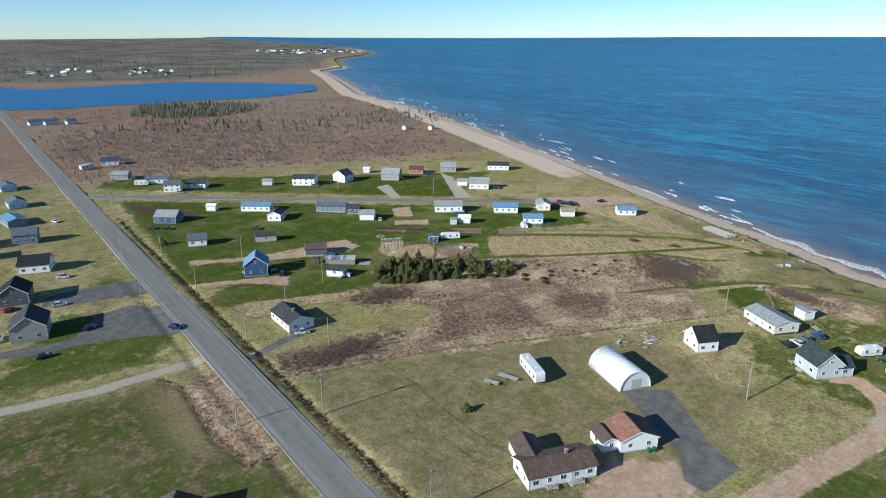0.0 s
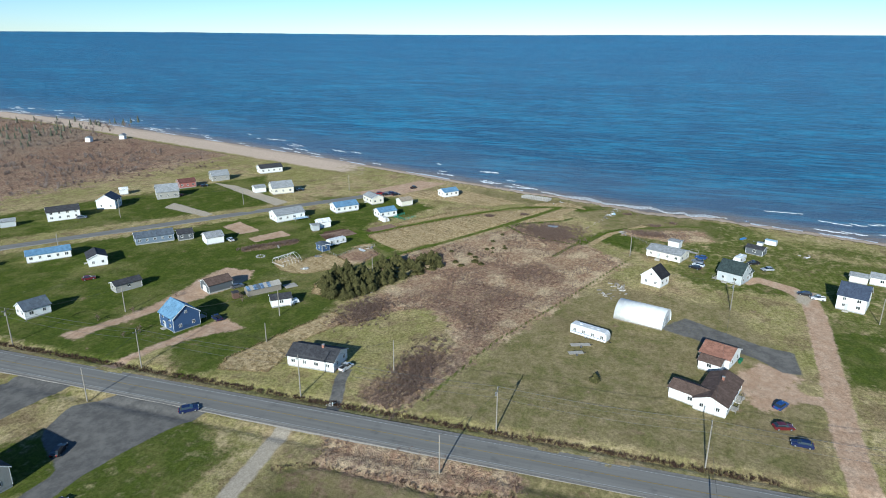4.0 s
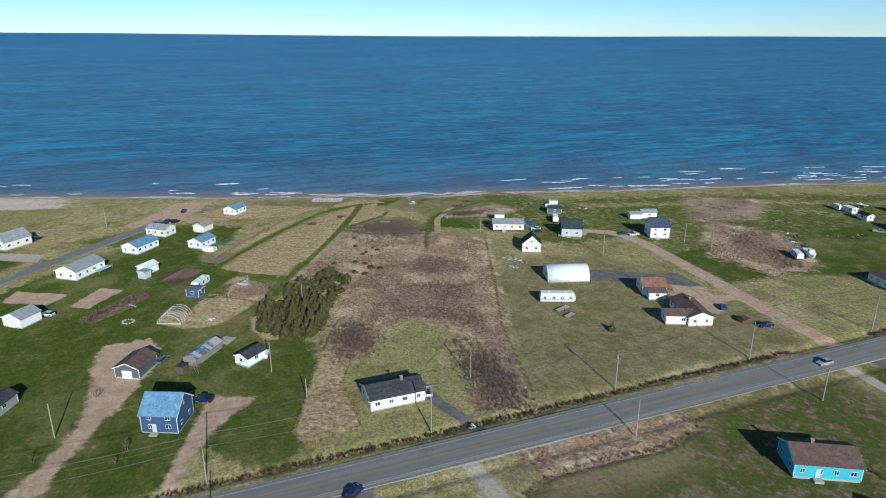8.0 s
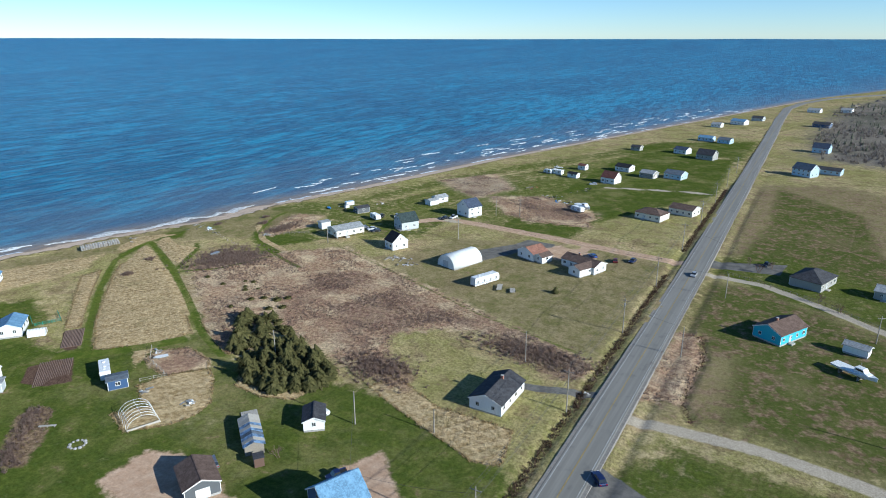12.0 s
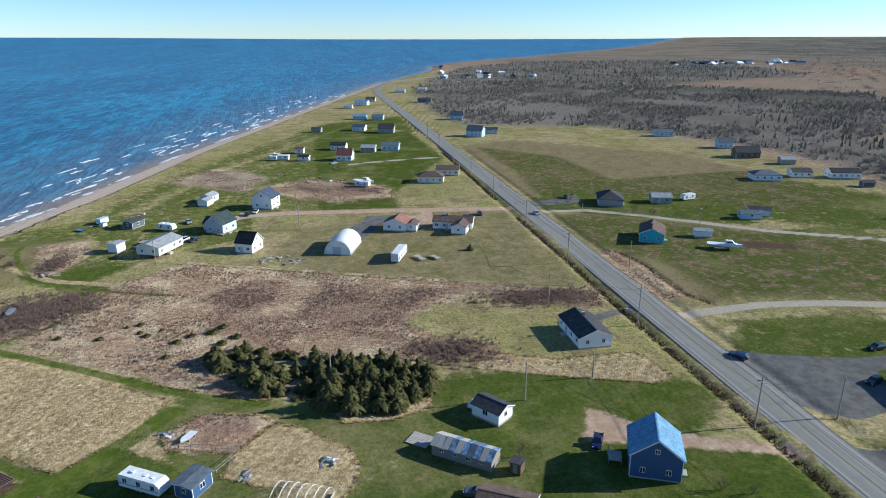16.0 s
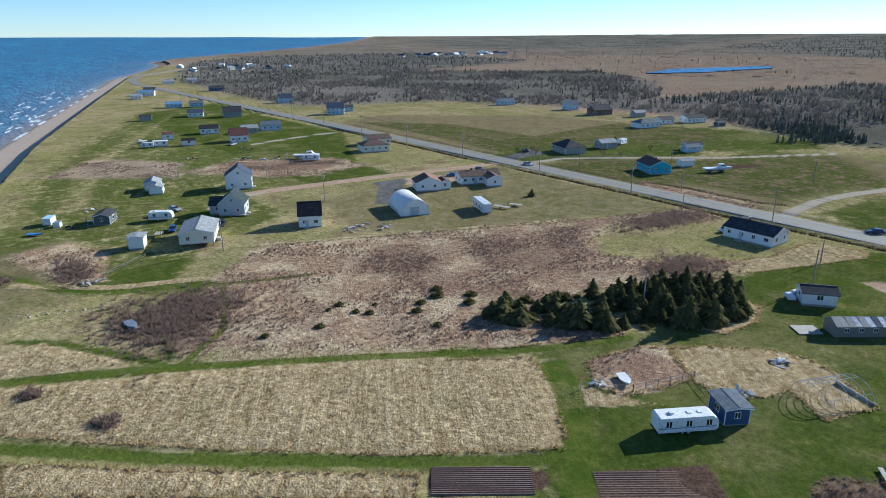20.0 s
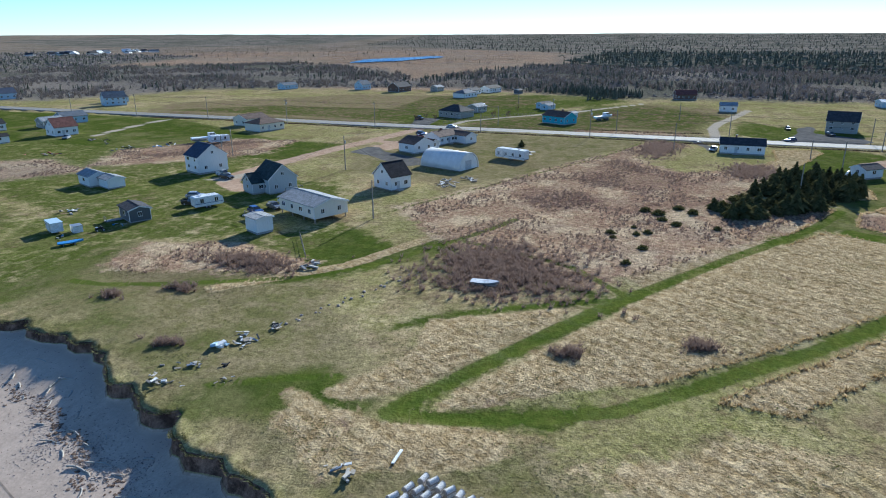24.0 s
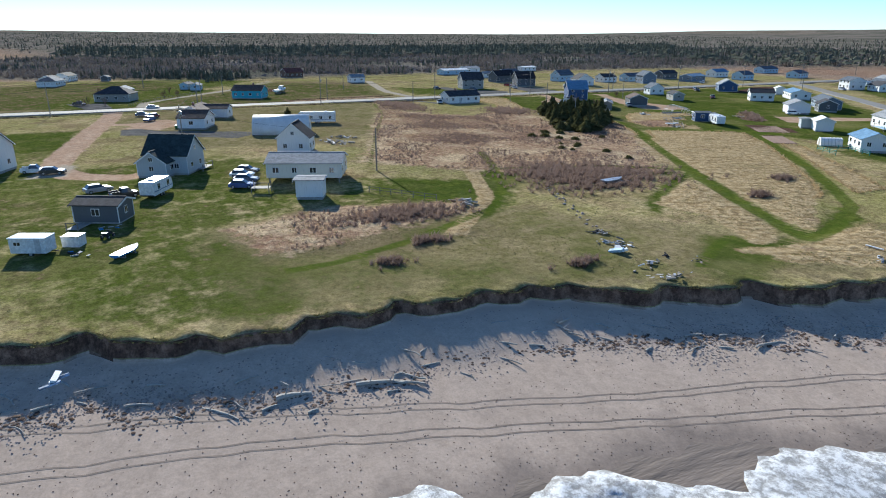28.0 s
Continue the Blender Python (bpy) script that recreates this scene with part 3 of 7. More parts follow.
# forest floor, greyed and lightened with distance haze in its colour
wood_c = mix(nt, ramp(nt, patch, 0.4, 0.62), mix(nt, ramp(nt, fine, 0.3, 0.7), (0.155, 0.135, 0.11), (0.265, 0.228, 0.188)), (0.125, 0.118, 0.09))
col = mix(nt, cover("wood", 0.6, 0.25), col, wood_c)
mown_c = mix(nt, ramp(nt, mott, 0.35, 0.7), (0.065, 0.1, 0.014), (0.125, 0.14, 0.028))
col = mix(nt, mathn(nt, "MULTIPLY", cover("mown", 0.2, 0.12), 0.85), col, mown_c)
col = mix(nt, cover("dirt", 0.5), col, dirt_c)
col = mix(nt, cover("gravel", 0.4), col, grav_c)
col = mix(nt, cover("soil", 0.3), col, soil_c)
col = mix(nt, cover("asphalt", 0.2, 0.1), col, asph_c)
col = mix(nt, cover("sand", 0.4), col, sand_c)
nsep = nt.nodes.new("ShaderNodeSeparateXYZ")
nt.links.new(nt.nodes.new("ShaderNodeNewGeometry").outputs["True Normal"], nsep.inputs[0])
steep = mathn(nt, "SUBTRACT", 1.0, ramp(nt, nsep.outputs[2], 0.6, 0.85))
# cliff face: dark soil, darkened further with the cliff's own shade
col = mix(nt, steep, col, mix(nt, ramp(nt, fine, 0.35, 0.65), (0.09, 0.055, 0.04), (0.24, 0.15, 0.105)))
grain = mathn(nt, "ADD", mathn(nt, "MULTIPLY", noise_node(nt, 1.1, 6, v, 0.75), 0.6), mathn(nt, "MULTIPLY", noise_node(nt, 4.5, 4, v, 0.7), 0.4))
tone = nt.nodes.new("ShaderNodeHueSaturation")
even = mathn(nt, "MULTIPLY_ADD", mathn(nt, "ADD", mathn(nt, "ADD", cov["lawn"], cov["mown"]), mathn(nt, "ADD", cov["field"], cov["dirt"])), 0.45, mathn(nt, "ADD", mathn(nt, "ADD", cov["sand"], cov["gravel"]), cov["asphalt"]))
soft_k = mathn(nt, "SUBTRACT", 1.0, mathn(nt, "MULTIPLY", even, 0.75), clamp=True)
nt.links.new(mathn(nt, "MULTIPLY_ADD", mathn(nt, "SUBTRACT", ramp(nt, grain, 0.36, 0.64), 0.5), mathn(nt, "MULTIPLY", soft_k, 0.95), 0.97), tone.inputs["Value"])
nt.links.new(col, tone.inputs["Color"])
nt.links.new(tone.outputs[0], b.inputs["Base Color"])
rel = mathn(nt, "ADD", mathn(nt, "MULTIPLY", fine, 0.5), mathn(nt, "MULTIPLY", tiny, 0.28))
tall = mathn(nt, "MULTIPLY_ADD", cov["straw"], 0.7, mathn(nt, "MULTIPLY_ADD", cov["brush"], 1.1, 0.35))
flat = mathn(nt, "SUBTRACT", 1.0, mathn(nt, "MULTIPLY", mathn(nt, "ADD", mathn(nt, "ADD", cov["asphalt"], cov["gravel"]), mathn(nt, "MULTIPLY_ADD", cov["lawn"], 0.5, mathn(nt, "ADD", cov["dirt"], cov["sand"]))), 0.8), clamp=True)
rel = mathn(nt, "MULTIPLY_ADD", mathn(nt, "MULTIPLY", streak, cov["straw"]), 0.3, rel)
bump(nt, b, mathn(nt, "MULTIPLY", mathn(nt, "MULTIPLY", rel, tall), flat), 1.0, 0.8)
MASK["bramble"] = np.maximum(MASK["bramble"], 0.4 * MASK["field"] * (X < 47))
ground = sheet("ground", X, Y, Z, m, {"cover_a": KINDS[:4], "cover_b": KINDS[4:8], "cover_c": KINDS[8:12]})
tagged(ground, "spring coastal land of lawn, dead grass, heath and sandy beach", "ground")

# ---- water ----
SEA = -4.75


def water(name, deep, shallow, scale):
    m, nt, b = nodes_of(name, 0.3, 0, 0.12)
    v = coords(nt)
    mp = nt.nodes.new("ShaderNodeMapping")
    mp.inputs["Rotation"].default_value = (0, 0, radians(14))
    mp.inputs["Scale"].default_value = (1.0, 0.22, 1.0)
    nt.links.new(v, mp.inputs[0])
    w1, w2, w3, w4 = [noise_node(nt, s, 4, mp.outputs[0], 0.65) for s in (0.14 * scale, 0.55 * scale, 0.0045, 0.032)]
    # wave light and shade put into the colour: tint follows waves, crest lines darken
    tone = mathn(nt, "MULTIPLY_ADD", w4, 0.3, mathn(nt, "MULTIPLY_ADD", w1, 0.5, mathn(nt, "MULTIPLY_ADD", w2, 0.25, mathn(nt, "MULTIPLY", w3, 0.2))))
    crest = mathn(nt, "SUBTRACT", 1.0, mathn(nt, "MULTIPLY", mathn(nt, "ABSOLUTE", mathn(nt, "SUBTRACT", noise_node(nt, 0.11 * scale, 3, mp.outputs[0], 0.55), 0.5)), 9.0), clamp=True)
    tone = mathn(nt, "MULTIPLY_ADD", crest, -0.085, tone)
    c = mix(nt, ramp(nt, tone, 0.53, 0.7), deep, shallow)
    nt.links.new(c, b.inputs["Base Color"])
    height = mathn(nt, "MULTIPLY_ADD", crest, 0.28, mathn(nt, "MULTIPLY_ADD", w1, 1.0, mathn(nt, "MULTIPLY", w2, 0.55)))
    return m, nt, b, c, height


m_sea, nt, b, deep_c, height = water("sea_water", (0.001, 0.052, 0.12), (0.024, 0.225, 0.36), 1.0)
sea_y = spread((-300, 600), 6.0, -4900, 4900, 1.12)
off = np.r_[-4, 4, 12, 20, 28, 36, spread((44, 160), 8.0, 44, 6500, 1.12)]
SY = sea_y[:, None] * np.ones((1, len(off)))
SX = knots(sea_y, CLIFF)[:, None] + 24 + off[None, :]
SZ = SEA + far_rise(SX, SY)
MASK["shoal"] = np.clip(1 - (off[None, :] + 2) / 26, 0, 1) * np.ones(SX.shape)
MASK["surf"] = np.clip(1 - (off[None, :] + 2) / 210, 0, 1) * np.ones(SX.shape)
sh = nt.nodes.new("ShaderNodeAttribute")
sh.attribute_name = "shoal"
shs = nt.nodes.new("ShaderNodeSeparateColor")
nt.links.new(sh.outputs["Color"], shs.inputs[0])
churn = mathn(nt, "MULTIPLY", ramp(nt, mathn(nt, "MULTIPLY_ADD", noise_node(nt, 0.03, 4, coords(nt)), 0.6, shs.outputs[1]), 0.5, 1.3), 0.6)
c1 = mix(nt, churn, deep_c, (0.1, 0.125, 0.17))
nt.links.new(mix(nt, ramp(nt, mathn(nt, "MULTIPLY_ADD", noise_node(nt, 0.05, 4, coords(nt)), 0.5, shs.outputs[0]), 0.35, 1.15), c1, (0.19, 0.155, 0.125)), b.inputs["Base Color"])
bump(nt, b, mathn(nt, "MULTIPLY", height, mathn(nt, "MULTIPLY_ADD", shs.outputs[0], -0.85, 1.0, clamp=True)), 1.0, 1.8)
sea = sheet("sea", SX, SY, SZ, m_sea, {"shoal": ["shoal", "surf", "surf", "surf"]})
tagged(sea, "deep blue sea with small wind waves", "sea")
m_lag, nt, b, c, height = water("lagoon_water", (0.007, 0.09, 0.23), (0.012, 0.13, 0.3), 2.0)
bump(nt, b, height, 1.0, 1.0)

# ---- mesh helpers ----
def part(name, bm, material, parent=None, label=""):
    me = bpy.data.meshes.new(name)
    bm.to_mesh(me)
    bm.free()
    me.materials.append(material)
    ob = new(name, me)
    ob.parent = parent
    return tagged(ob, label)


def shared(name, me, parent, m):
    """One more object on a mesh that alike pieces share."""
    ob = new(name, me)
    ob.parent = parent
    ob.matrix_local = m
    return ob


def thing(name, x, y, rot, label, category, group="", z=0.0):
    e = new(name)
    e.matrix_world = pose(x, y, z, 0, 0, rot)
    return tagged(e, label, category, group)


def box(bm, x0, x1, y0, y1, z0, z1):
    v = [bm.verts.new(p) for p in ((x0, y0, z0), (x1, y0, z0), (x1, y1, z0), (x0, y1, z0), (x0, y0, z1), (x1, y0, z1), (x1, y1, z1), (x0, y1, z1))]
    for f in ((3, 2, 1, 0), (4, 5, 6, 7), (0, 1, 5, 4), (1, 2, 6, 5), (2, 3, 7, 6), (3, 0, 4, 7)):
        bm.faces.new([v[i] for i in f])


def solid(bm, top, bottom):
    """A closed body between two loops of points of equal count."""
    a, c = [bm.verts.new(p) for p in top], [bm.verts.new(p) for p in bottom]
    bm.faces.new(a)
    bm.faces.new(c[::-1])
    for i in range(len(a)):
        j = (i + 1) % len(a)
        bm.faces.new((a[j], a[i], c[i], c[j]))


def tube(bm, p, q, r0, r1=None, n=6):
    p, q = Vector(p), Vector(q)
    r1 = r0 if r1 is None else r1
    side = (q - p).to_track_quat("Z", "Y").to_matrix()
    ring = lambda o, r: [o + side @ Vector((r * math.cos(6.2832 * i / n), r * math.sin(6.2832 * i / n), 0)) for i in range(n)]
    solid(bm, ring(q, r1), ring(p, r0))


def bars(*boxes):
    bm = bmesh.new()
    for bx in boxes:
        box(bm, *bx)
    return bm


def mesh_of(name, bm, material):
    me = bpy.data.meshes.new(name)
    bm.to_mesh(me)
    bm.free()
    me.materials.append(material)
    return me


WINDOWS = {}


def window(parent, m, w=1.1, h=1.1):
    """A window set into a wall: white frame with sill, dark pane."""
    if (w, h) not in WINDOWS:
        t = 0.1
        WINDOWS[w, h] = mesh_of("window", bars((-w / 2, w / 2, -0.05, 0.05, -h / 2, h / 2)), M_TRIM), mesh_of("pane", bars((-w / 4 + 0.07, w / 4 - 0.05, -0.02, 0.065, -h / 2 + t, h / 2 - t)), M_GLASS)
    fr, pn = WINDOWS[w, h]
    f = shared("window", fr, parent, m)
    shared("pane", pn, f, pose(-w / 4 + 0.01, 0, 0))
    shared("pane", pn, f, pose(w / 4 - 0.01, 0, 0))
    return f


def roof_slab(bm, a, b_, c, d, t):
    """A sloping slab from four eave and ridge points."""
    n = (Vector(b_) - Vector(a)).cross(Vector(d) - Vector(a)).normalized()
    n = n if n.z > 0 else -n
    solid(bm, [Vector(p) + n * t for p in (a, b_, c, d)], [Vector(p) for p in (a, b_, c, d)])


def house(x, y, rot, L, W, H=2.7, wall="white", roof="black", pitch=0.42, hip=0, label="", name="house", windows=None, doors=0, chimney=0, garage=0, stilts=0, roof_west=""):
    label += " on the grass" if len(label.split()) < 4 else ""
    h = thing(name, x, y, rot, label, name.replace("_", " "), "village buildings")
    wm, rm = MATS["wall_" + wall], MATS["roof_" + roof]
    base = 0.9 if stilts else 0.35
    l, w, top = L / 2, W / 2, base + H
    o, th = 0.35, 0.16
    if stilts:
        for px in (-l + 0.4, -l / 3, l / 3, l - 0.4):
            for py in (-w + 0.3, w - 0.3):
                part("post", bars((px - 0.12, px + 0.12, py - 0.12, py + 0.12, -0.3, base)), M_WOOD, h)
    else:
        part("foundation", bars((-l + 0.06, l - 0.06, -w + 0.06, w - 0.06, -0.5, base)), M_CONC, h)
    rise = w * pitch
    bm = bmesh.new()
    if hip:
        box(bm, -l, l, -w, w, base, top)
    else:
        prof = [(-w, base), (w, base), (w, top), (0, top + rise), (-w, top)]
        solid(bm, [(l, a, c) for a, c in prof], [(-l, a, c) for a, c in prof])
    part("wall", bm, wm, h)
    ez = top - o * pitch + 0.02
    if hip:
        r = max(l - w, 0.3)
        bm = bmesh.new()
        R1, R2 = (-r, 0, top + rise), (r, 0, top + rise)
        A, B, C, Dd = (-l - o, -w - o, ez), (l + o, -w - o, ez), (l + o, w + o, ez), (-l - o, w + o, ez)
        roof_slab(bm, A, B, R2, R1, th)
        roof_slab(bm, C, Dd, R1, R2, th)
        for p, q, rr in ((B, C, R2), (Dd, A, R1)):
            n = (Vector(q) - Vector(p)).cross(Vector(rr) - Vector(p)).normalized()
            solid(bm, [Vector(k) + n * th for k in (p, q, rr)], [Vector(k) for k in (p, q, rr)])
        part("roof", bm, rm, h)
    else:
        for s in (-1, 1):
            bm = bmesh.new()
            roof_slab(bm, (-l - o, s * (w + o), ez), (l + o, s * (w + o), ez), (l + o, 0, top + rise + 0.02), (-l - o, 0, top + rise + 0.02), th)
            part("roof_slope", bm, MATS["roof_" + roof_west] if roof_west and s > 0 else rm, h)
        part("ridge_cap", bars((-l - o, l + o, -0.14, 0.14, top + rise + th - 0.02, top + rise + th + 0.05)), rm, h)
        for s in (-1, 1):
            for e in (-1, 1):
                bm = bmesh.new()
                x0, x1 = sorted((s * (l + o - 0.03), s * (l + o + 0.03)))
                p = [(e * (w + o), ez - 0.14), (e * (w + o), ez + 0.12), (0, top + rise + 0.14), (0, top + rise - 0.12)]
                solid(bm, [(x1, a, c) for a, c in p], [(x0, a, c) for a, c in p])
                part("fascia", bm, M_TRIM, h)
    for e in (-1, 1):
        part("corner_board", bars((-l - 0.03, -l + 0.09, e * w - 0.06, e * w + 0.06, base, top - 0.05)), M_TRIM, h)
        part("corner_board", bars((l - 0.09, l + 0.03, e * w - 0.06, e * w + 0.06, base, top - 0.05)), M_TRIM, h)
    # openings
    n = windows if windows is not None else max(2, int(L / 3.0))
    two = H > 3.9
    wz = [base + 1.45] + ([base + 3.6] if two else [])
    for s in (-1, 1):
        for i in range(n):
            px = -l + L * (i + 0.5) / n
            for z in wz:
                window(h, pose(px, s * w, z, 0, 0, 0 if s > 0 else 180), 1.2 if (i % 2 == 0) else 0.9, 1.1)
    if not hip and windows != 0:
        for s in (-1, 1):
            for py in ((-w / 2, w / 2) if W > 6 else (0,)):
                window(h, pose(s * l, py, base + 1.45, 0, 0, -90 * s), 0.9, 1.1)
            if pitch > 0.65:
                window(h, pose(s * l, 0, top + rise * 0.3, 0, 0, -90 * s), 0.8, 0.9)
    for i in range(doors):
        s = 1 if i == 0 else -1
        px = L * 0.14
        d = part("door", bars((px - 0.48, px + 0.48, s * w - 0.07, s * w + 0.07, base, base + 2.05)), M_DOOR, h)
        part("step", bars((px - 0.9, px + 0.9, min(s * w, s * (w + 1.3)), max(s * w, s * (w + 1.3)), -0.2, base - 0.05)), M_PLANK, h)
        part("handle", bars((px + 0.3, px + 0.38, s * w - 0.1, s * w + 0.1, base + 1.0, base + 1.06)), M_METAL, d)
    if garage:
        g = part("garage_door", bars((-l - 0.06, -l + 0.05, -1.35, 1.35, 0.05, 2.25)), M_TRIM, h)
        for k in range(1, 4):
            part("panel_joint", bars((-l - 0.075, -l - 0.05, -1.33, 1.33, 0.05 + k * 0.55 - 0.015, 0.05 + k * 0.55 + 0.015)), M_DOOR, g)
    if chimney:
        c = part("chimney", bars((l * 0.3 - 0.3, l * 0.3 + 0.3, -0.55, 0.05, top, top + rise + 0.9)), M_BRICK, h)
        part("chimney_cap", bars((l * 0.3 - 0.36, l * 0.3 + 0.36, -0.61, 0.11, top + rise + 0.9, top + rise + 1.0)), M_CONC, c)
    return h


# ---- road ----
def ribbon(bm, line, half, z, step=None):
    """A strip along a line of points."""
    prev = None
    for i, p in enumerate(line):
        a, c = line[max(0, i - 1)], line[min(len(line) - 1, i + 1)]
        d = Vector((c[0] - a[0], c[1] - a[1], 0)).normalized()
        n = Vector((-d.y, d.x, 0))
        zz = z(p) if callable(z) else z
        cur = [bm.verts.new((p[0] + n.x * half * s, p[1] + n.y * half * s, zz)) for s in (1, -1)]
        if prev:
            bm.faces.new((prev[0], prev[1], cur[1], cur[0]))
        prev = cur


def slab(bm, line, half, z, thick):
    """A raised strip with sides."""
    prev = None
    for i, p in enumerate(line):
        a, c = line[max(0, i - 1)], line[min(len(line) - 1, i + 1)]
        d = Vector((c[0] - a[0], c[1] - a[1], 0)).normalized()
        n = Vector((-d.y, d.x, 0))
        cur = [bm.verts.new((p[0] + n.x * (half + k) * s, p[1] + n.y * (half + k) * s, z - q)) for s, k, q in ((1, 0.5, thick), (1, 0, 0), (-1, 0, 0), (-1, 0.5, thick))]
        if prev:
            for j in range(3):
                bm.faces.new((prev[j], prev[j + 1], cur[j + 1], cur[j]))
        prev = cur


m, nt, b = nodes_of("road_asphalt", 0.85, 0, 0.25)
v = coords(nt)
n1, n2 = noise_node(nt, 0.25, 5, v), noise_node(nt, 6, 4, v)
st = nt.nodes.new("ShaderNodeMapping")
st.inputs["Scale"].default_value = (0.9, 0.02, 1)
nt.links.new(v, st.inputs[0])
n3 = noise_node(nt, 1.2, 3, st.outputs[0])
c = mix(nt, ramp(nt, n3, 0.35, 0.7), (0.195, 0.185, 0.16), (0.26, 0.245, 0.215))
c = mix(nt, mathn(nt, "MULTIPLY", n2, 0.5), c, (0.17, 0.163, 0.155))
c = mix(nt, mathn(nt, "MULTIPLY", ramp(nt, n1, 0.55, 0.7), 0.4), c, (0.1, 0.097, 0.093))
nt.links.new(c, b.inputs["Base Color"])
bump(nt, b, n2, 0.4, 0.01)
M_ROAD = m
M_SHOULDER = plain("shoulder_gravel", (0.23, 0.21, 0.185), 0.95, grain=1.5, bumpy=0.02)
ROAD = [(51.5, 1400), (51.5, 900), (51.5, 640), (51.5, 420), (51.5, 240), (51.5, 60), (52.5, -120), (54, -320), (56, -480), (55, -600), (42, -680), (8, -780), (-70, -900), (-190, -1050)]
fine_road = [Vector(a).lerp(Vector(c), k / 8) for a, c in zip(ROAD, ROAD[1:]) for k in range(8)]
bm = bmesh.new()
slab(bm, fine_road, 4.7, 0.16, 0.5)
tagged(part("road_shoulder", bm, M_SHOULDER), "gravel road shoulder", "shoulder", kind="structure")
bm = bmesh.new()
slab(bm, fine_road, 3.75, 0.21, 0.12)
road = tagged(part("road", bm, M_ROAD), "worn grey two-lane asphalt road", "road", kind="structure")
M_LINE = plain("yellow_line", (0.42, 0.3, 0.08), 0.8, dirt=0.5)
bm = bmesh.new()
ribbon(bm, fine_road, 0.09, 0.217)
part("centre_line", bm, M_LINE, road, "faded yellow centre line")
M_WLINE = plain("white_line", (0.5, 0.5, 0.48), 0.8, dirt=0.5)
for s in (-3.35, 3.35):
    bm = bmesh.new()
    ribbon(bm, [(p[0] + s, p[1]) for p in fine_road[:64]], 0.06, 0.217)
    part("edge_line", bm, M_WLINE, road, "worn white edge line")
# side road
SIDE = [(55, 398), (72, 386), (130, 338), (207, 274), (250, 238), (272, 221)]
bm = bmesh.new()
slab(bm, [Vector(a).lerp(Vector(c), k / 6) for a, c in zip(SIDE, SIDE[1:]) for k in range(7)], 3.0, 0.14, 0.4)
tagged(part("side_road", bm, M_ROAD), "narrow grey asphalt side road to the beach", "road", kind="structure")

# ---- buildings ----
house(76.7, 173.3, -90, 13.5, 8.2, H=2.7, wall="white", roof="charcoal", label="white bungalow with a low charcoal shingle roof", doors=1, chimney=1)
house(85.2, 223.9, 66, 8.2, 8.4, H=4.3, wall="navy", roof="blue", pitch=0.75, label="navy blue storey-and-half house with a blue shingle roof", doors=1)
house(114.0, 231.6, -29, 8.5, 6.6, H=2.6, wall="dark_grey", roof="brown", label="dark grey garage with white trim and a brown roof", name="garage", garage=1, windows=0)
house(108.6, 203.4, -51, 6.4, 4.6, H=2.3, wall="white", roof="charcoal", label="small white garden shed with a dark roof", name="shed", windows=1)
house(162.5, 215.5, 58, 4.6, 3.6, H=2.5, wall="navy", roof="slate", pitch=0.12, label="navy garden shed with white trim beside a camper", name="shed", windows=1)
house(88.6, 71.7, -19, 15.2, 7.4, H=2.7, wall="white", roof="brown", pitch=0.4, label="white house with a brown shingle roof and front steps", doors=2, chimney=1)
house(86.6, 77.2, 65, 10.5, 5.5, H=2.7, wall="white", roof="brown", pitch=0.4, label="white wing of the brown-roofed house", windows=1, name="house_wing")
house(104.8, 71.9, 67, 5.6, 4.2, H=2.3, wall="white", roof="brown", label="small white shed with a brown roof", name="shed", windows=1)
house(110.4, 69.4, 66, 7.8, 8.8, H=2.8, wall="white", roof="brown", roof_west="rust", label="white garage with a faded rust and brown roof", name="garage", windows=1)
house(164.5, 86.2, -26, 6.4, 7.2, H=3.4, wall="white", roof="black", pitch=0.85, label="weathered small white house with a steep black roof", doors=1)
house(194.8, 81.3, 66, 13.6, 8.6, H=2.7, wall="cream", roof="grey", pitch=0.28, label="long cream house with a low grey roof", doors=1, stilts=1)
house(209.9, 78.0, 66, 4.4, 3.6, H=2.8, wall="white", roof="grey", pitch=0.12, label="small white shed with a flat grey roof", name="shed", windows=0)
house(177.2, 59.0, 61, 8.6, 7.6, H=3.6, wall="grey", roof="green_black", pitch=0.85, label="pale grey storey-and-half house with a steep dark green roof", doors=1)
house(180.7, 55.6, -29, 4.6, 5.6, H=2.6, wall="grey", roof="green_black", pitch=0.7, label="pale grey front wing with two small windows", name="house_wing", windows=1)
house(162.5, 24.4, 67, 8.2, 9.0, H=4.6, wall="white", roof="navy_roof", pitch=0.7, label="tall white two-storey house with a dark roof", doors=1)
house(188.5, 8.6, 70, 7.2, 5.0, H=2.5, wall="white", roof="grey", label="white cottage with a grey roof", windows=1)
house(189.2, 15.8, 70, 5.6, 4.4, H=2.2, wall="white", roof="grey", pitch=0.3, label="low white cottage wing with a grey roof", name="cottage_wing", windows=0)
house(211.7, 46.9, 63, 6.6, 4.4, H=2.5, wall="dark_grey", roof="charcoal", pitch=0.3, label="dark grey shed with a charcoal roof on a plank deck", name="shed", windows=1)
house(19.6, 100.2, 61, 12.8, 8.6, H=3.0, wall="teal", roof="brown", pitch=0.45, label="bright teal house with a brown roof", doors=1, chimney=1)
house(0.1, 102.0, -18, 6.2, 3.2, H=2.1, wall="white", roof="grey", label="low white shed beside a boat", name="shed", windows=0)
house(12.3, 48.0, 70, 13.5, 10.5, H=2.9, wall="tan_grey", roof="charcoal", pitch=0.5, label="grey house with a charcoal hip roof", doors=1, hip=1)
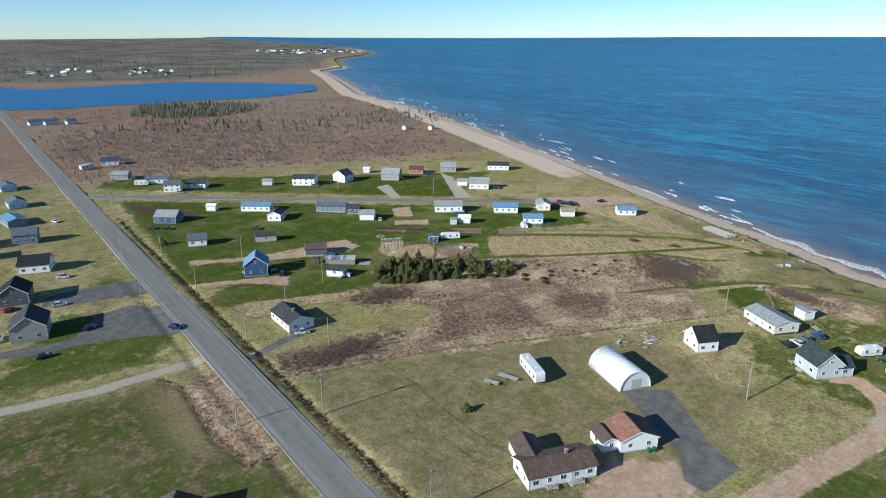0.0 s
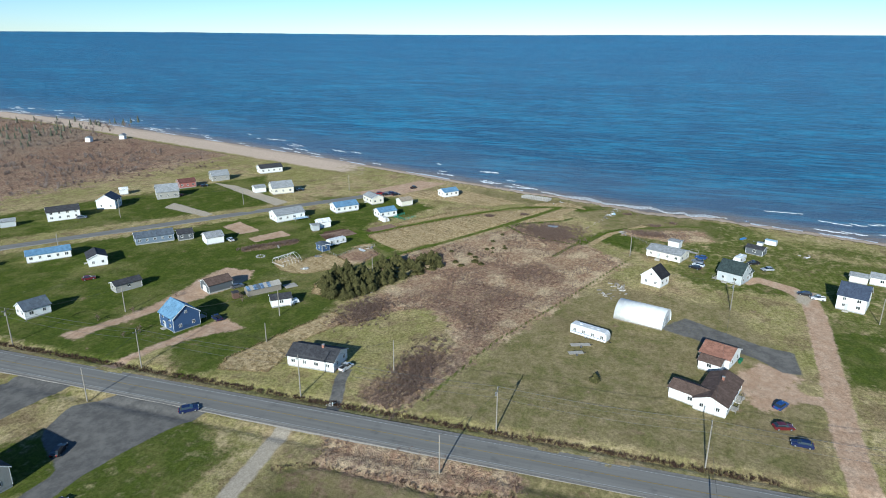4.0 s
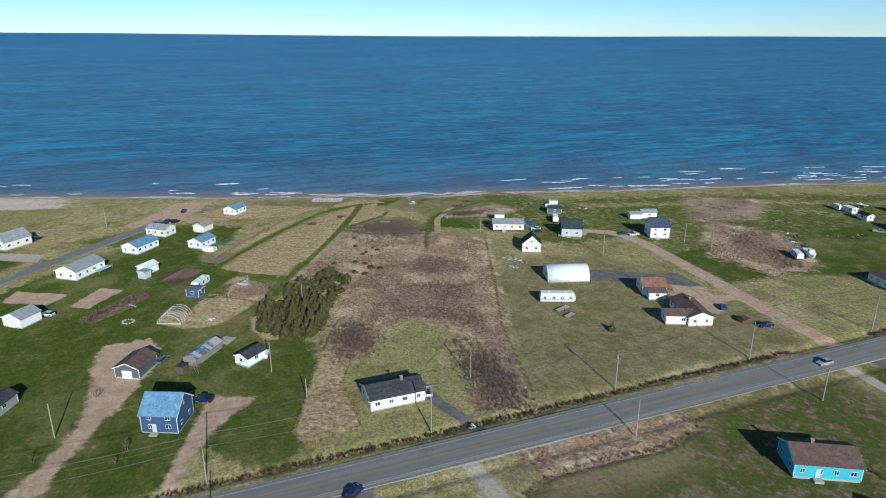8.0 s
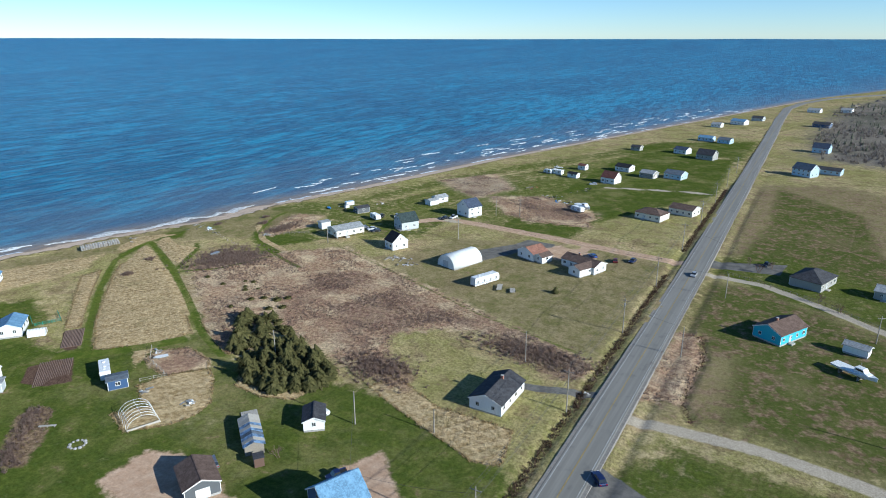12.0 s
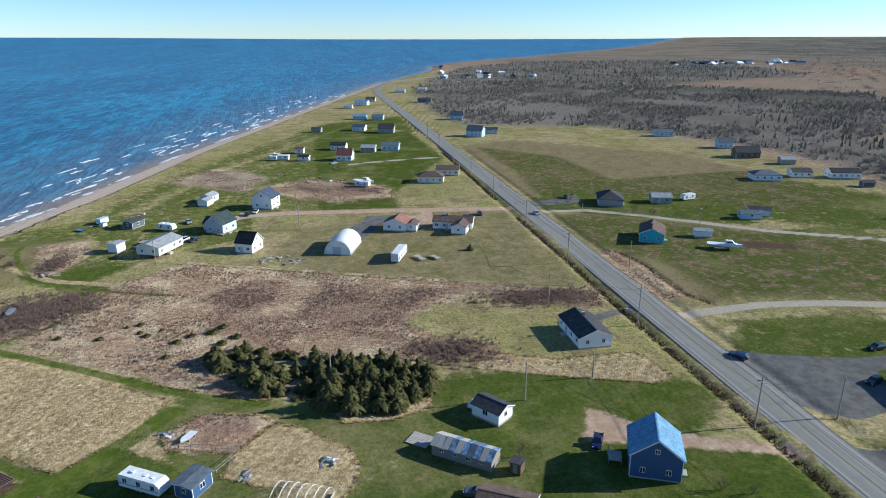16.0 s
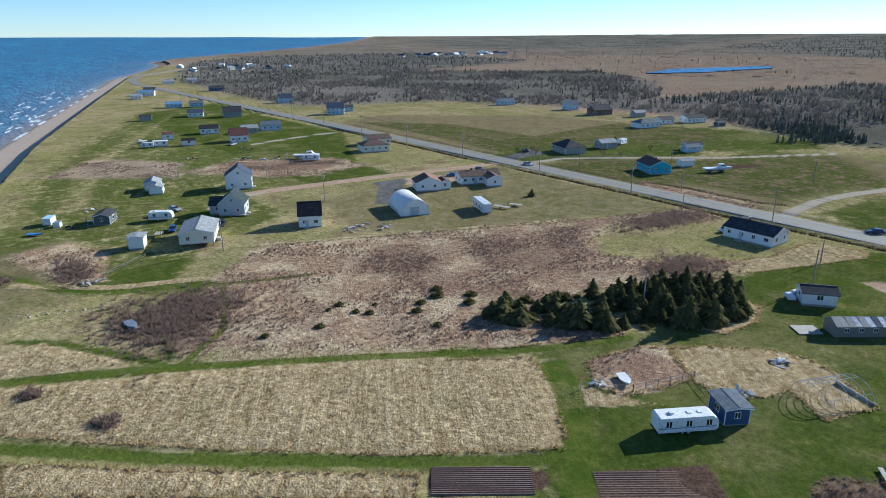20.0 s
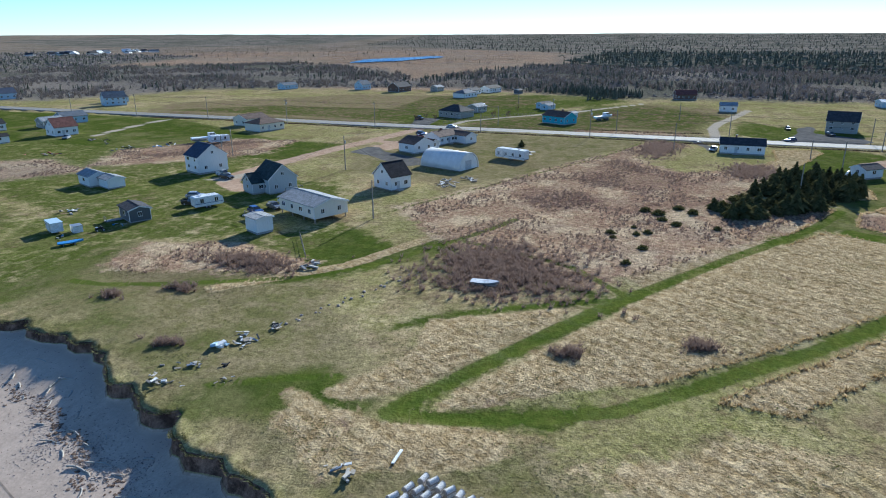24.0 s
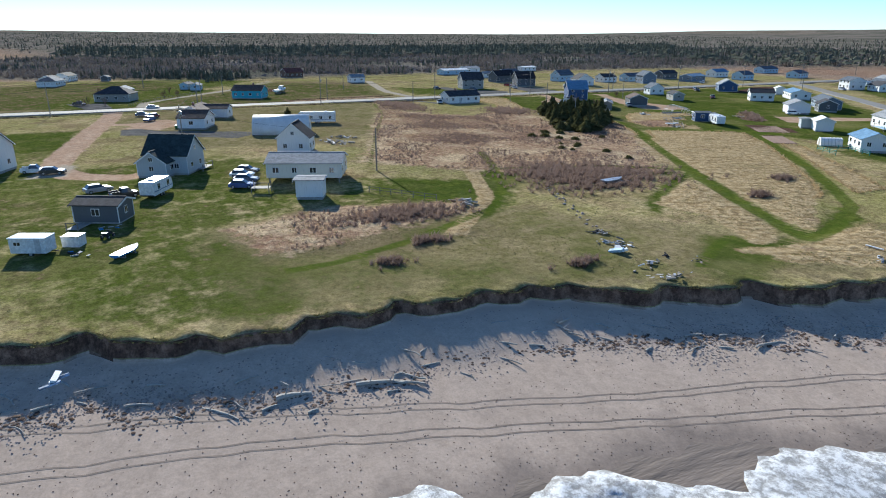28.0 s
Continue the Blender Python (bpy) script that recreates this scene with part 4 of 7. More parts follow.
house(-10.9, 50.8, -15, 8.6, 6.5, H=2.6, wall="tan_grey", roof="grey", label="small grey bungalow with a grey roof", doors=1)
house(-32.9, 83.2, -15, 8.0, 4.5, H=2.2, wall="blue_pale", roof="slate", label="low pale blue outbuilding with a dark roof", name="shed", windows=1)
house(82.4, -13.2, -15, 13.0, 9.5, H=3.0, wall="cream", roof="brown", pitch=0.4, label="cream house with a brown hip roof", doors=1, hip=1)
house(70.3, -29.4, -15, 12.0, 9.0, H=3.0, wall="cream", roof="brown", pitch=0.35, label="cream workshop with a brown roof", name="workshop", garage=1)
house(124.9, -123.1, -15, 10.0, 7.5, H=2.8, wall="white", roof="black", label="white house with a black roof", doors=1)
house(122.6, -83.1, -15, 9.0, 8.0, H=3.4, wall="white", roof="red_brown", pitch=0.8, label="white house with a steep red-brown roof", doors=1)
house(106.3, -110.0, -15, 9.0, 7.0, H=2.8, wall="tan_grey", roof="grey", label="grey garage with a grey roof", name="garage", garage=1)
house(91.3, -115.3, -15, 11.0, 9.0, H=2.9, wall="blue_pale", roof="slate", label="pale blue house with a slate roof", doors=1)
house(159.5, -92.4, -15, 6.5, 3.0, H=2.3, wall="white", roof="white_roof", pitch=0.1, label="white camper-like cottage", name="cottage", windows=2)
house(147.2, -86.7, -15, 6.5, 3.6, H=2.3, wall="white", roof="black", label="small white cabin with a black roof", name="cabin", windows=1)
house(150.1, -114.0, -15, 5.4, 4.0, H=2.6, wall="white", roof="red_brown", label="small white cabin with a red roof", name="cabin", windows=1)
house(105.0, -211.1, -20, 10.0, 8.0, H=2.9, wall="white", roof="navy_roof", label="white house with a dark blue roof", doors=1)
house(99.2, -284.8, -15, 12.0, 7.0, H=2.7, wall="blue_pale", roof="blue", label="pale blue house with a blue roof")
house(85.2, -195.3, -15, 12.0, 9.0, H=3.4, wall="tan_grey", roof="charcoal", pitch=0.7, label="grey house with a steep charcoal roof")
house(83.7, -278.9, -15, 10.0, 8.0, H=2.7, wall="blue_pale", roof="slate", label="pale blue house with a slate roof")
house(138.4, -208.9, -15, 7.5, 5.0, H=2.5, wall="tan_grey", roof="charcoal", label="small grey cabin near the shore", name="cabin")
house(104.4, -381.6, -15, 9.0, 7.0, H=2.7, wall="white", roof="grey", label="white house with a grey roof")
house(88.0, -412.6, -22, 14.0, 9.0, H=3.2, wall="white", roof="blue", label="white house with a blue roof")
house(74.7, -455.3, -15, 11.0, 8.0, H=2.7, wall="grey", roof="charcoal", label="grey house with a charcoal roof")
house(21.9, -163.4, -30, 12.0, 9.0, H=4.4, wall="blue_pale", roof="slate", pitch=0.7, label="pale blue two-storey house with a slate roof")
house(8.5, -177.3, -15, 14.0, 7.0, H=2.6, wall="blue_pale", roof="charcoal", label="long pale blue bungalow with a dark roof")
house(14.2, -266.2, -15, 11.0, 9.0, H=3.6, wall="blue_pale", roof="navy_roof", pitch=0.7, label="pale blue house with a steep navy roof")
house(16.2, -429.0, -15, 15.0, 9.0, H=2.8, wall="navy", roof="charcoal", label="long dark blue house with a charcoal roof")
house(25.7, -568.7, -15, 13.0, 9.0, H=2.8, wall="white", roof="grey", label="white house with a grey roof")
house(-6.5, -585.7, -15, 11.0, 9.0, H=2.8, wall="white", roof="grey", label="white house with a grey roof")
house(-115.2, -135.7, -15, 13.0, 8.0, H=2.9, wall="blue_pale", roof="slate", label="pale blue house with a slate roof at the wood's edge")
house(-127.5, -78.0, -15, 9.0, 8.0, H=3.6, wall="blue_pale", roof="slate", pitch=0.7, label="pale blue house with a steep slate roof")
house(-120.2, -44.3, -15, 14.0, 10.0, H=3.2, wall="brown_wall", roof="charcoal", pitch=0.6, label="brown house with a steep dark roof")
house(-88.5, 16.8, -15, 14.0, 9.0, H=2.8, wall="white", roof="slate", label="white house with a slate hip roof", hip=1)
house(-111.0, 14.2, -15, 10.0, 7.0, H=2.7, wall="white", roof="charcoal", label="white garage with a charcoal roof", name="garage", garage=1)
house(-131.6, 20.7, -15, 15.0, 8.0, H=2.9, wall="white", roof="black", label="long white bungalow with a black roof", doors=1)
house(-129.0, -18.8, -15, 8.0, 6.0, H=2.7, wall="tan_grey", roof="grey", label="grey house with a grey roof")
house(-127.1, 41.8, -15, 5.5, 4.0, H=2.0, wall="dark_grey", roof="charcoal", label="small dark shed", name="shed", windows=0)
house(-39.8, 79.5, -25, 8.5, 4.0, H=2.4, wall="blue_pale", roof="charcoal", label="pale blue outbuilding with a dark roof", name="shed", windows=1)
house(121.5, 313.7, -40, 15.0, 7.5, H=2.6, wall="white", roof="blue", pitch=0.3, label="long white mobile home with a blue metal roof", doors=1)
house(122.2, 290.9, 50, 9.0, 6.4, H=3.2, wall="white", roof="charcoal", label="white house with a charcoal roof and rear deck", doors=1)
house(152.2, 289.8, -42, 15.0, 7.0, H=2.7, wall="grey_blue", roof="slate", label="long grey-blue bungalow with a slate roof", doors=1)
house(159.3, 279.8, -42, 6.0, 6.0, H=2.5, wall="dark_grey", roof="charcoal", label="dark grey shed with a red deck", name="shed")
house(158.6, 265.0, -38, 7.0, 7.0, H=2.7, wall="white", roof="grey", label="white garage with a grey roof", name="garage", garage=1, windows=0)
house(200.2, 253.6, -36, 14.0, 8.6, H=3.0, wall="white", roof="grey", label="white house with a grey roof and blue deck", doors=1)
house(192.8, 230.9, -42, 5.6, 4.5, H=2.6, wall="white", roof="white_roof", label="small white shed", name="shed", windows=0)
house(186.8, 231.9, -42, 3.0, 3.0, H=2.4, wall="grey", roof="grey", pitch=0.1, label="small grey box shed", name="shed", windows=0)
house(222.6, 234.4, -40, 12.0, 7.5, H=2.7, wall="white", roof="blue", label="white house with a blue metal roof", doors=1)
house(242.1, 226.9, 50, 10.0, 6.5, H=3.0, wall="cream", roof="grey", label="cream house with a grey roof", doors=1)
house(219.2, 211.0, -40, 9.0, 6.5, H=2.6, wall="white", roof="blue", label="white cottage with a blue metal roof", doors=1)
house(241.9, 209.5, -40, 6.5, 5.5, H=2.5, wall="cream", roof="tan_roof", label="cream garage with a tan roof", name="garage", garage=1, windows=0)
house(267.6, 193.6, -40, 9.0, 6.5, H=2.6, wall="white", roof="blue", label="white beach cottage with a blue roof")
house(78.8, 319.3, -40, 10.5, 8.5, H=2.9, wall="navy", roof="grey", pitch=0.55, label="dark navy house with white trim", doors=1)
house(78.3, 273.3, -20, 7.5, 6.5, H=2.7, wall="white", roof="slate", pitch=0.6, label="small white house with a slate roof", doors=1)
house(104.4, 261.1, -26, 8.8, 4.4, H=2.4, wall="tan_grey", roof="charcoal", label="weathered grey shed with an open front", name="shed", windows=1)
house(102.4, 327.2, -40, 4.8, 3.8, H=2.4, wall="white", roof="white_roof", label="small white shed", name="shed", windows=0)
house(167.7, 354.3, -40, 13.5, 8.0, H=4.2, wall="white", roof="charcoal", label="white two-storey house with a dark roof and deck", doors=1)
house(191.1, 349.4, 23, 8.5, 9.0, H=4.2, wall="white", roof="navy_roof", pitch=0.6, label="white two-storey house with a navy roof", doors=1)
house(216.5, 363.6, -40, 4.0, 4.0, H=2.4, wall="white", roof="white_roof", label="small white shed", name="shed", windows=0)
house(218.8, 337.0, -45, 11.0, 9.0, H=3.4, wall="tan_grey", roof="grey", pitch=0.7, label="grey house with a steep grey roof")
house(241.9, 342.6, -40, 9.0, 7.0, H=2.9, wall="red_wall", roof="red_brown", label="red house with a red-brown roof")
house(263.6, 336.1, -41, 10.0, 8.0, H=2.9, wall="tan_grey", roof="grey", pitch=0.6, label="grey house with a steep grey roof")
house(293.2, 319.7, -41, 14.0, 8.0, H=3.0, wall="white", roof="charcoal", label="white beach house with a charcoal roof")
house(246.9, 284.2, -45, 11.5, 9.0, H=3.2, wall="cream", roof="grey", pitch=0.6, label="cream house with a grey dormer roof")
house(243.4, 296.0, -40, 6.0, 5.0, H=2.6, wall="white", roof="grey", label="small white garage", name="garage", windows=0)
house(149.4, 367.2, -40, 6.0, 4.0, H=2.5, wall="grey", roof="grey", label="small grey shed", name="shed", windows=0)
house(98.9, 384.6, -25, 9.0, 8.0, H=4.2, wall="white", roof="slate", label="white two-storey house with a slate roof")
house(113.1, 386.4, -33, 11.5, 8.0, H=2.7, wall="white", roof="charcoal", label="white house with a charcoal roof")
house(97.2, 412.8, -25, 13.0, 6.0, H=2.7, wall="white", roof="slate", label="long white bungalow with a slate roof")
house(82.4, 439.7, -31, 10.0, 8.0, H=2.8, wall="tan_grey", roof="grey", label="grey house with a grey roof")
house(86.7, 494.9, -15, 11.0, 9.0, H=2.9, wall="white", roof="navy_roof", label="white house with a dark blue roof")
house(9.9, 213.1, 78, 11.0, 9.5, H=4.2, wall="tan_grey", roof="charcoal", pitch=0.7, label="grey-beige two-storey house with a dark roof and porch", doors=1)
house(8.9, 245.9, 76, 10.0, 9.0, H=4.0, wall="dark_grey", roof="black", pitch=0.7, label="charcoal grey house with a black roof", doors=1)
house(18.4, 277.6, -18, 10.5, 9.0, H=3.2, wall="white", roof="black", pitch=0.6, label="white house with a black roof", doors=1)
house(19.4, 321.4, -15, 9.0, 8.0, H=4.0, wall="grey_blue", roof="slate", pitch=0.6, label="grey-blue house with a slate roof")
house(-115.8, 149.3, -76, 12.0, 8.0, H=3.0, wall="brown_wall", roof="red_brown", pitch=0.6, label="dark brown house with a red-brown roof by the wood")
house(-53.4, 172.1, -88, 8.0, 7.0, H=2.8, wall="white", roof="grey", label="small white house with a grey roof by the wood")
house(3.7, 305.5, 88, 9.0, 8.0, H=2.8, wall="white", roof="charcoal", label="white house with a charcoal roof")
house(4.0, 325.6, -89, 14.0, 8.0, H=2.8, wall="blue_pale", roof="slate", label="long pale blue bungalow")
house(-7.0, 361.5, 85, 11.0, 8.0, H=3.2, wall="dark_grey", roof="charcoal", label="dark grey house")
house(-5.4, 404.0, -85, 12.0, 8.0, H=3.2, wall="white", roof="blue", label="white house with a blue roof")
house(-26.6, 475.8, -87, 16.0, 8.0, H=2.8, wall="blue_pale", roof="slate", label="long pale blue house by the wood")
house(-101.7, 258.0, -78, 22.0, 8.0, H=2.8, wall="blue_pale", roof="white_roof", pitch=0.25, label="long pale barn with a white metal roof", name="barn", windows=3)
house(-121.8, 281.0, -70, 15.0, 8.0, H=2.8, wall="white", roof="grey", pitch=0.3, label="white barn with a grey roof by the wood", name="barn", windows=2)
house(-75.0, 286.7, -85, 12.0, 7.0, H=2.6, wall="white", roof="slate", label="white outbuilding with a slate roof", name="shed", windows=2)
house(-23.4, 251.2, -84, 13.0, 8.5, H=3.6, wall="dark_grey", roof="black", pitch=0.6, label="dark grey house with a steep black roof")
house(-14.0, 287.0, -80, 11.0, 8.0, H=3.4, wall="blue_pale", roof="slate", pitch=0.7, label="pale blue house with dormer-pitched slate roof")
house(-62.5, 262.0, -80, 7.0, 5.0, H=2.4, wall="white", roof="grey", label="small white shed with a grey roof", name="shed", windows=1)
house(-122.0, 331.0, -85, 12.0, 7.0, H=2.6, wall="white", roof="white_roof", pitch=0.2, label="white trailer home by the wood", name="trailer_home", windows=3)
house(22.0, 396.0, -85, 10.0, 8.0, H=3.0, wall="blue_pale", roof="slate", pitch=0.5, label="pale blue house with a slate roof")
house(17.6, 359.0, -80, 14.0, 8.0, H=2.7, wall="grey_blue", roof="blue", pitch=0.3, label="long blue-grey bungalow with a low blue roof")
house(21.4, 446.0, -80, 12.0, 8.0, H=2.7, wall="blue_pale", roof="slate", label="pale blue bungalow beside the road")

# ---- scattered stuff ----
rng = np.random.default_rng(7)


def ground_z(x, y):
    return rolling(x, y) + far_rise(x, y)


def sample(poly, n):
    """n random places inside a polygon."""
    poly = np.array(poly, float)
    lo, hi = poly.min(0), poly.max(0)
    out = np.zeros((0, 2))
    while len(out) < n:
        p = rng.uniform(lo, hi, (n * 3, 2))
        out = np.r_[out, p[inside(p[:, 0], p[:, 1], poly) > 0]]
    return out[:n]


def template(bm):
    bm.verts.index_update()
    v = np.array([tuple(p.co) for p in bm.verts])
    f = [[q.index for q in fc.verts] for fc in bm.faces]
    bm.free()
    return v, f


def scatter(name, temps, pts, size, material, label, category, squash=(0.85, 1.2), lift=0.0, zs=None):
    """Many small alike bodies joined into one mesh."""
    cos, sin = np.cos, np.sin
    V, F, base = [], [], 0
    sizes = rng.uniform(size[0], size[1], len(pts)) if isinstance(size, tuple) else size
    for i, (x, y) in enumerate(pts):
        v, f = temps[i % len(temps)]
        a, s, k = rng.uniform(0, 6.28), sizes[i], rng.uniform(*squash)
        z0 = (ground_z(x, y) if zs is None else zs[i]) + lift
        V.append(np.stack([x + s * (v[:, 0] * cos(a) - v[:, 1] * sin(a)), y + s * (v[:, 0] * sin(a) + v[:, 1] * cos(a)), z0 + s * k * v[:, 2]], 1))
        F += [[q + base for q in fc] for fc in f]
        base += len(v)
    me = bpy.data.meshes.new(name)
    me.from_pydata(np.concatenate(V).tolist(), [], F)
    me.materials.append(material)
    return tagged(new(name, me), label, category, kind="stuff")


def leafy(name, c0, c1, rough=0.9, thin=0.0):
    """Foliage and twigs, varied piece by piece."""
    m, nt, b = nodes_of(name, 1.0, 0, 0.0)
    geo = nt.nodes.new("ShaderNodeNewGeometry")
    n = noise_node(nt, 1.5, 3, coords(nt))
    f = mathn(nt, "ADD", mathn(nt, "MULTIPLY", geo.outputs["Random Per Island"], 0.7), mathn(nt, "MULTIPLY", n, 0.3))
    c = mix(nt, f, c0, c1)
    nt.links.new(c, b.inputs["Base Color"])
    if thin:
        tr = nt.nodes.new("ShaderNodeBsdfTranslucent")
        ms = nt.nodes.new("ShaderNodeMixShader")
        ms.inputs[0].default_value = thin
        nt.links.new(c, tr.inputs["Color"])
        nt.links.new(b.outputs[0], ms.inputs[1])
        nt.links.new(tr.outputs[0], ms.inputs[2])
        nt.links.new(ms.outputs[0], nt.nodes["Material Output"].inputs["Surface"])
    return m


M_SPRUCE = leafy("spruce_needles", (0.045, 0.05, 0.02), (0.17, 0.155, 0.065), thin=0.3)
M_BARK = plain("bark", (0.13, 0.1, 0.08), 0.95, grain=4, bumpy=0.02)
M_TWIG = leafy("bare_twigs", (0.16, 0.105, 0.085), (0.36, 0.27, 0.215), thin=0.45)
# bare wood, its grey lifted to put distance haze into the colour
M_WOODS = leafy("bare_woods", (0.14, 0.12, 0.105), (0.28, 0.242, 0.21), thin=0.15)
M_SCRUB = leafy("scrub_wood", (0.2, 0.155, 0.13), (0.42, 0.345, 0.295), thin=0.45)
# paler and greyer than the near spruces: haze in the base colour
M_FARSPRUCE = leafy("far_spruce", (0.085, 0.094, 0.066), (0.185, 0.185, 0.135), thin=0.2)
M_TUFT = leafy("dry_grass", (0.36, 0.26, 0.13), (0.58, 0.45, 0.26), thin=0.65)
M_GREEN_TUFT = leafy("green_grass", (0.12, 0.145, 0.035), (0.27, 0.265, 0.095), thin=0.45)
M_PASTURE = leafy("turf", (0.1, 0.108, 0.042), (0.31, 0.28, 0.145), thin=0.6)
# ditch weeds, darkened to carry a ditch's shadow line in their colour
M_DITCH = leafy("ditch_weeds", (0.055, 0.036, 0.026), (0.15, 0.1, 0.07), thin=0.2)
M_STONE = leafy("beach_stone", (0.2, 0.16, 0.135), (0.5, 0.42, 0.36))
M_WEED = leafy("beach_wrack", (0.08, 0.054, 0.04), (0.2, 0.145, 0.11))


def spruce_crown(h, tiers, per, seed, wide=0.26):
    """Whorls of drooping boughs round a dark core."""
    r = random.Random(seed)
    bm = bmesh.new()
    tube(bm, (0, 0, h * 0.08), (0, 0, h), h * wide * 0.5, h * wide * 0.1, 7)
    for k in range(tiers):
        f = k / (tiers - 1)
        z, rad = h * (0.1 + 0.86 * f), h * wide * (1 - f ** 2.2) ** 0.9 * r.uniform(0.8, 1.1) + 0.12
        for i in range(max(4, int(per * (1 - 0.5 * f)))):
            a = 6.2832 * (i + r.random()) / per + k * 1.3
            rr = rad * r.uniform(0.65, 1.2)
            d, s = Vector((math.cos(a), math.sin(a), 0)), Vector((-math.sin(a), math.cos(a), 0))
            o = Vector((0, 0, z + r.uniform(-0.1, 0.1)))
            wd = rr * r.uniform(0.16, 0.28)
            tip = o + d * rr + Vector((0, 0, -rr * r.uniform(0.15, 0.45)))
            m1, m2 = o + d * rr * 0.55 + s * wd, o + d * rr * 0.55 - s * wd
            top = o + d * rr * 0.5 + Vector((0, 0, rr * 0.1))
            vs = [bm.verts.new(p) for p in (o, m1, tip, m2, top)]
            for t in ((0, 1, 4), (1, 2, 4), (2, 3, 4), (3, 0, 4)):
                bm.faces.new([vs[j] for j in t])
    return bm


CROWNS = [mesh_of("crown", spruce_crown(h, tiers, per, 3 + i, wd), M_SPRUCE) for i, (h, tiers, per, wd) in enumerate(((5.2, 13, 20, 0.4), (4.6, 12, 20, 0.46), (5.8, 14, 20, 0.36), (1.6, 7, 22, 0.95), (3.4, 10, 20, 0.56)))]
def mound(seed, n=230):
    """A low rounded bush of short sprays."""
    r = random.Random(seed)
    bm = bmesh.new()
    bmesh.ops.create_icosphere(bm, subdivisions=2, radius=0.8)
    for q in bm.verts:
        q.co *= r.uniform(0.8, 1.05)
        q.co.z = max(q.co.z * 0.8, -0.1)
    for _ in range(n):
        a, e = r.uniform(0, 6.2832), r.uniform(-0.05, 1.45)
        k = r.uniform(0.75, 1.0)
        d = Vector((math.cos(a) * math.cos(e), math.sin(a) * math.cos(e), math.sin(e) * 0.85))
        o = d * 0.6 * k
        s = Vector((-math.sin(a), math.cos(a), r.uniform(-0.6, 0.6))).normalized() * r.uniform(0.07, 0.15)
        tip = d * r.uniform(0.9, 1.3) * k + Vector((0, 0, r.uniform(-0.05, 0.2)))
        bm.faces.new([bm.verts.new(p) for p in (o - s, o + s, tip)])
    return bm


CROWNS[3] = mesh_of("crown", mound(31), M_SPRUCE)
CROWNS.append(mesh_of("crown", mound(32), M_SPRUCE))
bm = bmesh.new()
tube(bm, (0, 0, -0.3), (0, 0, 1.2), 0.16, 0.12, 7)
TRUNK = mesh_of("trunk", bm, M_BARK)


def spruce(x, y, kind, s, label="dark olive spruce in a dense grove", group="spruce grove"):
    t = thing("spruce_tree", x, y, 0, label, "tree", group, float(rolling(x, y)))
    t.rotation_euler = (radians(rng.uniform(-7, 7)), radians(rng.uniform(-7, 7)), rng.uniform(0, 6.28))
    k = s * rng.uniform(0.95, 1.35)
    t.scale = (k, k, s * rng.uniform(0.7, 1.1) * (0.75 if kind in (3, 5) else 1))
    shared("trunk", TRUNK, t, Matrix.Scale(0.5, 4) if kind in (3, 5) else Matrix())
    shared("crown", CROWNS[kind], t, Matrix())


GROVE = [(165, 173), (155, 185), (136, 197), (126, 198), (118, 191), (119, 182), (135, 177), (158, 164), (168, 167)]
kept = []
for x, y in sample(GROVE, 700):
    if all((x - a) ** 2 + (y - c) ** 2 > 3.2 for a, c in kept) and len(kept) < 130:
        kept.append((x, y))
        near = x < 143
        if not near and rng.uniform() < 0.2:
            continue
        spruce(x, y, int(rng.integers(0, 3)) if near else (4, 3, 5, 1)[int(rng.integers(0, 4))], rng.uniform(0.6, 1.1) if near else rng.uniform(0.6, 1.15))
for x, y in sample(GROVE, 60):
    spruce(x, y, 3 if rng.uniform() < 0.5 else 5, rng.uniform(1.2, 2.2), "rounded young spruce filling the grove", "grove bushes")
for x, y, s in ((195, 152, 0.42), (184, 152, 0.5), (186, 150, 0.38), (176, 157, 0.5), (173, 154, 0.42), (165, 160, 0.6), (162, 157, 0.55), (205, 150, 0.4), (187, 145, 0.4), (190, 146, 0.34), (177, 165, 0.4), (168, 153, 0.62), (166, 150, 0.5), (181, 149, 0.3)):
    spruce(x, y, 3 if s > 0.42 else 5, s * 2.6, "low spruce bush on the heath", "low spruces")
spruce(89, 101, 1, 0.62, "lone young spruce on the field", "lone spruces")
spruce(66, 282, 1, 0.9, "lone spruce beside a house", "lone spruces")


def bare_shrub(h, n, seed, width=0.045, spread_=0.55):
    """A spray of thin leafless stems."""
    r = random.Random(seed)
    bm = bmesh.new()
    for i in range(n):
        a, e = r.uniform(0, 6.28), r.uniform(0.15, 1.0) * spread_
        o = Vector((r.uniform(-0.25, 0.25) * h, r.uniform(-0.25, 0.25) * h, 0))
        d = Vector((math.cos(a) * e, math.sin(a) * e, 1)).normalized()
        ln = h * r.uniform(0.55, 1.05)
        s = Vector((-math.sin(a + 0.7), math.cos(a + 0.7), 0)) * width
        q = o + d * ln
        mid = o + d * ln * 0.5
        f = [bm.verts.new(p) for p in (o - s, o + s, q)]
        bm.faces.new(f)
        b2 = mid + Vector((math.cos(a + 1.2), math.sin(a + 1.2), 0.8)).normalized() * ln * 0.45
        bm.faces.new([bm.verts.new(p) for p in (mid - s * 0.6, mid + s * 0.6, b2)])
    return bm


SHRUBS = [template(bare_shrub(1.0, 13, 40 + i, 0.06, 1.7)) for i in range(5)]
HEATH = [z for z in ZONES if z[0] in ("brush", "bramble")]
pts = []
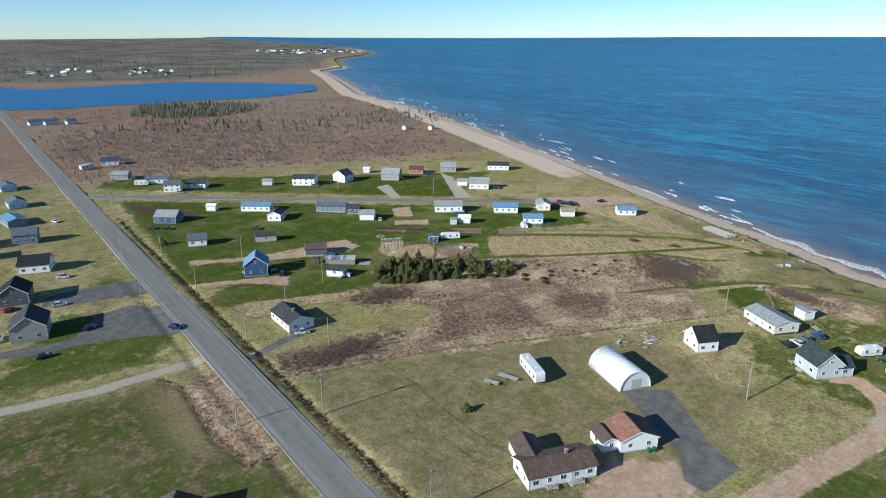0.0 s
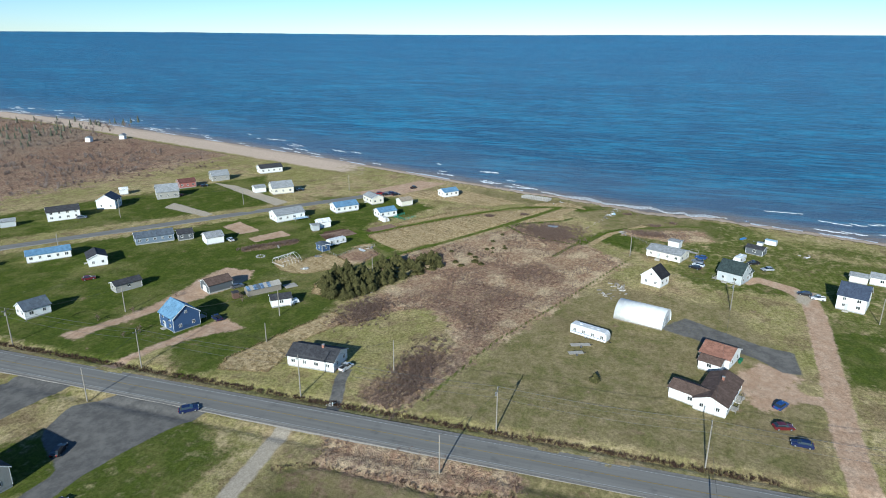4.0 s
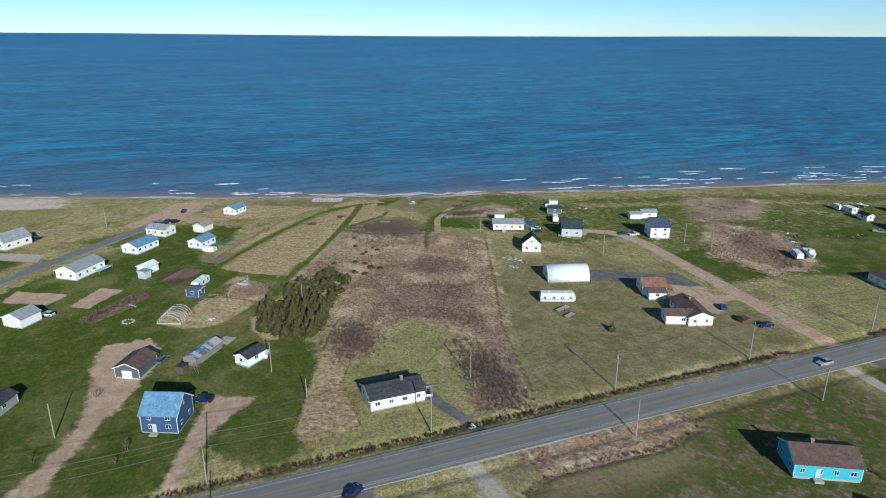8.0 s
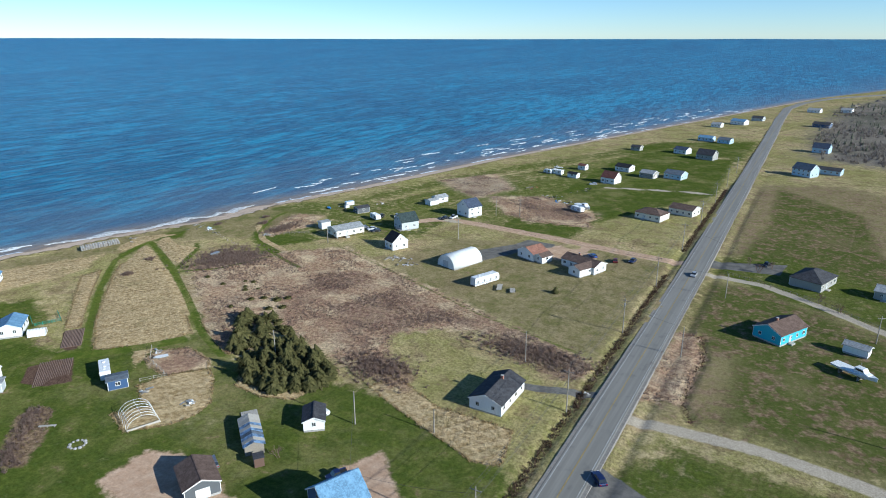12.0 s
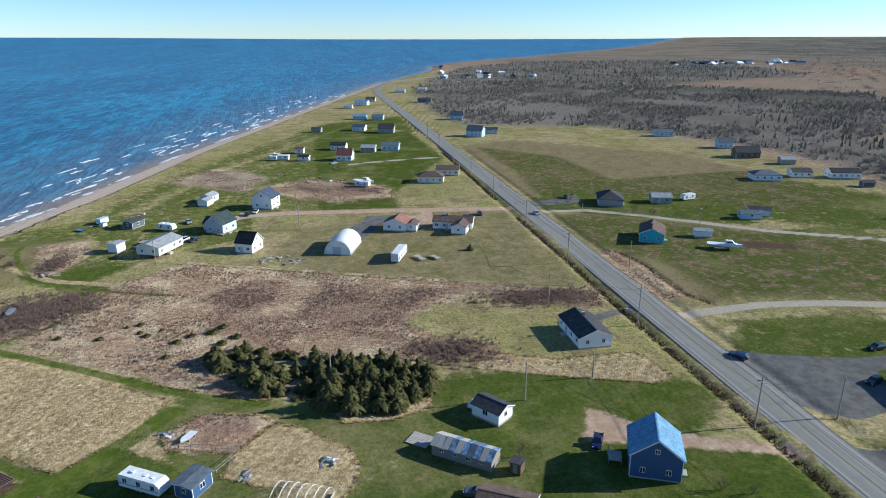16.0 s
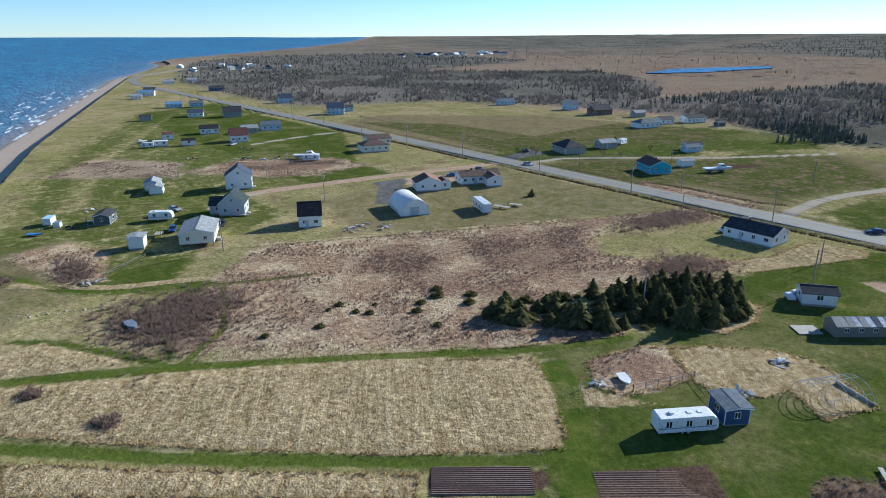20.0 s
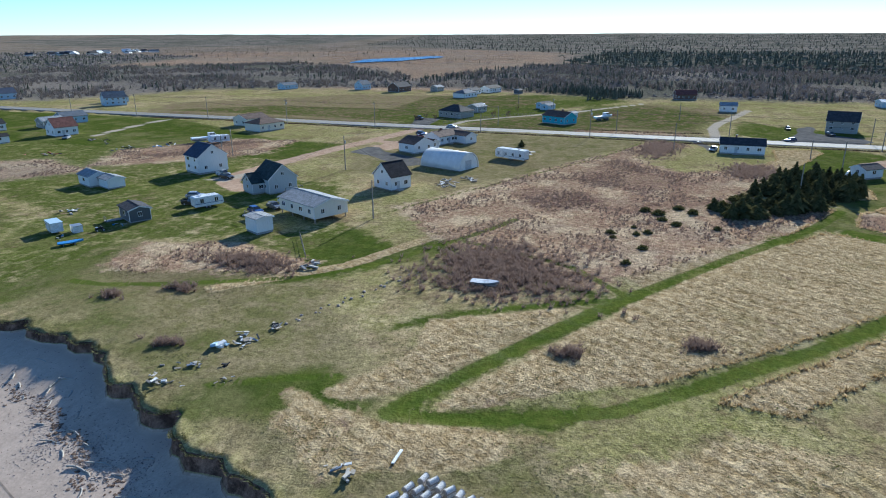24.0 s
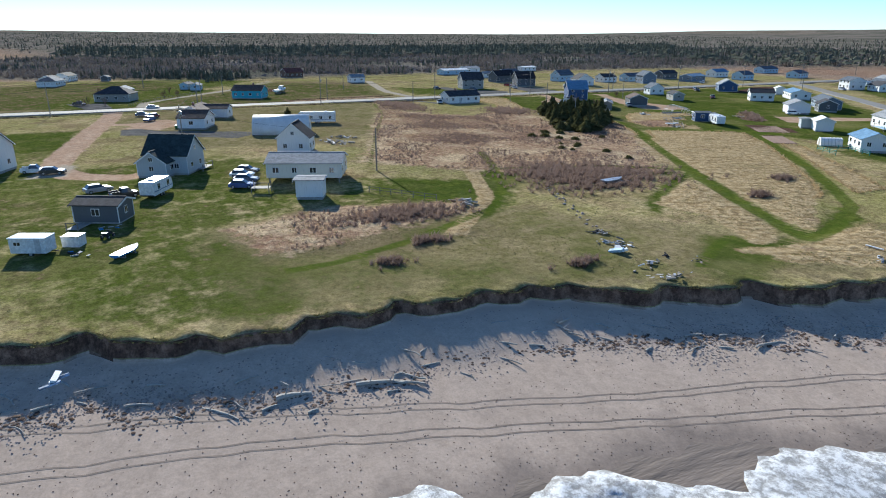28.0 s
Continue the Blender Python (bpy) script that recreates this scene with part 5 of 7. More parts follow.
for _, _, poly in HEATH:
    area = 0.5 * abs(np.dot(poly[:, 0], np.roll(poly[:, 1], 1)) - np.dot(poly[:, 1], np.roll(poly[:, 0], 1)))
    p = sample(poly, int(min(area * 1.1, 7000)))
    clump = np.sin(p[:, 0] * 0.23 + 2 * np.sin(p[:, 1] * 0.11)) + np.sin(p[:, 1] * 0.31 + p[:, 0] * 0.07)
    pts.append(p[clump + rng.uniform(-0.8, 0.8, len(p)) > 0.1])
scatter("heath_shrubs", SHRUBS, np.concatenate(pts), (0.3, 0.75), M_TWIG, "low leafless brown heath shrubs", "shrubs")
tus = []
for _, _, poly in HEATH:
    area = 0.5 * abs(np.dot(poly[:, 0], np.roll(poly[:, 1], 1)) - np.dot(poly[:, 1], np.roll(poly[:, 0], 1)))
    tus.append(sample(poly, int(min(area * 1.1, 7000))))
THICKET = [[(199, 119), (216, 119), (219, 138), (209, 141)], [(103, 175), (118, 168), (124, 174), (104, 182)], [(63, 146), (95, 140), (97, 144), (80, 151), (63, 151)], [(222, 78), (224, 98), (231, 96), (229, 80)], [(256, 96), (258, 97), (258, 100), (256, 100)],
           [(211, 120), (215, 118), (222, 131), (228, 143), (225, 146), (217, 134)], [(246, 76), (248, 76), (248, 80), (246, 80)], [(240, 145), (243, 145), (243, 149), (240, 149)], [(232, 160), (236, 160), (236, 165), (232, 165)], [(239, 84), (242, 84), (242, 88), (239, 88)]]
pts = []
for p in THICKET:
    p = np.array(p, float)
    n = int(40 + 1.5 * np.ptp(p[:, 0]) * np.ptp(p[:, 1]))
    q = rng.normal(0, 0.33, (n, 2)) * np.ptp(p, 0) * 0.8 + p.mean(0)
    pts.append(q)
pts = np.concatenate(pts)
DENSE = [template(bare_shrub(1.0, 20, 140 + i, 0.04, 1.5)) for i in range(4)]
scatter("thicket", DENSE, pts, (0.6, 1.3), M_TWIG, "dense thicket of bare brown shrubs", "shrubs")
# ditch growth along the road, its dark colour drawing the ditch's shadow line
pts = np.stack([59.6 + rng.normal(0, 0.65, 3600), rng.uniform(-100, 340, 3600)], 1)
pts = pts[~((pts[:, 1] > 30) & (pts[:, 1] < 62))]
scatter("ditch_growth", SHRUBS, pts, (0.35, 0.95), M_DITCH, "dark brushy growth in the roadside ditch", "shrubs", lift=-0.5)

DITCH = [(33.6, 161), (37.4, 152.5), (37, 135), (36.3, 128), (37.5, 120.6), (39.5, 112)]
pts = np.concatenate([np.array(a) + np.linspace(0, 1, 26)[:, None] * (np.array(c) - np.array(a)) for a, c in zip(DITCH, DITCH[1:])])
scatter("field_ditch_growth", SHRUBS, pts + rng.normal(0, 0.35, pts.shape), (0.35, 0.8), M_DITCH, "dark weeds along a winding field ditch", "shrubs", lift=-0.1)
TUFTS = []
for i in range(5):
    r = random.Random(90 + i)
    bm = bmesh.new()
    for j in range(5):
        a = r.uniform(0, 6.28)
        d, s = Vector((math.cos(a), math.sin(a), 0)), Vector((-math.sin(a), math.cos(a), 0)) * 0.16
        o = d * r.uniform(0, 0.25)
        bm.faces.new([bm.verts.new(p) for p in (o - s, o + s, o + d * r.uniform(0.3, 0.8) + Vector((0, 0, r.uniform(0.35, 0.8))))])
    TUFTS.append(template(bm))
pts = []
for k, s, poly in ZONES:
    if k == "straw":
        area = 0.5 * abs(np.dot(poly[:, 0], np.roll(poly[:, 1], 1)) - np.dot(poly[:, 1], np.roll(poly[:, 0], 1)))
        pts.append(sample(poly, int(area * 1.3)))
scatter("heath_grass", TUFTS, np.concatenate(tus), (0.15, 0.38), M_TUFT, "pale tussocks among the heath shrubs", "grass", (0.3, 0.7))
scatter("dry_grass", TUFTS, np.concatenate(pts), (0.12, 0.3), M_TUFT, "matted pale dry grass of the old fields", "grass", (0.3, 0.7))
pts = []
for k, s_, poly in ZONES:
    if k in ("straw", "brush") and 0.75 <= s_ <= 1.0:
        for a, c in zip(poly, np.roll(poly, -1, 0)):
            n_ = int(np.hypot(*(c - a)) * 3.0) + 1
            p = a + rng.uniform(0, 1, (n_, 1)) * (c - a) + rng.normal(0, 0.22, (n_, 2))
            for k2, s2, other in ZONES:
                if k2 in ("straw", "brush", "field") and other is not poly:
                    p = p[inside(p[:, 0], p[:, 1], other) < 0.5]
            pts.append(p)
scatter("field_edge_grass", TUFTS, np.concatenate(pts), (0.4, 0.75), M_TUFT, "tall dry grass standing at the mown edge", "grass", (0.7, 1.1))
# rough pasture between the houses and the cliff
n = 17000
py_ = rng.uniform(-30, 175, n)
px_ = cliff_x(py_) - rng.uniform(0.2, 1, n) ** 1.5 * 62
sel = np.sin(px_ * 0.21 + 1.5 * np.sin(py_ * 0.17)) + np.sin(py_ * 0.27 - px_ * 0.05) + rng.uniform(-1, 1, n) > -0.2
for k, s, poly in ZONES:
    if k in ("lawn", "dirt"):
        sel &= inside(px_, py_, poly) < 0.2
half = rng.uniform(0, 1, n) < 0.5
scatter("pasture_grass", TUFTS, np.stack([px_, py_], 1)[sel & half], (0.12, 0.32), M_PASTURE, "rough dead grass above the shore", "grass", (0.4, 0.8))
scatter("new_grass", TUFTS, np.stack([px_, py_], 1)[sel & ~half], (0.12, 0.28), M_GREEN_TUFT, "new green grass among the dead", "grass", (0.4, 0.8))
# turf hanging over the cliff's lip
ly = rng.uniform(0, 190, 3600)
lx = cliff_x(ly) + rng.uniform(-0.7, 0.25, 3600)
scatter("turf_edge", TUFTS, np.stack([lx, ly], 1), (0.3, 0.65), M_PASTURE, "ragged turf along the cliff edge", "grass", (0.3, 0.6), zs=np.full(3600, -0.15))
# heath between village and road: rough field tufts
pts = np.concatenate([sample([(65, 150), (75, 60), (150, 62), (205, 100), (196, 140), (150, 172), (110, 180)], 6000), sample([(62, 60), (62, 140), (110, 130), (150, 90), (120, 60)], 3000)])
scatter("field_grass", TUFTS, pts, (0.12, 0.3), M_PASTURE, "tufts of dead grass on the rough field", "grass", (0.4, 0.8))

# ---- bare trees that stand alone ----
def bare_tree_mesh(h, seed):
    r = random.Random(seed)
    bm = bmesh.new()

    def limb(o, d, ln, rad, depth):
        q = o + d * ln
        tube(bm, o, q, rad, rad * 0.6, 4)
        if depth:
            for _ in range(4 if depth > 1 else 5):
                nd = (d + Vector((r.uniform(-1, 1), r.uniform(-1, 1), r.uniform(-0.1, 0.7))) * 0.75).normalized()
                limb(o.lerp(q, r.uniform(0.45, 1)), nd, ln * r.uniform(0.5, 0.75), rad * 0.5, depth - 1)

    for _ in range(3):
        limb(Vector((r.uniform(-0.3, 0.3), r.uniform(-0.3, 0.3), -0.2)), Vector((r.uniform(-0.4, 0.4), r.uniform(-0.4, 0.4), 1)).normalized(), h * 0.42, h * 0.02, 3)
    return bm


BARE = [mesh_of("crown", bare_tree_mesh(3.6, 5 + i), M_TWIG) for i in range(3)]
for i, (x, y, s) in enumerate(((107, 217, 1.0), (103, 240, 0.8), (77, 232, 0.9), (73, 234, 0.7), (88, 244, 0.8), (10, 66, 1.3), (4, 72, 1.2), (30, 44, 1.2), (26, 38, 1.1), (34, 36, 1.2), (-20, 70, 1.1), (-31, 40, 1.0), (80, 250, 0.8))):
    t = thing("bare_tree", x, y, i * 47, "small leafless tree on the grass", "tree", "bare trees")
    t.scale = (s, s, s)
    shared("crown", BARE[i % 3], t, Matrix())

# ---- woods behind the village ----
def plain_fir(seed):
    """Three ragged skirts, one above another."""
    r = random.Random(seed)
    bm = bmesh.new()
    for z0, z1, rad in ((0.6, 3.6, 1.5), (2.4, 5.4, 1.1), (4.2, 7.2, 0.7)):
        top = bm.verts.new((r.uniform(-0.15, 0.15), r.uniform(-0.15, 0.15), z1))
        n = 7
        ring = [bm.verts.new((rad * k * math.cos(6.2832 * i / n), rad * k * math.sin(6.2832 * i / n), z0 + r.uniform(-0.5, 0.4))) for i in range(n) for k in (r.uniform(0.55, 1.3),)]
        for i in range(n):
            bm.faces.new((top, ring[i], ring[(i + 1) % n]))
    return template(bm)


FIRS = [plain_fir(70 + i) for i in range(5)]
WILLOW = [template(bare_shrub(4.6, 16, 50 + i, 0.2, 0.95)) for i in range(4)]


def canopy(seed):
    """A low uneven dome of tangled tops."""
    r = random.Random(seed)
    bm = bmesh.new()
    bmesh.ops.create_icosphere(bm, subdivisions=1, radius=1.0)
    bmesh.ops.delete(bm, geom=[q for q in bm.verts if q.co.z < -0.35], context="VERTS")
    for q in bm.verts:
        q.co *= r.uniform(0.7, 1.25)
        q.co.z = q.co.z * 0.9 + 0.3
    return template(bm)


DOMES = [canopy(300 + i) for i in range(4)]
WEST = [(-150, -100), (-155, -20), (-150, 30), (-128, 70), (-112, 110), (-120, 200), (-130, 300), (-118, 420), (-100, 560), (-420, 700), (-600, 300), (-560, -60)]
SOUTH = [(18, -230), (-92, -195), (-140, -110), (-160, -30), (-420, -200), (-560, -420), (-300, -700), (-150, -760), (0, -640), (22, -350)]
NORTH = [(60, 520), (100, 500), (135, 450), (180, 425), (225, 470), (215, 560), (140, 640), (70, 660)]
NORTH2 = [(100, 660), (330, 520), (460, 560), (440, 680), (300, 640), (180, 740)]


def drift(poly, n, wave, level, shift=0.0):
    """Places in a polygon, gathered in uneven drifts with gaps between."""
    p = sample(poly, n)
    x, y = p[:, 0] / wave + shift, p[:, 1] / wave - shift
    d = np.sin(x * 1.7 + 1.9 * np.sin(y * 0.8)) + np.sin(y * 2.1 + 1.4 * np.sin(x * 1.3)) + 0.6 * np.sin(x * 4.3 - y * 3.7)
    return p[d + rng.uniform(-0.7, 0.7, n) > level]


scatter("west_firs", FIRS, np.r_[drift(WEST, 5200, 42, 0.5, 1.0), sample([(-84, 88), (-112, 104), (-141, 54), (-160, 90), (-120, 128)], 240)], (0.35, 0.8), M_FARSPRUCE, "dark spruce wood behind the village", "woods")
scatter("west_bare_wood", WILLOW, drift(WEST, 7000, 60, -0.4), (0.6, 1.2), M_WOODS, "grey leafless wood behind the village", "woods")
scatter("south_firs", FIRS, drift(SOUTH, 2600, 46, 0.7, 2.0), (0.35, 0.85), M_FARSPRUCE, "scattered spruces in the southern wood", "woods")
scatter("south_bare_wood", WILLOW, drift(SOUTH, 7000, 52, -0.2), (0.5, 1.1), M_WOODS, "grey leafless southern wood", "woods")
scatter("north_bare_wood", WILLOW, np.r_[sample(NORTH, 420), sample(NORTH2, 300), sample([(58, 440), (64, 420), (130, 425), (240, 390), (330, 430), (240, 640), (60, 720)], 700)], (0.35, 0.95), M_SCRUB, "grey leafless scrub wood north of the houses", "woods")
scatter("north_firs", FIRS, np.r_[sample([(163, 786), (192, 738), (250, 726), (331, 792), (298, 862), (200, 893)], 520), sample(NORTH2, 130)], (0.6, 1.1), M_FARSPRUCE, "line of spruces before the lagoon", "woods")
scatter("bog_scrub", SHRUBS, sample([(70, 480), (230, 400), (300, 350), (430, 640), (480, 860), (100, 900)], 4000), (1.0, 2.4), M_TWIG, "brown leafless bog scrub", "shrubs")
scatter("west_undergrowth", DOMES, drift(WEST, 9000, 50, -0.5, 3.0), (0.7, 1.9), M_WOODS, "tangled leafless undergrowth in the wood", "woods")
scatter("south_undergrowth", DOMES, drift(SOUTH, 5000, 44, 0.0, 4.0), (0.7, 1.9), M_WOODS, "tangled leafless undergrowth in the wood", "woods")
SOUTH2 = [(0, -620), (-60, -820), (-200, -1200), (-450, -1540), (-1000, -1550), (-800, -800), (-300, -600)]
scatter("headland_firs", FIRS, sample(SOUTH2, 900), (0.6, 1.1), M_FARSPRUCE, "dark spruces on the far headland", "woods")
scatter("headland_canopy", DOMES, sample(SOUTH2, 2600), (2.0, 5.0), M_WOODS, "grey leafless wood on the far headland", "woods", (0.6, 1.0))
BOG = [(-420, -330), (-620, -120), (-1150, -190), (-2100, -1250), (-1500, -1700), (-900, -1100), (-600, -560)]
scatter("bog_thickets", DOMES, sample(BOG, 1500), (2.0, 9.0), M_SCRUB, "low grey thickets scattered over the bog", "shrubs", (0.08, 0.2))
scatter("bog_firs", FIRS, sample(BOG, 260), (0.35, 0.7), M_FARSPRUCE, "stunted spruces scattered over the bog", "woods")
# far woods, thinner and coarser
RING_W = [(-400, 800), (-500, 100), (-560, -20), (-1200, -150), (-2200, -1200), (-4200, -1800), (-4600, 1500), (-2600, 2800), (-700, 2600)]
GAP_N = [(-95, 555), (-45, 700), (-30, 900), (-300, 1150), (-700, 1300), (-600, 620), (-420, 640)]
RING_N = [(60, 1500), (500, 1350), (850, 1750), (2300, 3900), (900, 4300), (-1200, 4200), (-800, 1700)]
scatter("far_firs", FIRS, np.r_[sample(RING_W, 4200), sample(RING_N, 2000), sample([(-400, 800), (-500, 100), (-560, -20), (-1200, -50), (-1200, 1500)], 2600), sample(GAP_N, 900)], (0.7, 1.4), M_FARSPRUCE, "distant spruce forest to the skyline", "woods")
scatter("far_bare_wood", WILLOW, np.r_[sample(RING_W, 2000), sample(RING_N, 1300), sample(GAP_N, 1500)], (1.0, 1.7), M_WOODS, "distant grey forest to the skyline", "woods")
scatter("far_canopy", DOMES, np.r_[sample([(-400, 800), (-500, 100), (-560, -20), (-1200, -50), (-1200, 1500)], 3000), sample(GAP_N, 1600), sample(RING_W, 2600), sample(RING_N, 1200), sample([(-1450, -1900), (-2100, -1350), (-4300, -2000), (-4300, -3000), (-2100, -2900)], 900)], (3.0, 7.0), M_FARSPRUCE, "closed canopy of the distant forest", "woods", (0.5, 0.9))

# ---- lagoon ----
def flat_shape(name, outline, z, material, label, category, jag=0.0, seed=1):
    r = random.Random(seed)
    pts = []
    for (a, c), (d, e) in zip(outline, outline[1:] + outline[:1]):
        for k in range(8):
            f = k / 8
            pts.append((a + (d - a) * f + r.uniform(-jag, jag), c + (e - c) * f + r.uniform(-jag, jag)))
    bm = bmesh.new()
    bm.faces.new([bm.verts.new((x, y, z)) for x, y in pts])
    bmesh.ops.triangulate(bm, faces=bm.faces[:])
    bmesh.ops.recalc_face_normals(bm, faces=bm.faces[:])
    if bm.faces[0].normal.z < 0:
        bmesh.ops.reverse_faces(bm, faces=bm.faces[:])
    return tagged(part(name, bm, material), label, category, kind="structure")


flat_shape("lagoon", [(-200, 1250), (40, 960), (99, 920), (149, 925), (268, 925), (388, 922), (490, 985), (545, 1100), (500, 1190), (366, 1330), (251, 1310), (125, 1280), (60, 1420), (-120, 1500)], 0.35, m_lag, "blue lagoon behind the beach", "lagoon", 5, 3)
flat_shape("bog_pool", [(-900, -330), (-700, -380), (-560, -330), (-640, -290), (-850, -290)], 1.2, m_lag, "shallow bog pool", "pond", 4, 4)

# ---- foam and surf ----
m, nt, b = nodes_of("foam", 0.7, 0, 0.3)
v = coords(nt)
lace = mathn(nt, "MULTIPLY_ADD", noise_node(nt, 0.35, 3, v), 0.6, mathn(nt, "MULTIPLY", noise_node(nt, 1.6, 5, v, 0.75), 0.6))
nt.links.new(mix(nt, ramp(nt, lace, 0.42, 0.62), (0.1, 0.13, 0.16), (0.82, 0.84, 0.84)), b.inputs["Base Color"])
M_FOAM = m
m, nt, b = nodes_of("thick_foam", 0.7, 0, 0.3)
v = coords(nt)
lace = noise_node(nt, 0.9, 8, v, 0.8)
nt.links.new(mix(nt, ramp(nt, lace, 0.4, 0.6), (0.3, 0.29, 0.27), (0.8, 0.8, 0.79)), b.inputs["Base Color"])
bump(nt, b, lace, 0.6, 0.2)
M_SURF = m


def shore(y):
    return knots(y, CLIFF) + 23.5


def foam_patch(bm, x, y, ln, wd, dirn, z, r):
    n = 9
    d, s = Vector((math.cos(dirn), math.sin(dirn), 0)), Vector((-math.sin(dirn), math.cos(dirn), 0))
    prev = None
    for i in range(n):
        f = i / (n - 1)
        w = wd * (math.sin(math.pi * min(max(f, 0.04), 0.96)) ** 0.6) * r.uniform(0.5, 1.2)
        o = Vector((x, y, z)) + d * ln * (f - 0.5) + s * r.uniform(-0.3, 0.3) * wd
        cur = [bm.verts.new(o + s * w * 0.5 + Vector((0, 0, 0.02))), bm.verts.new(o + Vector((0, 0, 0.22))), bm.verts.new(o - s * w * 0.5 + Vector((0, 0, 0.02)))]
        if prev:
            bm.faces.new((prev[0], prev[1], cur[1], cur[0]))
            bm.faces.new((prev[1], prev[2], cur[2], cur[1]))
        prev = cur


bm = bmesh.new()
r = random.Random(12)
for y0, y1, count, reach in ((-620, -100, 90, 48), (-100, 30, 20, 30), (160, 420, 26, 34), (420, 1300, 80, 40)):
    for _ in range(count):
        y = r.uniform(y0, y1)
        sx = float(shore(y))
        ang = math.atan2(20.0, float(shore(y + 20)) - sx)
        foam_patch(bm, sx + 5 + r.random() ** 1.4 * reach, y, r.uniform(4, 20), r.uniform(0.7, 3.2), ang + r.uniform(-0.22, 0.22), SEA + 0.03, r)
for bm_f in bm.faces:
    bm_f.smooth = True
tagged(part("breakers", bm, M_FOAM), "white breakers rolling in along the shore", "foam", kind="stuff")
bm = bmesh.new()
prev = None
for y in np.arange(-640, 1200, 2.0):
    sx = float(shore(y))
    lobe = abs(math.sin(y * 0.06 + 1.5 * math.sin(y * 0.017))) + 0.35 * abs(math.sin(y * 0.31))
    x0 = sx - 2.2 - 2.0 * lobe
    wd = 2.8 + 2.2 * abs(math.sin(y * 0.043 + 1))
    zz = SEA + 0.12
    if 40 < y < 160:
        prev = None
        continue
    cur = [bm.verts.new((x0, y, zz + 0.14)), bm.verts.new((x0 + wd * 0.5, y, zz + 0.1)), bm.verts.new((x0 + wd, y, SEA + 0.03))]
    if prev:
        bm.faces.new((prev[0], prev[1], cur[1], cur[0]))
        bm.faces.new((prev[1], prev[2], cur[2], cur[1]))
    prev = cur
tagged(part("swash", bm, M_FOAM), "lacy foam edge of the swash on the sand", "foam", kind="stuff")
# the broken wave close in
bm = bmesh.new()
prev = None
FRONT = [(50, 2.0), (61, -2.5), (66, -4.6), (69, -3.2), (71, 2.5), (74, 1.2), (79, 0.2), (85, 4.4), (88, 4.6), (92, 1.0), (97, -0.5), (102, 0.5), (112, -3), (122, 1), (135, -2), (150, 3)]
for y in np.arange(50, 150, 0.4):
    x0 = float(shore(y)) + float(knots(y, FRONT)) + 0.25 * math.sin(y * 2.1) + 0.08 * math.sin(y * 5.3) + 0.6 * abs(math.sin(y * 0.7))
    wd = (5.2 + 2.0 * math.sin(y * 0.21 + 1)) * float(np.interp(y, [50, 60, 140, 150], [0.1, 1, 1, 0.1]))
    cur = []
    for f in (0, 0.04, 0.12, 0.25, 0.4, 0.55, 0.7, 0.85, 1):
        lump_ = 0.5 * math.sin(y * 1.3 + f * 9) + 0.5 * math.sin(y * 2.3 - f * 17)
        cur.append(bm.verts.new((x0 + wd * f + 0.12 * lump_, y, SEA + 0.06 + (0.34 * math.sin(math.pi * min(1, f * 1.02 + 0.03)) ** 0.5) * (0.75 + 0.3 * lump_))))
    if prev:
        for j in range(8):
            bm.faces.new((prev[j], prev[j + 1], cur[j + 1], cur[j]))
    prev = cur
for f in bm.faces:
    f.smooth = True
tagged(part("broken_wave", bm, M_SURF), "thick white broken wave washing up the beach", "foam", kind="stuff")

# ---- beach ----
def beach_z(x, y):
    d = x - float(cliff_x(y))
    h = float(cliff_h(y))
    return float(shore_fall(max(d, 2), h))


def lump(seed, n=7):
    r = random.Random(seed)
    bm = bmesh.new()
    bmesh.ops.create_icosphere(bm, subdivisions=1, radius=0.5)
    for q in bm.verts:
        q.co *= r.uniform(0.75, 1.2)
        q.co.z *= 0.6
    return template(bm)


STONES = [lump(i) for i in range(4)]
sy = rng.uniform(10, 165, 13000)
sx = cliff_x(sy) + np.where(rng.uniform(0, 1, 13000) < 0.25, rng.uniform(0.8, 7, 13000), 8.0 + 1.4 * np.sin(sy * 0.21) + rng.normal(0, 1.4, 13000))
scatter("beach_stones", STONES, np.stack([sx, sy], 1), (0.07, 0.22), M_STONE, "stones and cobbles at the cliff's foot", "stones", zs=np.array([beach_z(a, c) for a, c in zip(sx, sy)]))
sy = rng.uniform(-10, 190, 2600)
sx = cliff_x(sy) + 8.0 + 0.8 * np.sin(sy * 0.3) + rng.normal(0, 0.6, 2600) + np.sin(sy * 1.3) * 0.4
scatter("beach_wrack", STONES, np.stack([sx, sy], 1), (0.12, 0.5), M_WEED, "dark line of seaweed and wood scraps", "wrack", (0.3, 0.6), zs=np.array([beach_z(a, c) for a, c in zip(sx, sy)]))
sy = rng.uniform(-10, 190, 3600)
sx = cliff_x(sy) + 9 + 15 * rng.uniform(0, 1, 3600) ** 0.6
sz = rng.uniform(0.05, 0.14, 3600)
scatter("beach_pebbles", STONES, np.stack([sx, sy], 1), sz, M_WEED, "dark pebbles strewn on wet sand", "stones", zs=np.array([beach_z(a, c) for a, c in zip(sx, sy)]))
# track strips in a darker tone than the beach sand
M_TRACK = plain("darker_sand", (0.27, 0.21, 0.16), 0.95, grain=1.0)
TRACKS = [(lambda y, k=k: 262.4 + 0.318 * (y - 40) + k) for k in (-0.4, 0.45)] + [(lambda y, k=k: 267.8 + 0.215 * (y - 40) + 0.0014 * (y - 40) ** 2 + k) for k in (-0.5, 0.5)]
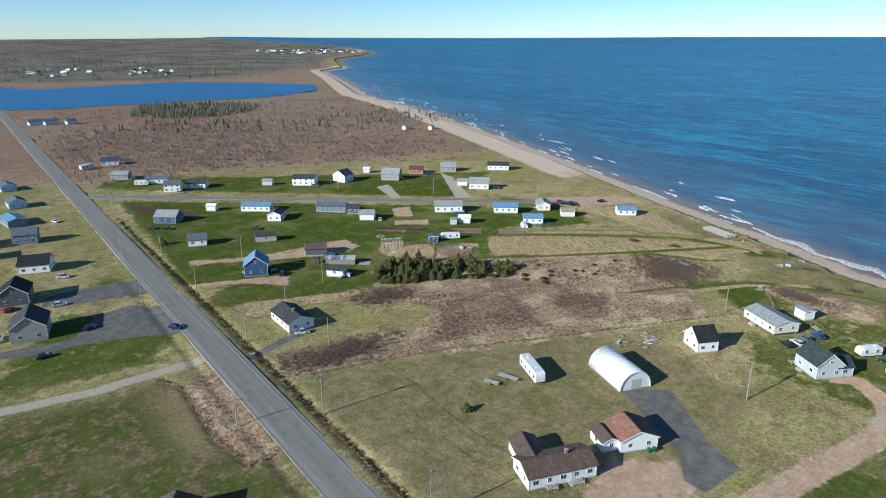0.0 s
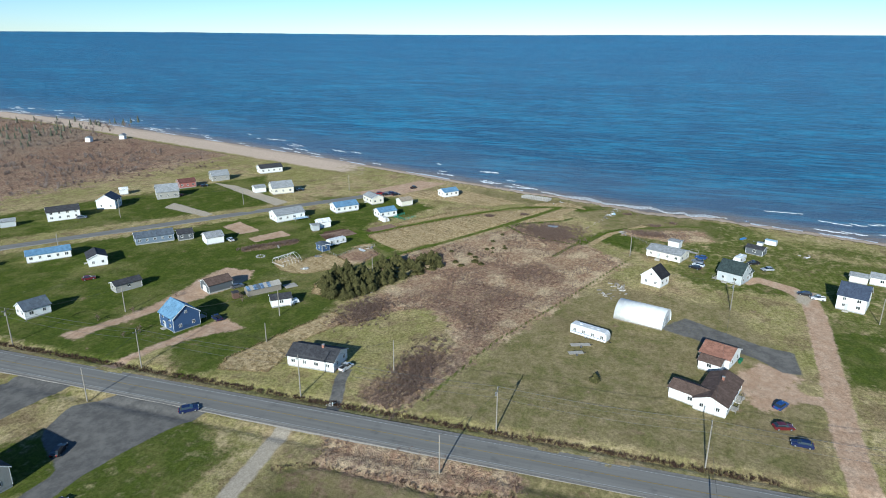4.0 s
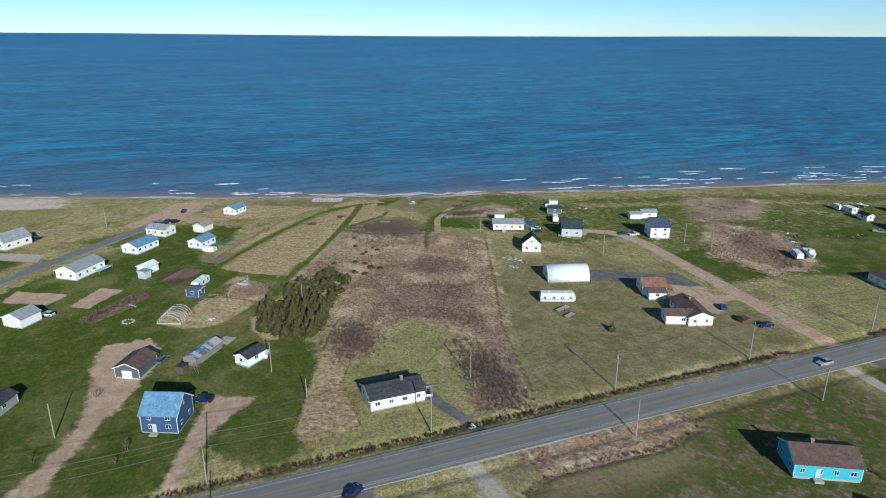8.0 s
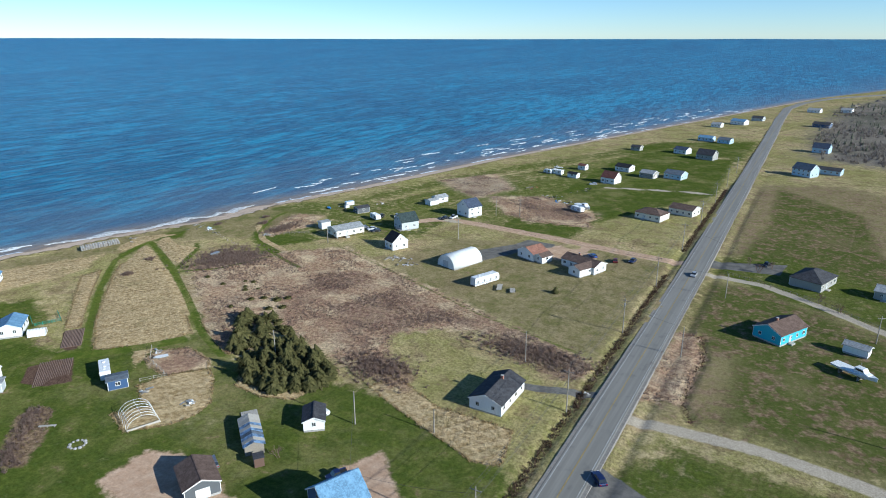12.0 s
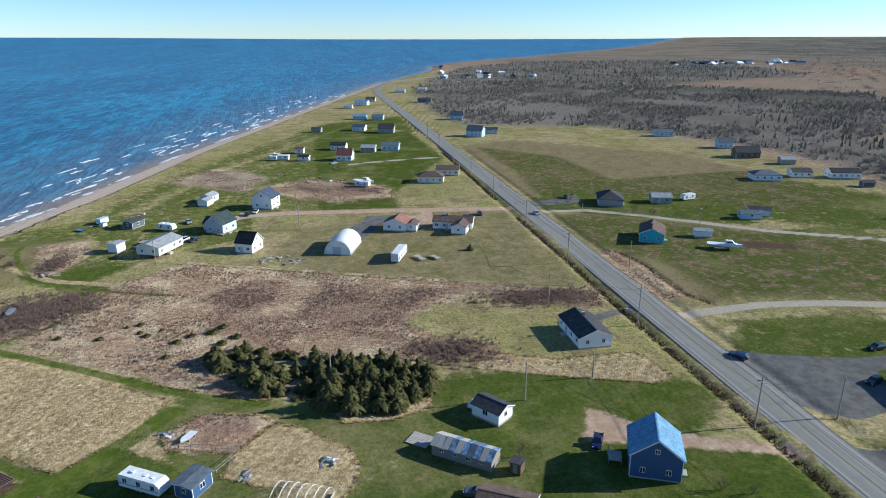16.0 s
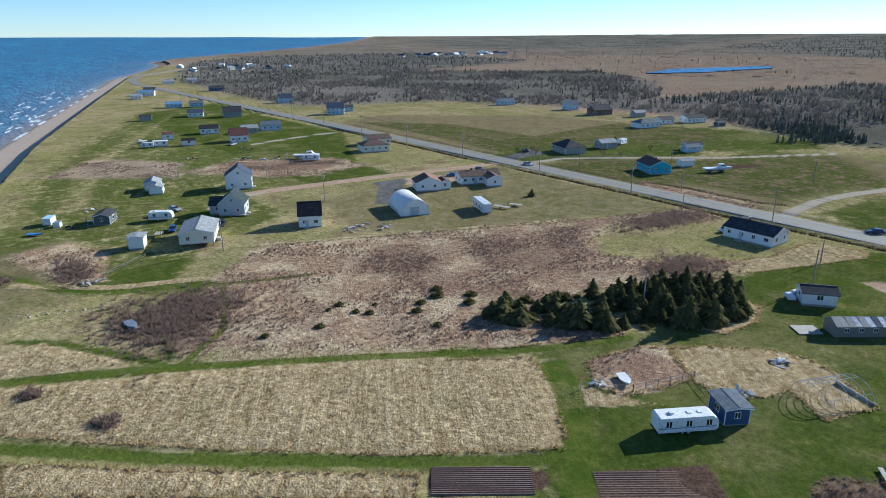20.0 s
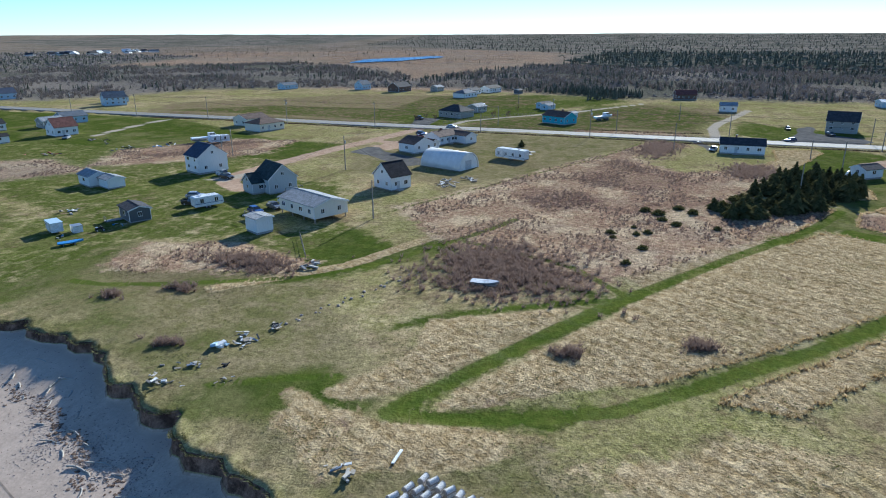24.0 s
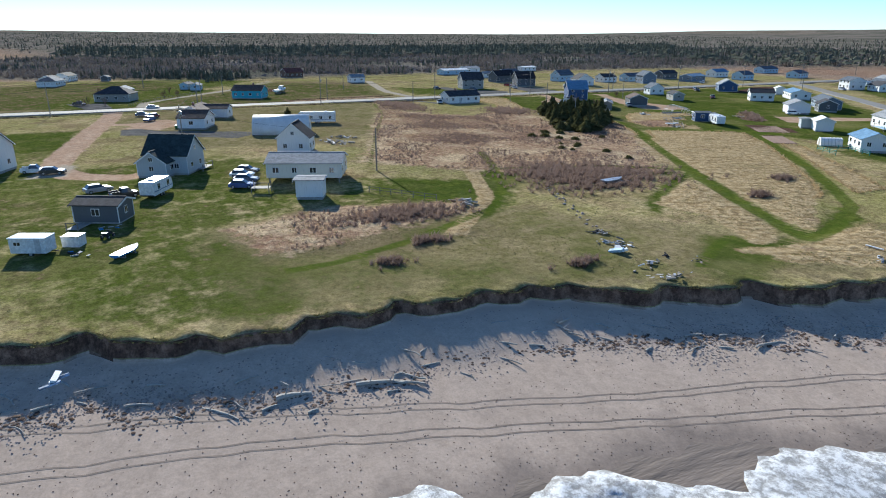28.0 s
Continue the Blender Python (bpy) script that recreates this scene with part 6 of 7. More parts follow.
for line in TRACKS:
    bm = bmesh.new()
    prev = None
    for y in np.arange(0, 140, 1.0):
        x = line(y)
        cur = [bm.verts.new((x + k, y, beach_z(x + k, y) + 0.012)) for k in (-0.09, 0.09)]
        if prev:
            bm.faces.new((prev[0], prev[1], cur[1], cur[0]))
        prev = cur
    tagged(part("tyre_track", bm, M_TRACK), "tyre track pressed into the sand", "track", kind="structure")


def driftwood(x, y, ln, rad, rot, tilt=0.0):
    t = thing("driftwood_log", x, y, rot, "bleached driftwood log lying on the beach", "log", "driftwood", beach_z(x, y) + rad * 0.6)
    bm = bmesh.new()
    r = random.Random(int(x * 10 + y))
    prev, nseg = None, 6
    for i in range(nseg + 1):
        f = i / nseg
        o = Vector((ln * (f - 0.5), 0.08 * ln * math.sin(f * 3 + r.random()), tilt * ln * f * 0.3))
        rr = rad * (1.1 - 0.5 * f) * r.uniform(0.9, 1.1)
        ring = [bm.verts.new(o + Vector((0, rr * math.cos(a), rr * math.sin(a)))) for a in (0, 1.05, 2.1, 3.14, 4.19, 5.24)]
        if prev:
            for j in range(6):
                bm.faces.new((prev[j], prev[(j + 1) % 6], ring[(j + 1) % 6], ring[j]))
        else:
            bm.faces.new(ring[::-1])
        prev = ring
    bm.faces.new(prev)
    part("trunk", bm, M_PLANK, t)
    if ln > 2.5:
        for s in (0.2, -0.25):
            bm = bmesh.new()
            tube(bm, (ln * s, 0, rad * 0.5), (ln * s + 0.3, 0.5, rad + 0.4), rad * 0.35, rad * 0.12, 5)
            part("stub", bm, M_PLANK, t)


for i in range(84):
    y = 30 + 125 * ((i * 0.618) % 1)
    driftwood(float(cliff_x(y)) + 4 + 6.0 * ((i * 0.37) % 1), y, 0.9 + 3.4 * ((i * 0.73) % 1) ** 2, 0.05 + 0.08 * ((i * 0.41) % 1), 72 + 38 * math.sin(i * 7.3), 0.02 * (i % 3))
for x, y, ln, rd, rt in ((268.2, 69, 4.6, 0.2, 75), (268.8, 70.5, 4.2, 0.18, 62), (267.8, 71.3, 3.8, 0.14, 48), (267.3, 61.5, 2.9, 0.24, 84), (266, 89, 3.0, 0.18, 20)):
    driftwood(x, y, ln, rd, rt)

# ---- vehicles ----
def paint(name, col):
    m, nt, b = nodes_of(name, 0.3, 0.2, 0.5)
    n = noise_node(nt, 2.0, 3, coords(nt))
    nt.links.new(mix(nt, ramp(nt, n, 0.4, 0.8), col, tuple(c * 0.8 for c in col)), b.inputs["Base Color"])
    b.inputs["Coat Weight"].default_value = 0.4
    return m


CARPAINT = dict(navy=paint("navy_car_paint", (0.015, 0.025, 0.09)), white=paint("white_car_paint", (0.7, 0.71, 0.72)), red=paint("red_car_paint", (0.3, 0.02, 0.02)), black=paint("black_car_paint", (0.02, 0.02, 0.024)),
                silver=paint("silver_car_paint", (0.38, 0.39, 0.41)), maroon=paint("maroon_car_paint", (0.14, 0.02, 0.025)), blue=paint("blue_car_paint", (0.02, 0.07, 0.25)), grey=paint("grey_car_paint", (0.14, 0.15, 0.17)))
M_LAMP = plain("lamp_lens", (0.7, 0.72, 0.72), 0.15)
M_TAIL = plain("tail_lens", (0.35, 0.02, 0.02), 0.2)
bm = bmesh.new()
tube(bm, (0, -0.11, 0), (0, 0.11, 0), 0.33, 0.33, 12)
TYRE = mesh_of("tyre", bm, M_DARK)
bm = bmesh.new()
tube(bm, (0, -0.125, 0), (0, 0.125, 0), 0.2, 0.2, 10)
RIM = mesh_of("rim", bm, M_METAL)


def profile(bm, pts, y0, y1, inset=0.0):
    """A side outline drawn out across the width, its upper part leaning in."""
    zs = [p[1] for p in pts]
    lo, hi = min(zs), max(zs)
    k = lambda z: inset * (z - lo) / (hi - lo)
    solid(bm, [(x, y0 + k(z), z) for x, z in pts], [(x, y1 - k(z), z) for x, z in pts])
    bmesh.ops.recalc_face_normals(bm, faces=bm.faces[:])


def car(x, y, rot, colour, kind="car"):
    t = thing("car" if kind == "car" else "pickup_truck", x, y, rot, f"{colour} {'parked car' if kind == 'car' else 'pickup truck parked'} with dark windows", "car" if kind == "car" else "truck", "parked cars", float(rolling(x, y)) + 0.03)
    t.scale = (1, 1, 1)
    p = CARPAINT[colour]
    bm = bmesh.new()
    profile(bm, [(-2.2, 0.35), (-2.25, 0.75), (-2.1, 0.95), (-0.9, 1.0), (1.0, 0.98), (2.0, 0.85), (2.25, 0.65), (2.25, 0.35), (1.9, 0.25), (-1.9, 0.25)], -0.9, 0.9, 0.05)
    part("body", bm, p, t)
    bm = bmesh.new()
    cab = [(-1.9, 0.95), (-1.5, 1.45), (0.3, 1.47), (1.05, 0.95)] if kind == "car" else [(-0.6, 0.97), (-0.5, 1.65), (0.6, 1.67), (1.2, 0.97)]
    profile(bm, cab, -0.83, 0.83, 0.17)
    part("window_glass", bm, M_GLASS, t)
    rx0, rx1 = (-1.45, 0.28) if kind == "car" else (-0.48, 0.58)
    part("roof", bars((rx0, rx1, -0.66, 0.66, cab[1][1], cab[1][1] + 0.05)), p, t)
    if kind != "car":
        part("truck_bed", bars((-2.15, -0.7, -0.75, 0.75, 1.0, 1.02)), M_DARK, t)
        for s in (-0.86, 0.78):
            part("bed_side", bars((-2.2, -0.65, s, s + 0.08, 0.98, 1.25)), p, t)
    for wx in (-1.4, 1.4):
        for wy in (-0.8, 0.8):
            w = shared("wheel", TYRE, t, pose(wx, wy, 0.33))
            shared("rim", RIM, w, Matrix())
    for s in (-0.65, 0.65):
        part("headlight", bars((2.2, 2.28, s - 0.18, s + 0.18, 0.62, 0.76)), M_LAMP, t)
        part("tail_light", bars((-2.28, -2.2, s - 0.15, s + 0.15, 0.65, 0.85)), M_TAIL, t)
    part("bumper", bars((2.22, 2.32, -0.8, 0.8, 0.3, 0.5)), M_DARK, t)
    return t


for x, y, rot, colour, kind in ((46, 191, -50, "navy", "car"), (75.8, 164.6, -15, "white", "truck"), (89.5, 57.5, -35, "blue", "car"), (80, 58.5, -75, "maroon", "car"), (198.5, 68.5, 66, "blue", "car"), (193.5, 70, 66, "grey", "car"),
                                (189, 70, 66, "white", "car"), (185.5, 71.5, 60, "black", "car"), (166.5, 33.5, 80, "white", "truck"), (169.5, 37, 80, "black", "car"), (197.5, 49.6, 110, "black", "truck"), (191.5, 45.5, 110, "silver", "car"),
                                (74, 55.8, 85, "navy", "car"), (20, 233.3, -3, "white", "car"), (11, 193.5, 4, "black", "car"), (24.5, 207, 20, "black", "car"), (259, 230, -40, "red", "car"), (257, 226, -40, "black", "car"), (261.5, 224, -40, "navy", "car"),
                                (259, 221, -40, "black", "truck"), (277, 217, -15, "black", "truck"), (107, 280, -40, "maroon", "car"), (68, 310, -35, "maroon", "car"), (74, 305, -35, "black", "car"), (34, 350, -65, "white", "car"), (117, 225.5, -29, "grey", "car"),
                                (92, 216, 60, "navy", "truck"), (162, 259, 60, "white", "car"), (50.5, 60, 88, "silver", "car"), (28, 35, 70, "black", "truck"), (100, 376, -25, "silver", "car"), (6, 238, 30, "red", "car"), (25, 262, -18, "white", "truck"), (130, -72, 30, "silver", "car"), (253, 276, -40, "black", "car"),
                                (170, 346, -40, "grey", "car"), (222, 332, -40, "maroon", "car"), (245, 333, -40, "black", "car")):
    car(x, y, rot, colour, kind)

M_RV = plain("camper_white", (0.76, 0.77, 0.76), 0.35)
M_STRIPE = plain("camper_stripe", (0.2, 0.25, 0.35), 0.4)


def camper(x, y, rot, L, W=2.5, H=2.9, label="white camper trailer with dark windows", group="campers", colour=None):
    t = thing("camper_trailer", x, y, rot, label, "camper", group, float(rolling(x, y)))
    l, w = L / 2, W / 2
    bm = bmesh.new()
    profile(bm, [(-l, 0.55), (-l, H - 0.25), (-l + 0.25, H), (l - 0.9, H), (l - 0.2, H - 0.5), (l, H - 1.3), (l, 0.9), (l - 0.4, 0.55)], -w, w)
    part("body", bm, colour or M_RV, t)
    for s in (-1, 1):
        part("stripe", bars((-l + 0.1, l - 0.3, min(s * w, s * (w + 0.02)), max(s * w, s * (w + 0.02)), 1.15, 1.3)), M_STRIPE, t)
        n = max(2, int(L / 2.6))
        for i in range(n):
            px = -l + L * (i + 0.5) / n
            window(t, pose(px, s * w, 1.85, 0, 0, 0 if s > 0 else 180), 0.9, 1.1)
        for wx in (-0.75, 0.1):
            wh = shared("wheel", TYRE, t, pose(wx, s * (w - 0.2), 0.33))
            shared("rim", RIM, wh, Matrix())
    part("door", bars((l * 0.35, l * 0.35 + 0.7, w, w + 0.03, 0.65, 2.5)), M_DOOR, t)
    for i, px in enumerate((-l * 0.5, l * 0.1, l * 0.45)):
        part("roof_vent" if i else "air_conditioner", bars((px - 0.3, px + 0.3, -0.3, 0.3, H, H + (0.25 if i == 0 else 0.1))), M_TRIM, t)
    bm = bmesh.new()
    tube(bm, (l, 0.3, 0.55), (l + 1.1, 0, 0.5), 0.05, 0.05, 5)
    tube(bm, (l, -0.3, 0.55), (l + 1.1, 0, 0.5), 0.05, 0.05, 5)
    part("hitch", bm, M_DARK, t)
    part("bumper", bars((-l - 0.12, -l, -w + 0.1, w - 0.1, 0.5, 0.68)), M_DARK, t)
    return t


camper(114.2, 104.4, -112, 11.5, 2.6, 3.5, "long white fifth-wheel camper with grey stripes on the field")
camper(170.5, 213.6, 149, 8.6, 2.5, 2.8, "old white camper trailer with a blue stripe beside a shed")
camper(197.8, 54.6, 152, 6.8, 2.5, 2.8, "white camper trailer parked near the shore")
camper(-25.5, 49.0, 15, 7.0, 2.5, 2.9, "white camper trailer beside a grey bungalow")
camper(88, 412, -29, 8.0, 2.5, 3.0, "white camper trailer behind the northern houses")
camper(70, 486, 30, 9.0, 2.5, 3.2, "white motorhome at the northern edge")
camper(118, -8, -30, 7.5, 2.5, 2.8, "white camper trailer beside a boat in the yard")
camper(166, -92, -20, 6.0, 2.4, 2.7, "white camper trailer on the shore lots")


def boat(x, y, rot, L, W, cabin=1, label="white fishing boat hauled out on grass", hull=None, z=0.7):
    t = thing("boat", x, y, rot, label, "boat", "boats")
    bm = bmesh.new()
    prev = None
    n = 9
    for i in range(n):
        f = i / (n - 1)
        px = L * (f - 0.5)
        hw = W / 2 * (1 - max(0, (f - 0.55) / 0.45) ** 2 * 0.97) * (0.88 + 0.12 * min(1, f * 4))
        sheer = L * 0.09 + L * 0.055 * max(0, f - 0.4) ** 1.5 * 2
        ring = [bm.verts.new((px, s * hw * k, z + h)) for s, k, h in ((-1, 1, sheer), (-1, 0.82, sheer * 0.4), (0, 0, 0.0 if f < 0.8 else (f - 0.8) * L * 0.25), (1, 0.82, sheer * 0.4), (1, 1, sheer))]
        if prev:
            for j in range(4):
                bm.faces.new((prev[j], prev[j + 1], ring[j + 1], ring[j]))
            bm.faces.new((prev[4], prev[0], ring[0], ring[4]))
        else:
            bm.faces.new(ring)
        prev = ring
    bm.faces.new(prev[::-1])
    bmesh.ops.recalc_face_normals(bm, faces=bm.faces[:])
    part("hull", bm, hull or M_RV, t)
    dz = z + L * 0.09
    if cabin:
        bm = bmesh.new()
        profile(bm, [(L * 0.02, dz), (L * 0.02, dz + L * 0.13), (L * 0.2, dz + L * 0.135), (L * 0.26, dz + L * 0.06), (L * 0.34, dz + L * 0.04), (L * 0.34, dz)], -W * 0.3, W * 0.3, W * 0.04)
        part("cabin", bm, M_RV, t)
        part("windscreen", bars((L * 0.05, L * 0.215, -W * 0.285, W * 0.285, dz + L * 0.075, dz + L * 0.115)), M_GLASS, t)
        bm = bmesh.new()
        tube(bm, (L * 0.1, 0, dz + L * 0.13), (L * 0.1, 0, dz + L * 0.24), 0.04, 0.03, 5)
        part("mast", bm, M_METAL, t)
        part("keel", bars((-L * 0.45, L * 0.25, -0.06, 0.06, z - 0.25, z + 0.06)), M_STRIPE, t)
    for px in (-L * 0.28, L * 0.15):
        part("cradle", bars((px - 0.12, px + 0.12, -W * 0.42, W * 0.42, -0.1, z - 0.02)), M_WOOD, t)
        for s in (-1, 1):
            part("prop_post", bars((px - 0.07, px + 0.07, s * W * 0.42 - 0.07, s * W * 0.42 + 0.07, -0.1, z + L * 0.05)), M_WOOD, t)
    return t


boat(1, 117.2, 146, 11.5, 3.6, 1, "white lobster boat hauled out on a green lawn")
boat(117, -14, 141, 12.0, 3.8, 1, "white lobster boat on a cradle in a yard")
boat(230.3, 49.6, 142, 4.4, 1.7, 0, "small blue and white rowing boat on grass", M_BLUE, 0.25)
boat(166.1, 200.1, 60, 3.8, 1.7, 0, "small white dinghy by the garden", None, 0.35)
boat(223.3, 130.5, 95, 4.6, 1.8, 0, "grey skiff on a flat trailer in the dead grass", M_METAL, 0.45)
boat(165, -108, 20, 6.0, 2.2, 1, "white runabout on the shore lots")

t = thing("box_trailer", 225.3, 39.3, 65, "white box trailer with a pale blue roof on grass", "trailer", "campers")
part("body", bars((-2.2, 2.2, -1.1, 1.1, 0.5, 2.35)), M_RV, t)
part("roof", bars((-2.28, 2.28, -1.18, 1.18, 2.35, 2.45)), MATS["wall_blue_pale"], t)
window(t, pose(-1.2, -1.1, 1.7, 0, 0, 180), 0.9, 0.6)
part("door", bars((0.9, 1.6, -1.14, -1.08, 0.6, 2.3)), M_DOOR, t)
for s_ in (-0.95, 0.95):
    wh = shared("wheel", TYRE, t, pose(0.2, s_, 0.33))
    shared("rim", RIM, wh, Matrix())
part("hitch", bars((2.2, 3.1, -0.06, 0.06, 0.5, 0.6)), M_DARK, t)
t = thing("white_tank_box", 223.8, 43.6, 65, "small off-white box with a grey lid on grass", "box")
part("body", bars((-1.1, 1.1, -0.9, 0.9, 0.1, 1.5)), M_RV, t)
part("lid", bars((-1.15, 1.15, -0.95, 0.95, 1.5, 1.6)), M_METAL, t)
t = thing("quad_bike", 221.6, 47.4, 150, "dark quad bike parked on grass", "quad bike", "", 0.02)
bm = bmesh.new()
profile(bm, [(-0.8, 0.5), (-0.75, 0.85), (-0.1, 0.8), (0.25, 1.0), (0.6, 0.85), (0.8, 0.5)], -0.25, 0.25, 0.08)
part("body", bm, M_DARK, t)
for wx in (-0.6, 0.6):
    for s_ in (-0.45, 0.45):
        wh = shared("wheel", TYRE, t, pose(wx, s_, 0.3) @ Matrix.Scale(0.85, 4))
        shared("rim", RIM, wh, Matrix())
part("rack", bars((-0.85, -0.35, -0.35, 0.35, 0.9, 0.94)), M_METAL, t)
bm = bmesh.new()
tube(bm, (0.3, -0.4, 1.12), (0.3, 0.4, 1.12), 0.025, 0.025, 5)
part("handlebar", bm, M_METAL, t)

# ---- fabric shelter ----
M_FABRIC = plain("white_fabric", (0.8, 0.8, 0.77), 0.55, var=0.05, dirt=0.12, grain=0.8)


def shelter(x, y, rot, L, W, H):
    t = thing("fabric_shelter", x, y, rot, "large white arched fabric shelter on a gravel pad", "shelter")
    arc = []
    for i in range(13):
        a = math.pi * i / 12
        arc.append((W / 2 * math.cos(a) * (1 - 0.04 * math.sin(a)), H * math.sin(a) ** 0.85))
    l = L / 2
    bm = bmesh.new()
    k = 0.94
    outer = arc
    inner = [(a * k, c * k) for a, c in arc]
    prof = outer + inner[::-1]
    vs = [[bm.verts.new((s * l, a, max(c, -0.2))) for a, c in prof] for s in (1, -1)]
    for i in range(len(prof)):
        j = (i + 1) % len(prof)
        f = bm.faces.new((vs[0][j], vs[0][i], vs[1][i], vs[1][j]))
        f.smooth = i < 12
    for side, flip in ((vs[0], 0), (vs[1], 1)):
        for i in range(12):
            q = (side[i], side[i + 1], side[24 - i], side[25 - i])
            bm.faces.new(q[::-1] if flip else q)
    bmesh.ops.recalc_face_normals(bm, faces=bm.faces[:])
    part("cover", bm, M_FABRIC, t)
    for s in (-1, 1):
        bm = bmesh.new()
        pts = [(a * 0.93, c * 0.93) for a, c in arc]
        solid(bm, [(s * (l - 0.25) + 0.04, a, max(c, 0)) for a, c in pts], [(s * (l - 0.25) - 0.04, a, max(c, 0)) for a, c in pts])
        part("end_wall", bm, M_FABRIC, t)
        part("end_door", bars((s * (l - 0.25) - 0.07, s * (l - 0.25) + 0.07, -1.7, 1.2, 0.0, 2.7)), M_DOOR, t)
    for i in range(9):
        px = -l + 0.3 + (L - 0.6) * i / 8
        bm = bmesh.new()
        for (a, c), (d, e) in zip(arc, arc[1:]):
            tube(bm, (px, a * 1.003, c * 1.003), (px, d * 1.003, e * 1.003), 0.035, 0.035, 4)
        part("rib", bm, M_FABRIC, t)
    part("base_rail", bars((-l, l, W / 2 - 0.1, W / 2 + 0.1, -0.1, 0.15)), M_WOOD, t)
    part("base_rail", bars((-l, l, -W / 2 - 0.1, -W / 2 + 0.1, -0.1, 0.15)), M_WOOD, t)


shelter(132.2, 89.9, 72, 15.2, 9.4, 5.0)

# ---- greenhouse hoops ----
t = thing("hoop_frame", 145.2, 222.2, -23, "bare metal hoop frame of an uncovered greenhouse", "greenhouse")
for i in range(7):
    bm = bmesh.new()
    arc = [(-4.2 + 1.4 * i, 3.6 * math.cos(math.pi * k / 10), 3.0 * math.sin(math.pi * k / 10)) for k in range(11)]
    last = None
    for k, o in enumerate(arc):
        a = math.pi * k / 10
        nrm = Vector((0, math.cos(a), math.sin(a)))
        ring = [bm.verts.new(Vector(o) + (nrm * math.cos(g) + Vector((1, 0, 0)) * math.sin(g)) * 0.05) for g in (0, 1.57, 3.14, 4.71)]
        if last:
            for g in range(4):
                bm.faces.new((last[g], last[(g + 1) % 4], ring[(g + 1) % 4], ring[g]))
        last = ring
    part("hoop", bm, M_TRIM, t)
for k in (2, 5, 8):
    bm = bmesh.new()
    yz = (3.6 * math.cos(math.pi * k / 10), 3.0 * math.sin(math.pi * k / 10))
    tube(bm, (-4.2, *yz), (4.2, *yz), 0.035, 0.035, 4)
    part("purlin", bm, M_TRIM, t)
part("end_board", bars((-4.25, -4.15, -3.6, 3.6, -0.1, 0.5)), M_PLANK, t)

# ---- small covered tunnel by the garden plots ----
t = thing("poly_tunnel", 211.0, 208.4, 52, "small white ribbed polytunnel beside the garden", "greenhouse")
arc = [(1.6 * math.cos(math.pi * k / 8), 1.9 * math.sin(math.pi * k / 8) ** 0.8) for k in range(9)]
bm = bmesh.new()
solid(bm, [(2.4, a, c) for a, c in arc], [(-2.4, a, c) for a, c in arc])
bmesh.ops.recalc_face_normals(bm, faces=bm.faces[:])
part("cover", bm, M_FABRIC, t)
for k in range(7):
    bm = bmesh.new()
    for (a, c), (d, e) in zip(arc, arc[1:]):
        tube(bm, (-2.4 + 0.8 * k, a * 1.01, c * 1.01), (-2.4 + 0.8 * k, d * 1.01, e * 1.01), 0.05, 0.05, 4)
    part("rib", bm, M_METAL, t)
part("door", bars((-2.46, -2.38, -0.45, 0.45, 0.0, 1.6)), M_PLANK, t)

M_BIN = plain("green_bin", (0.02, 0.13, 0.06), 0.5)
for px, py in ((110.2, 64.2), (111.4, 63.7)):
    t = thing("wheelie_bin", px, py, -23, "green plastic bin beside the white garage", "bin", "bins")
    bm = bmesh.new()
    solid(bm, [(-0.32, -0.36, 1.0), (0.32, -0.36, 1.0), (0.32, 0.36, 1.0), (-0.32, 0.36, 1.0)], [(-0.25, -0.28, 0.05), (0.25, -0.28, 0.05), (0.25, 0.28, 0.05), (-0.25, 0.28, 0.05)])
    bmesh.ops.recalc_face_normals(bm, faces=bm.faces[:])
    part("body", bm, M_BIN, t)
    part("lid", bars((-0.34, 0.34, -0.4, 0.38, 1.0, 1.07)), M_BIN, t)

# ---- old shed with torn roof ----
M_TARP = plain("torn_blue_tarp", (0.16, 0.24, 0.36), 0.5, var=0.9, grain=1.2, dirt=0.7)
t = thing("old_shed", 116.6, 215.0, -38, "long weathered grey shed with torn blue roof sheets", "shed")
part("wall", bars((-5.8, 5.8, -2.0, 2.0, -0.2, 2.0)), M_WOOD, t)
for i in range(10):
    bm = bmesh.new()
    x0 = -6.0 + 1.2 * i
    for s in (-1, 1):
        roof_slab(bm, (x0 + 0.03, s * 2.35, 1.95), (x0 + 1.17, s * 2.35, 1.95), (x0 + 1.17, 0, 2.95 + 0.05 * (i % 2)), (x0 + 0.03, 0, 2.95 + 0.05 * (i % 2)), 0.06)
    part("roof_sheet", bm, (M_TARP, M_PLANK, M_TARP, MATS["roof_slate"])[i % 4 if i < 7 else 1], t)
for s in (-1, 1):
    bm = bmesh.new()
    solid(bm, [(s * 5.8 + 0.06, -2, 2), (s * 5.8 + 0.06, 2, 2), (s * 5.8 + 0.06, 0, 2.95)], [(s * 5.8 - 0.06, -2, 2), (s * 5.8 - 0.06, 2, 2), (s * 5.8 - 0.06, 0, 2.95)])
    part("gable", bm, M_WOOD, t)
for i in range(4):
    window(t, pose(-4 + 2.6 * i, 2.0, 1.2, 0, 0, 0), 0.9, 0.8)
t = thing("outhouse", 108.8, 220.6, -38, "small dark brown plank outhouse", "shed")
part("wall", bars((-1.0, 1.0, -1.0, 1.0, -0.1, 2.0)), MATS["wall_brown_wall"], t)
part("roof", bars((-1.15, 1.15, -1.15, 1.15, 2.0, 2.12)), MATS["roof_charcoal"], t)
part("door", bars((-0.4, 0.4, 1.0, 1.05, 0.05, 1.85)), M_WOOD, t)
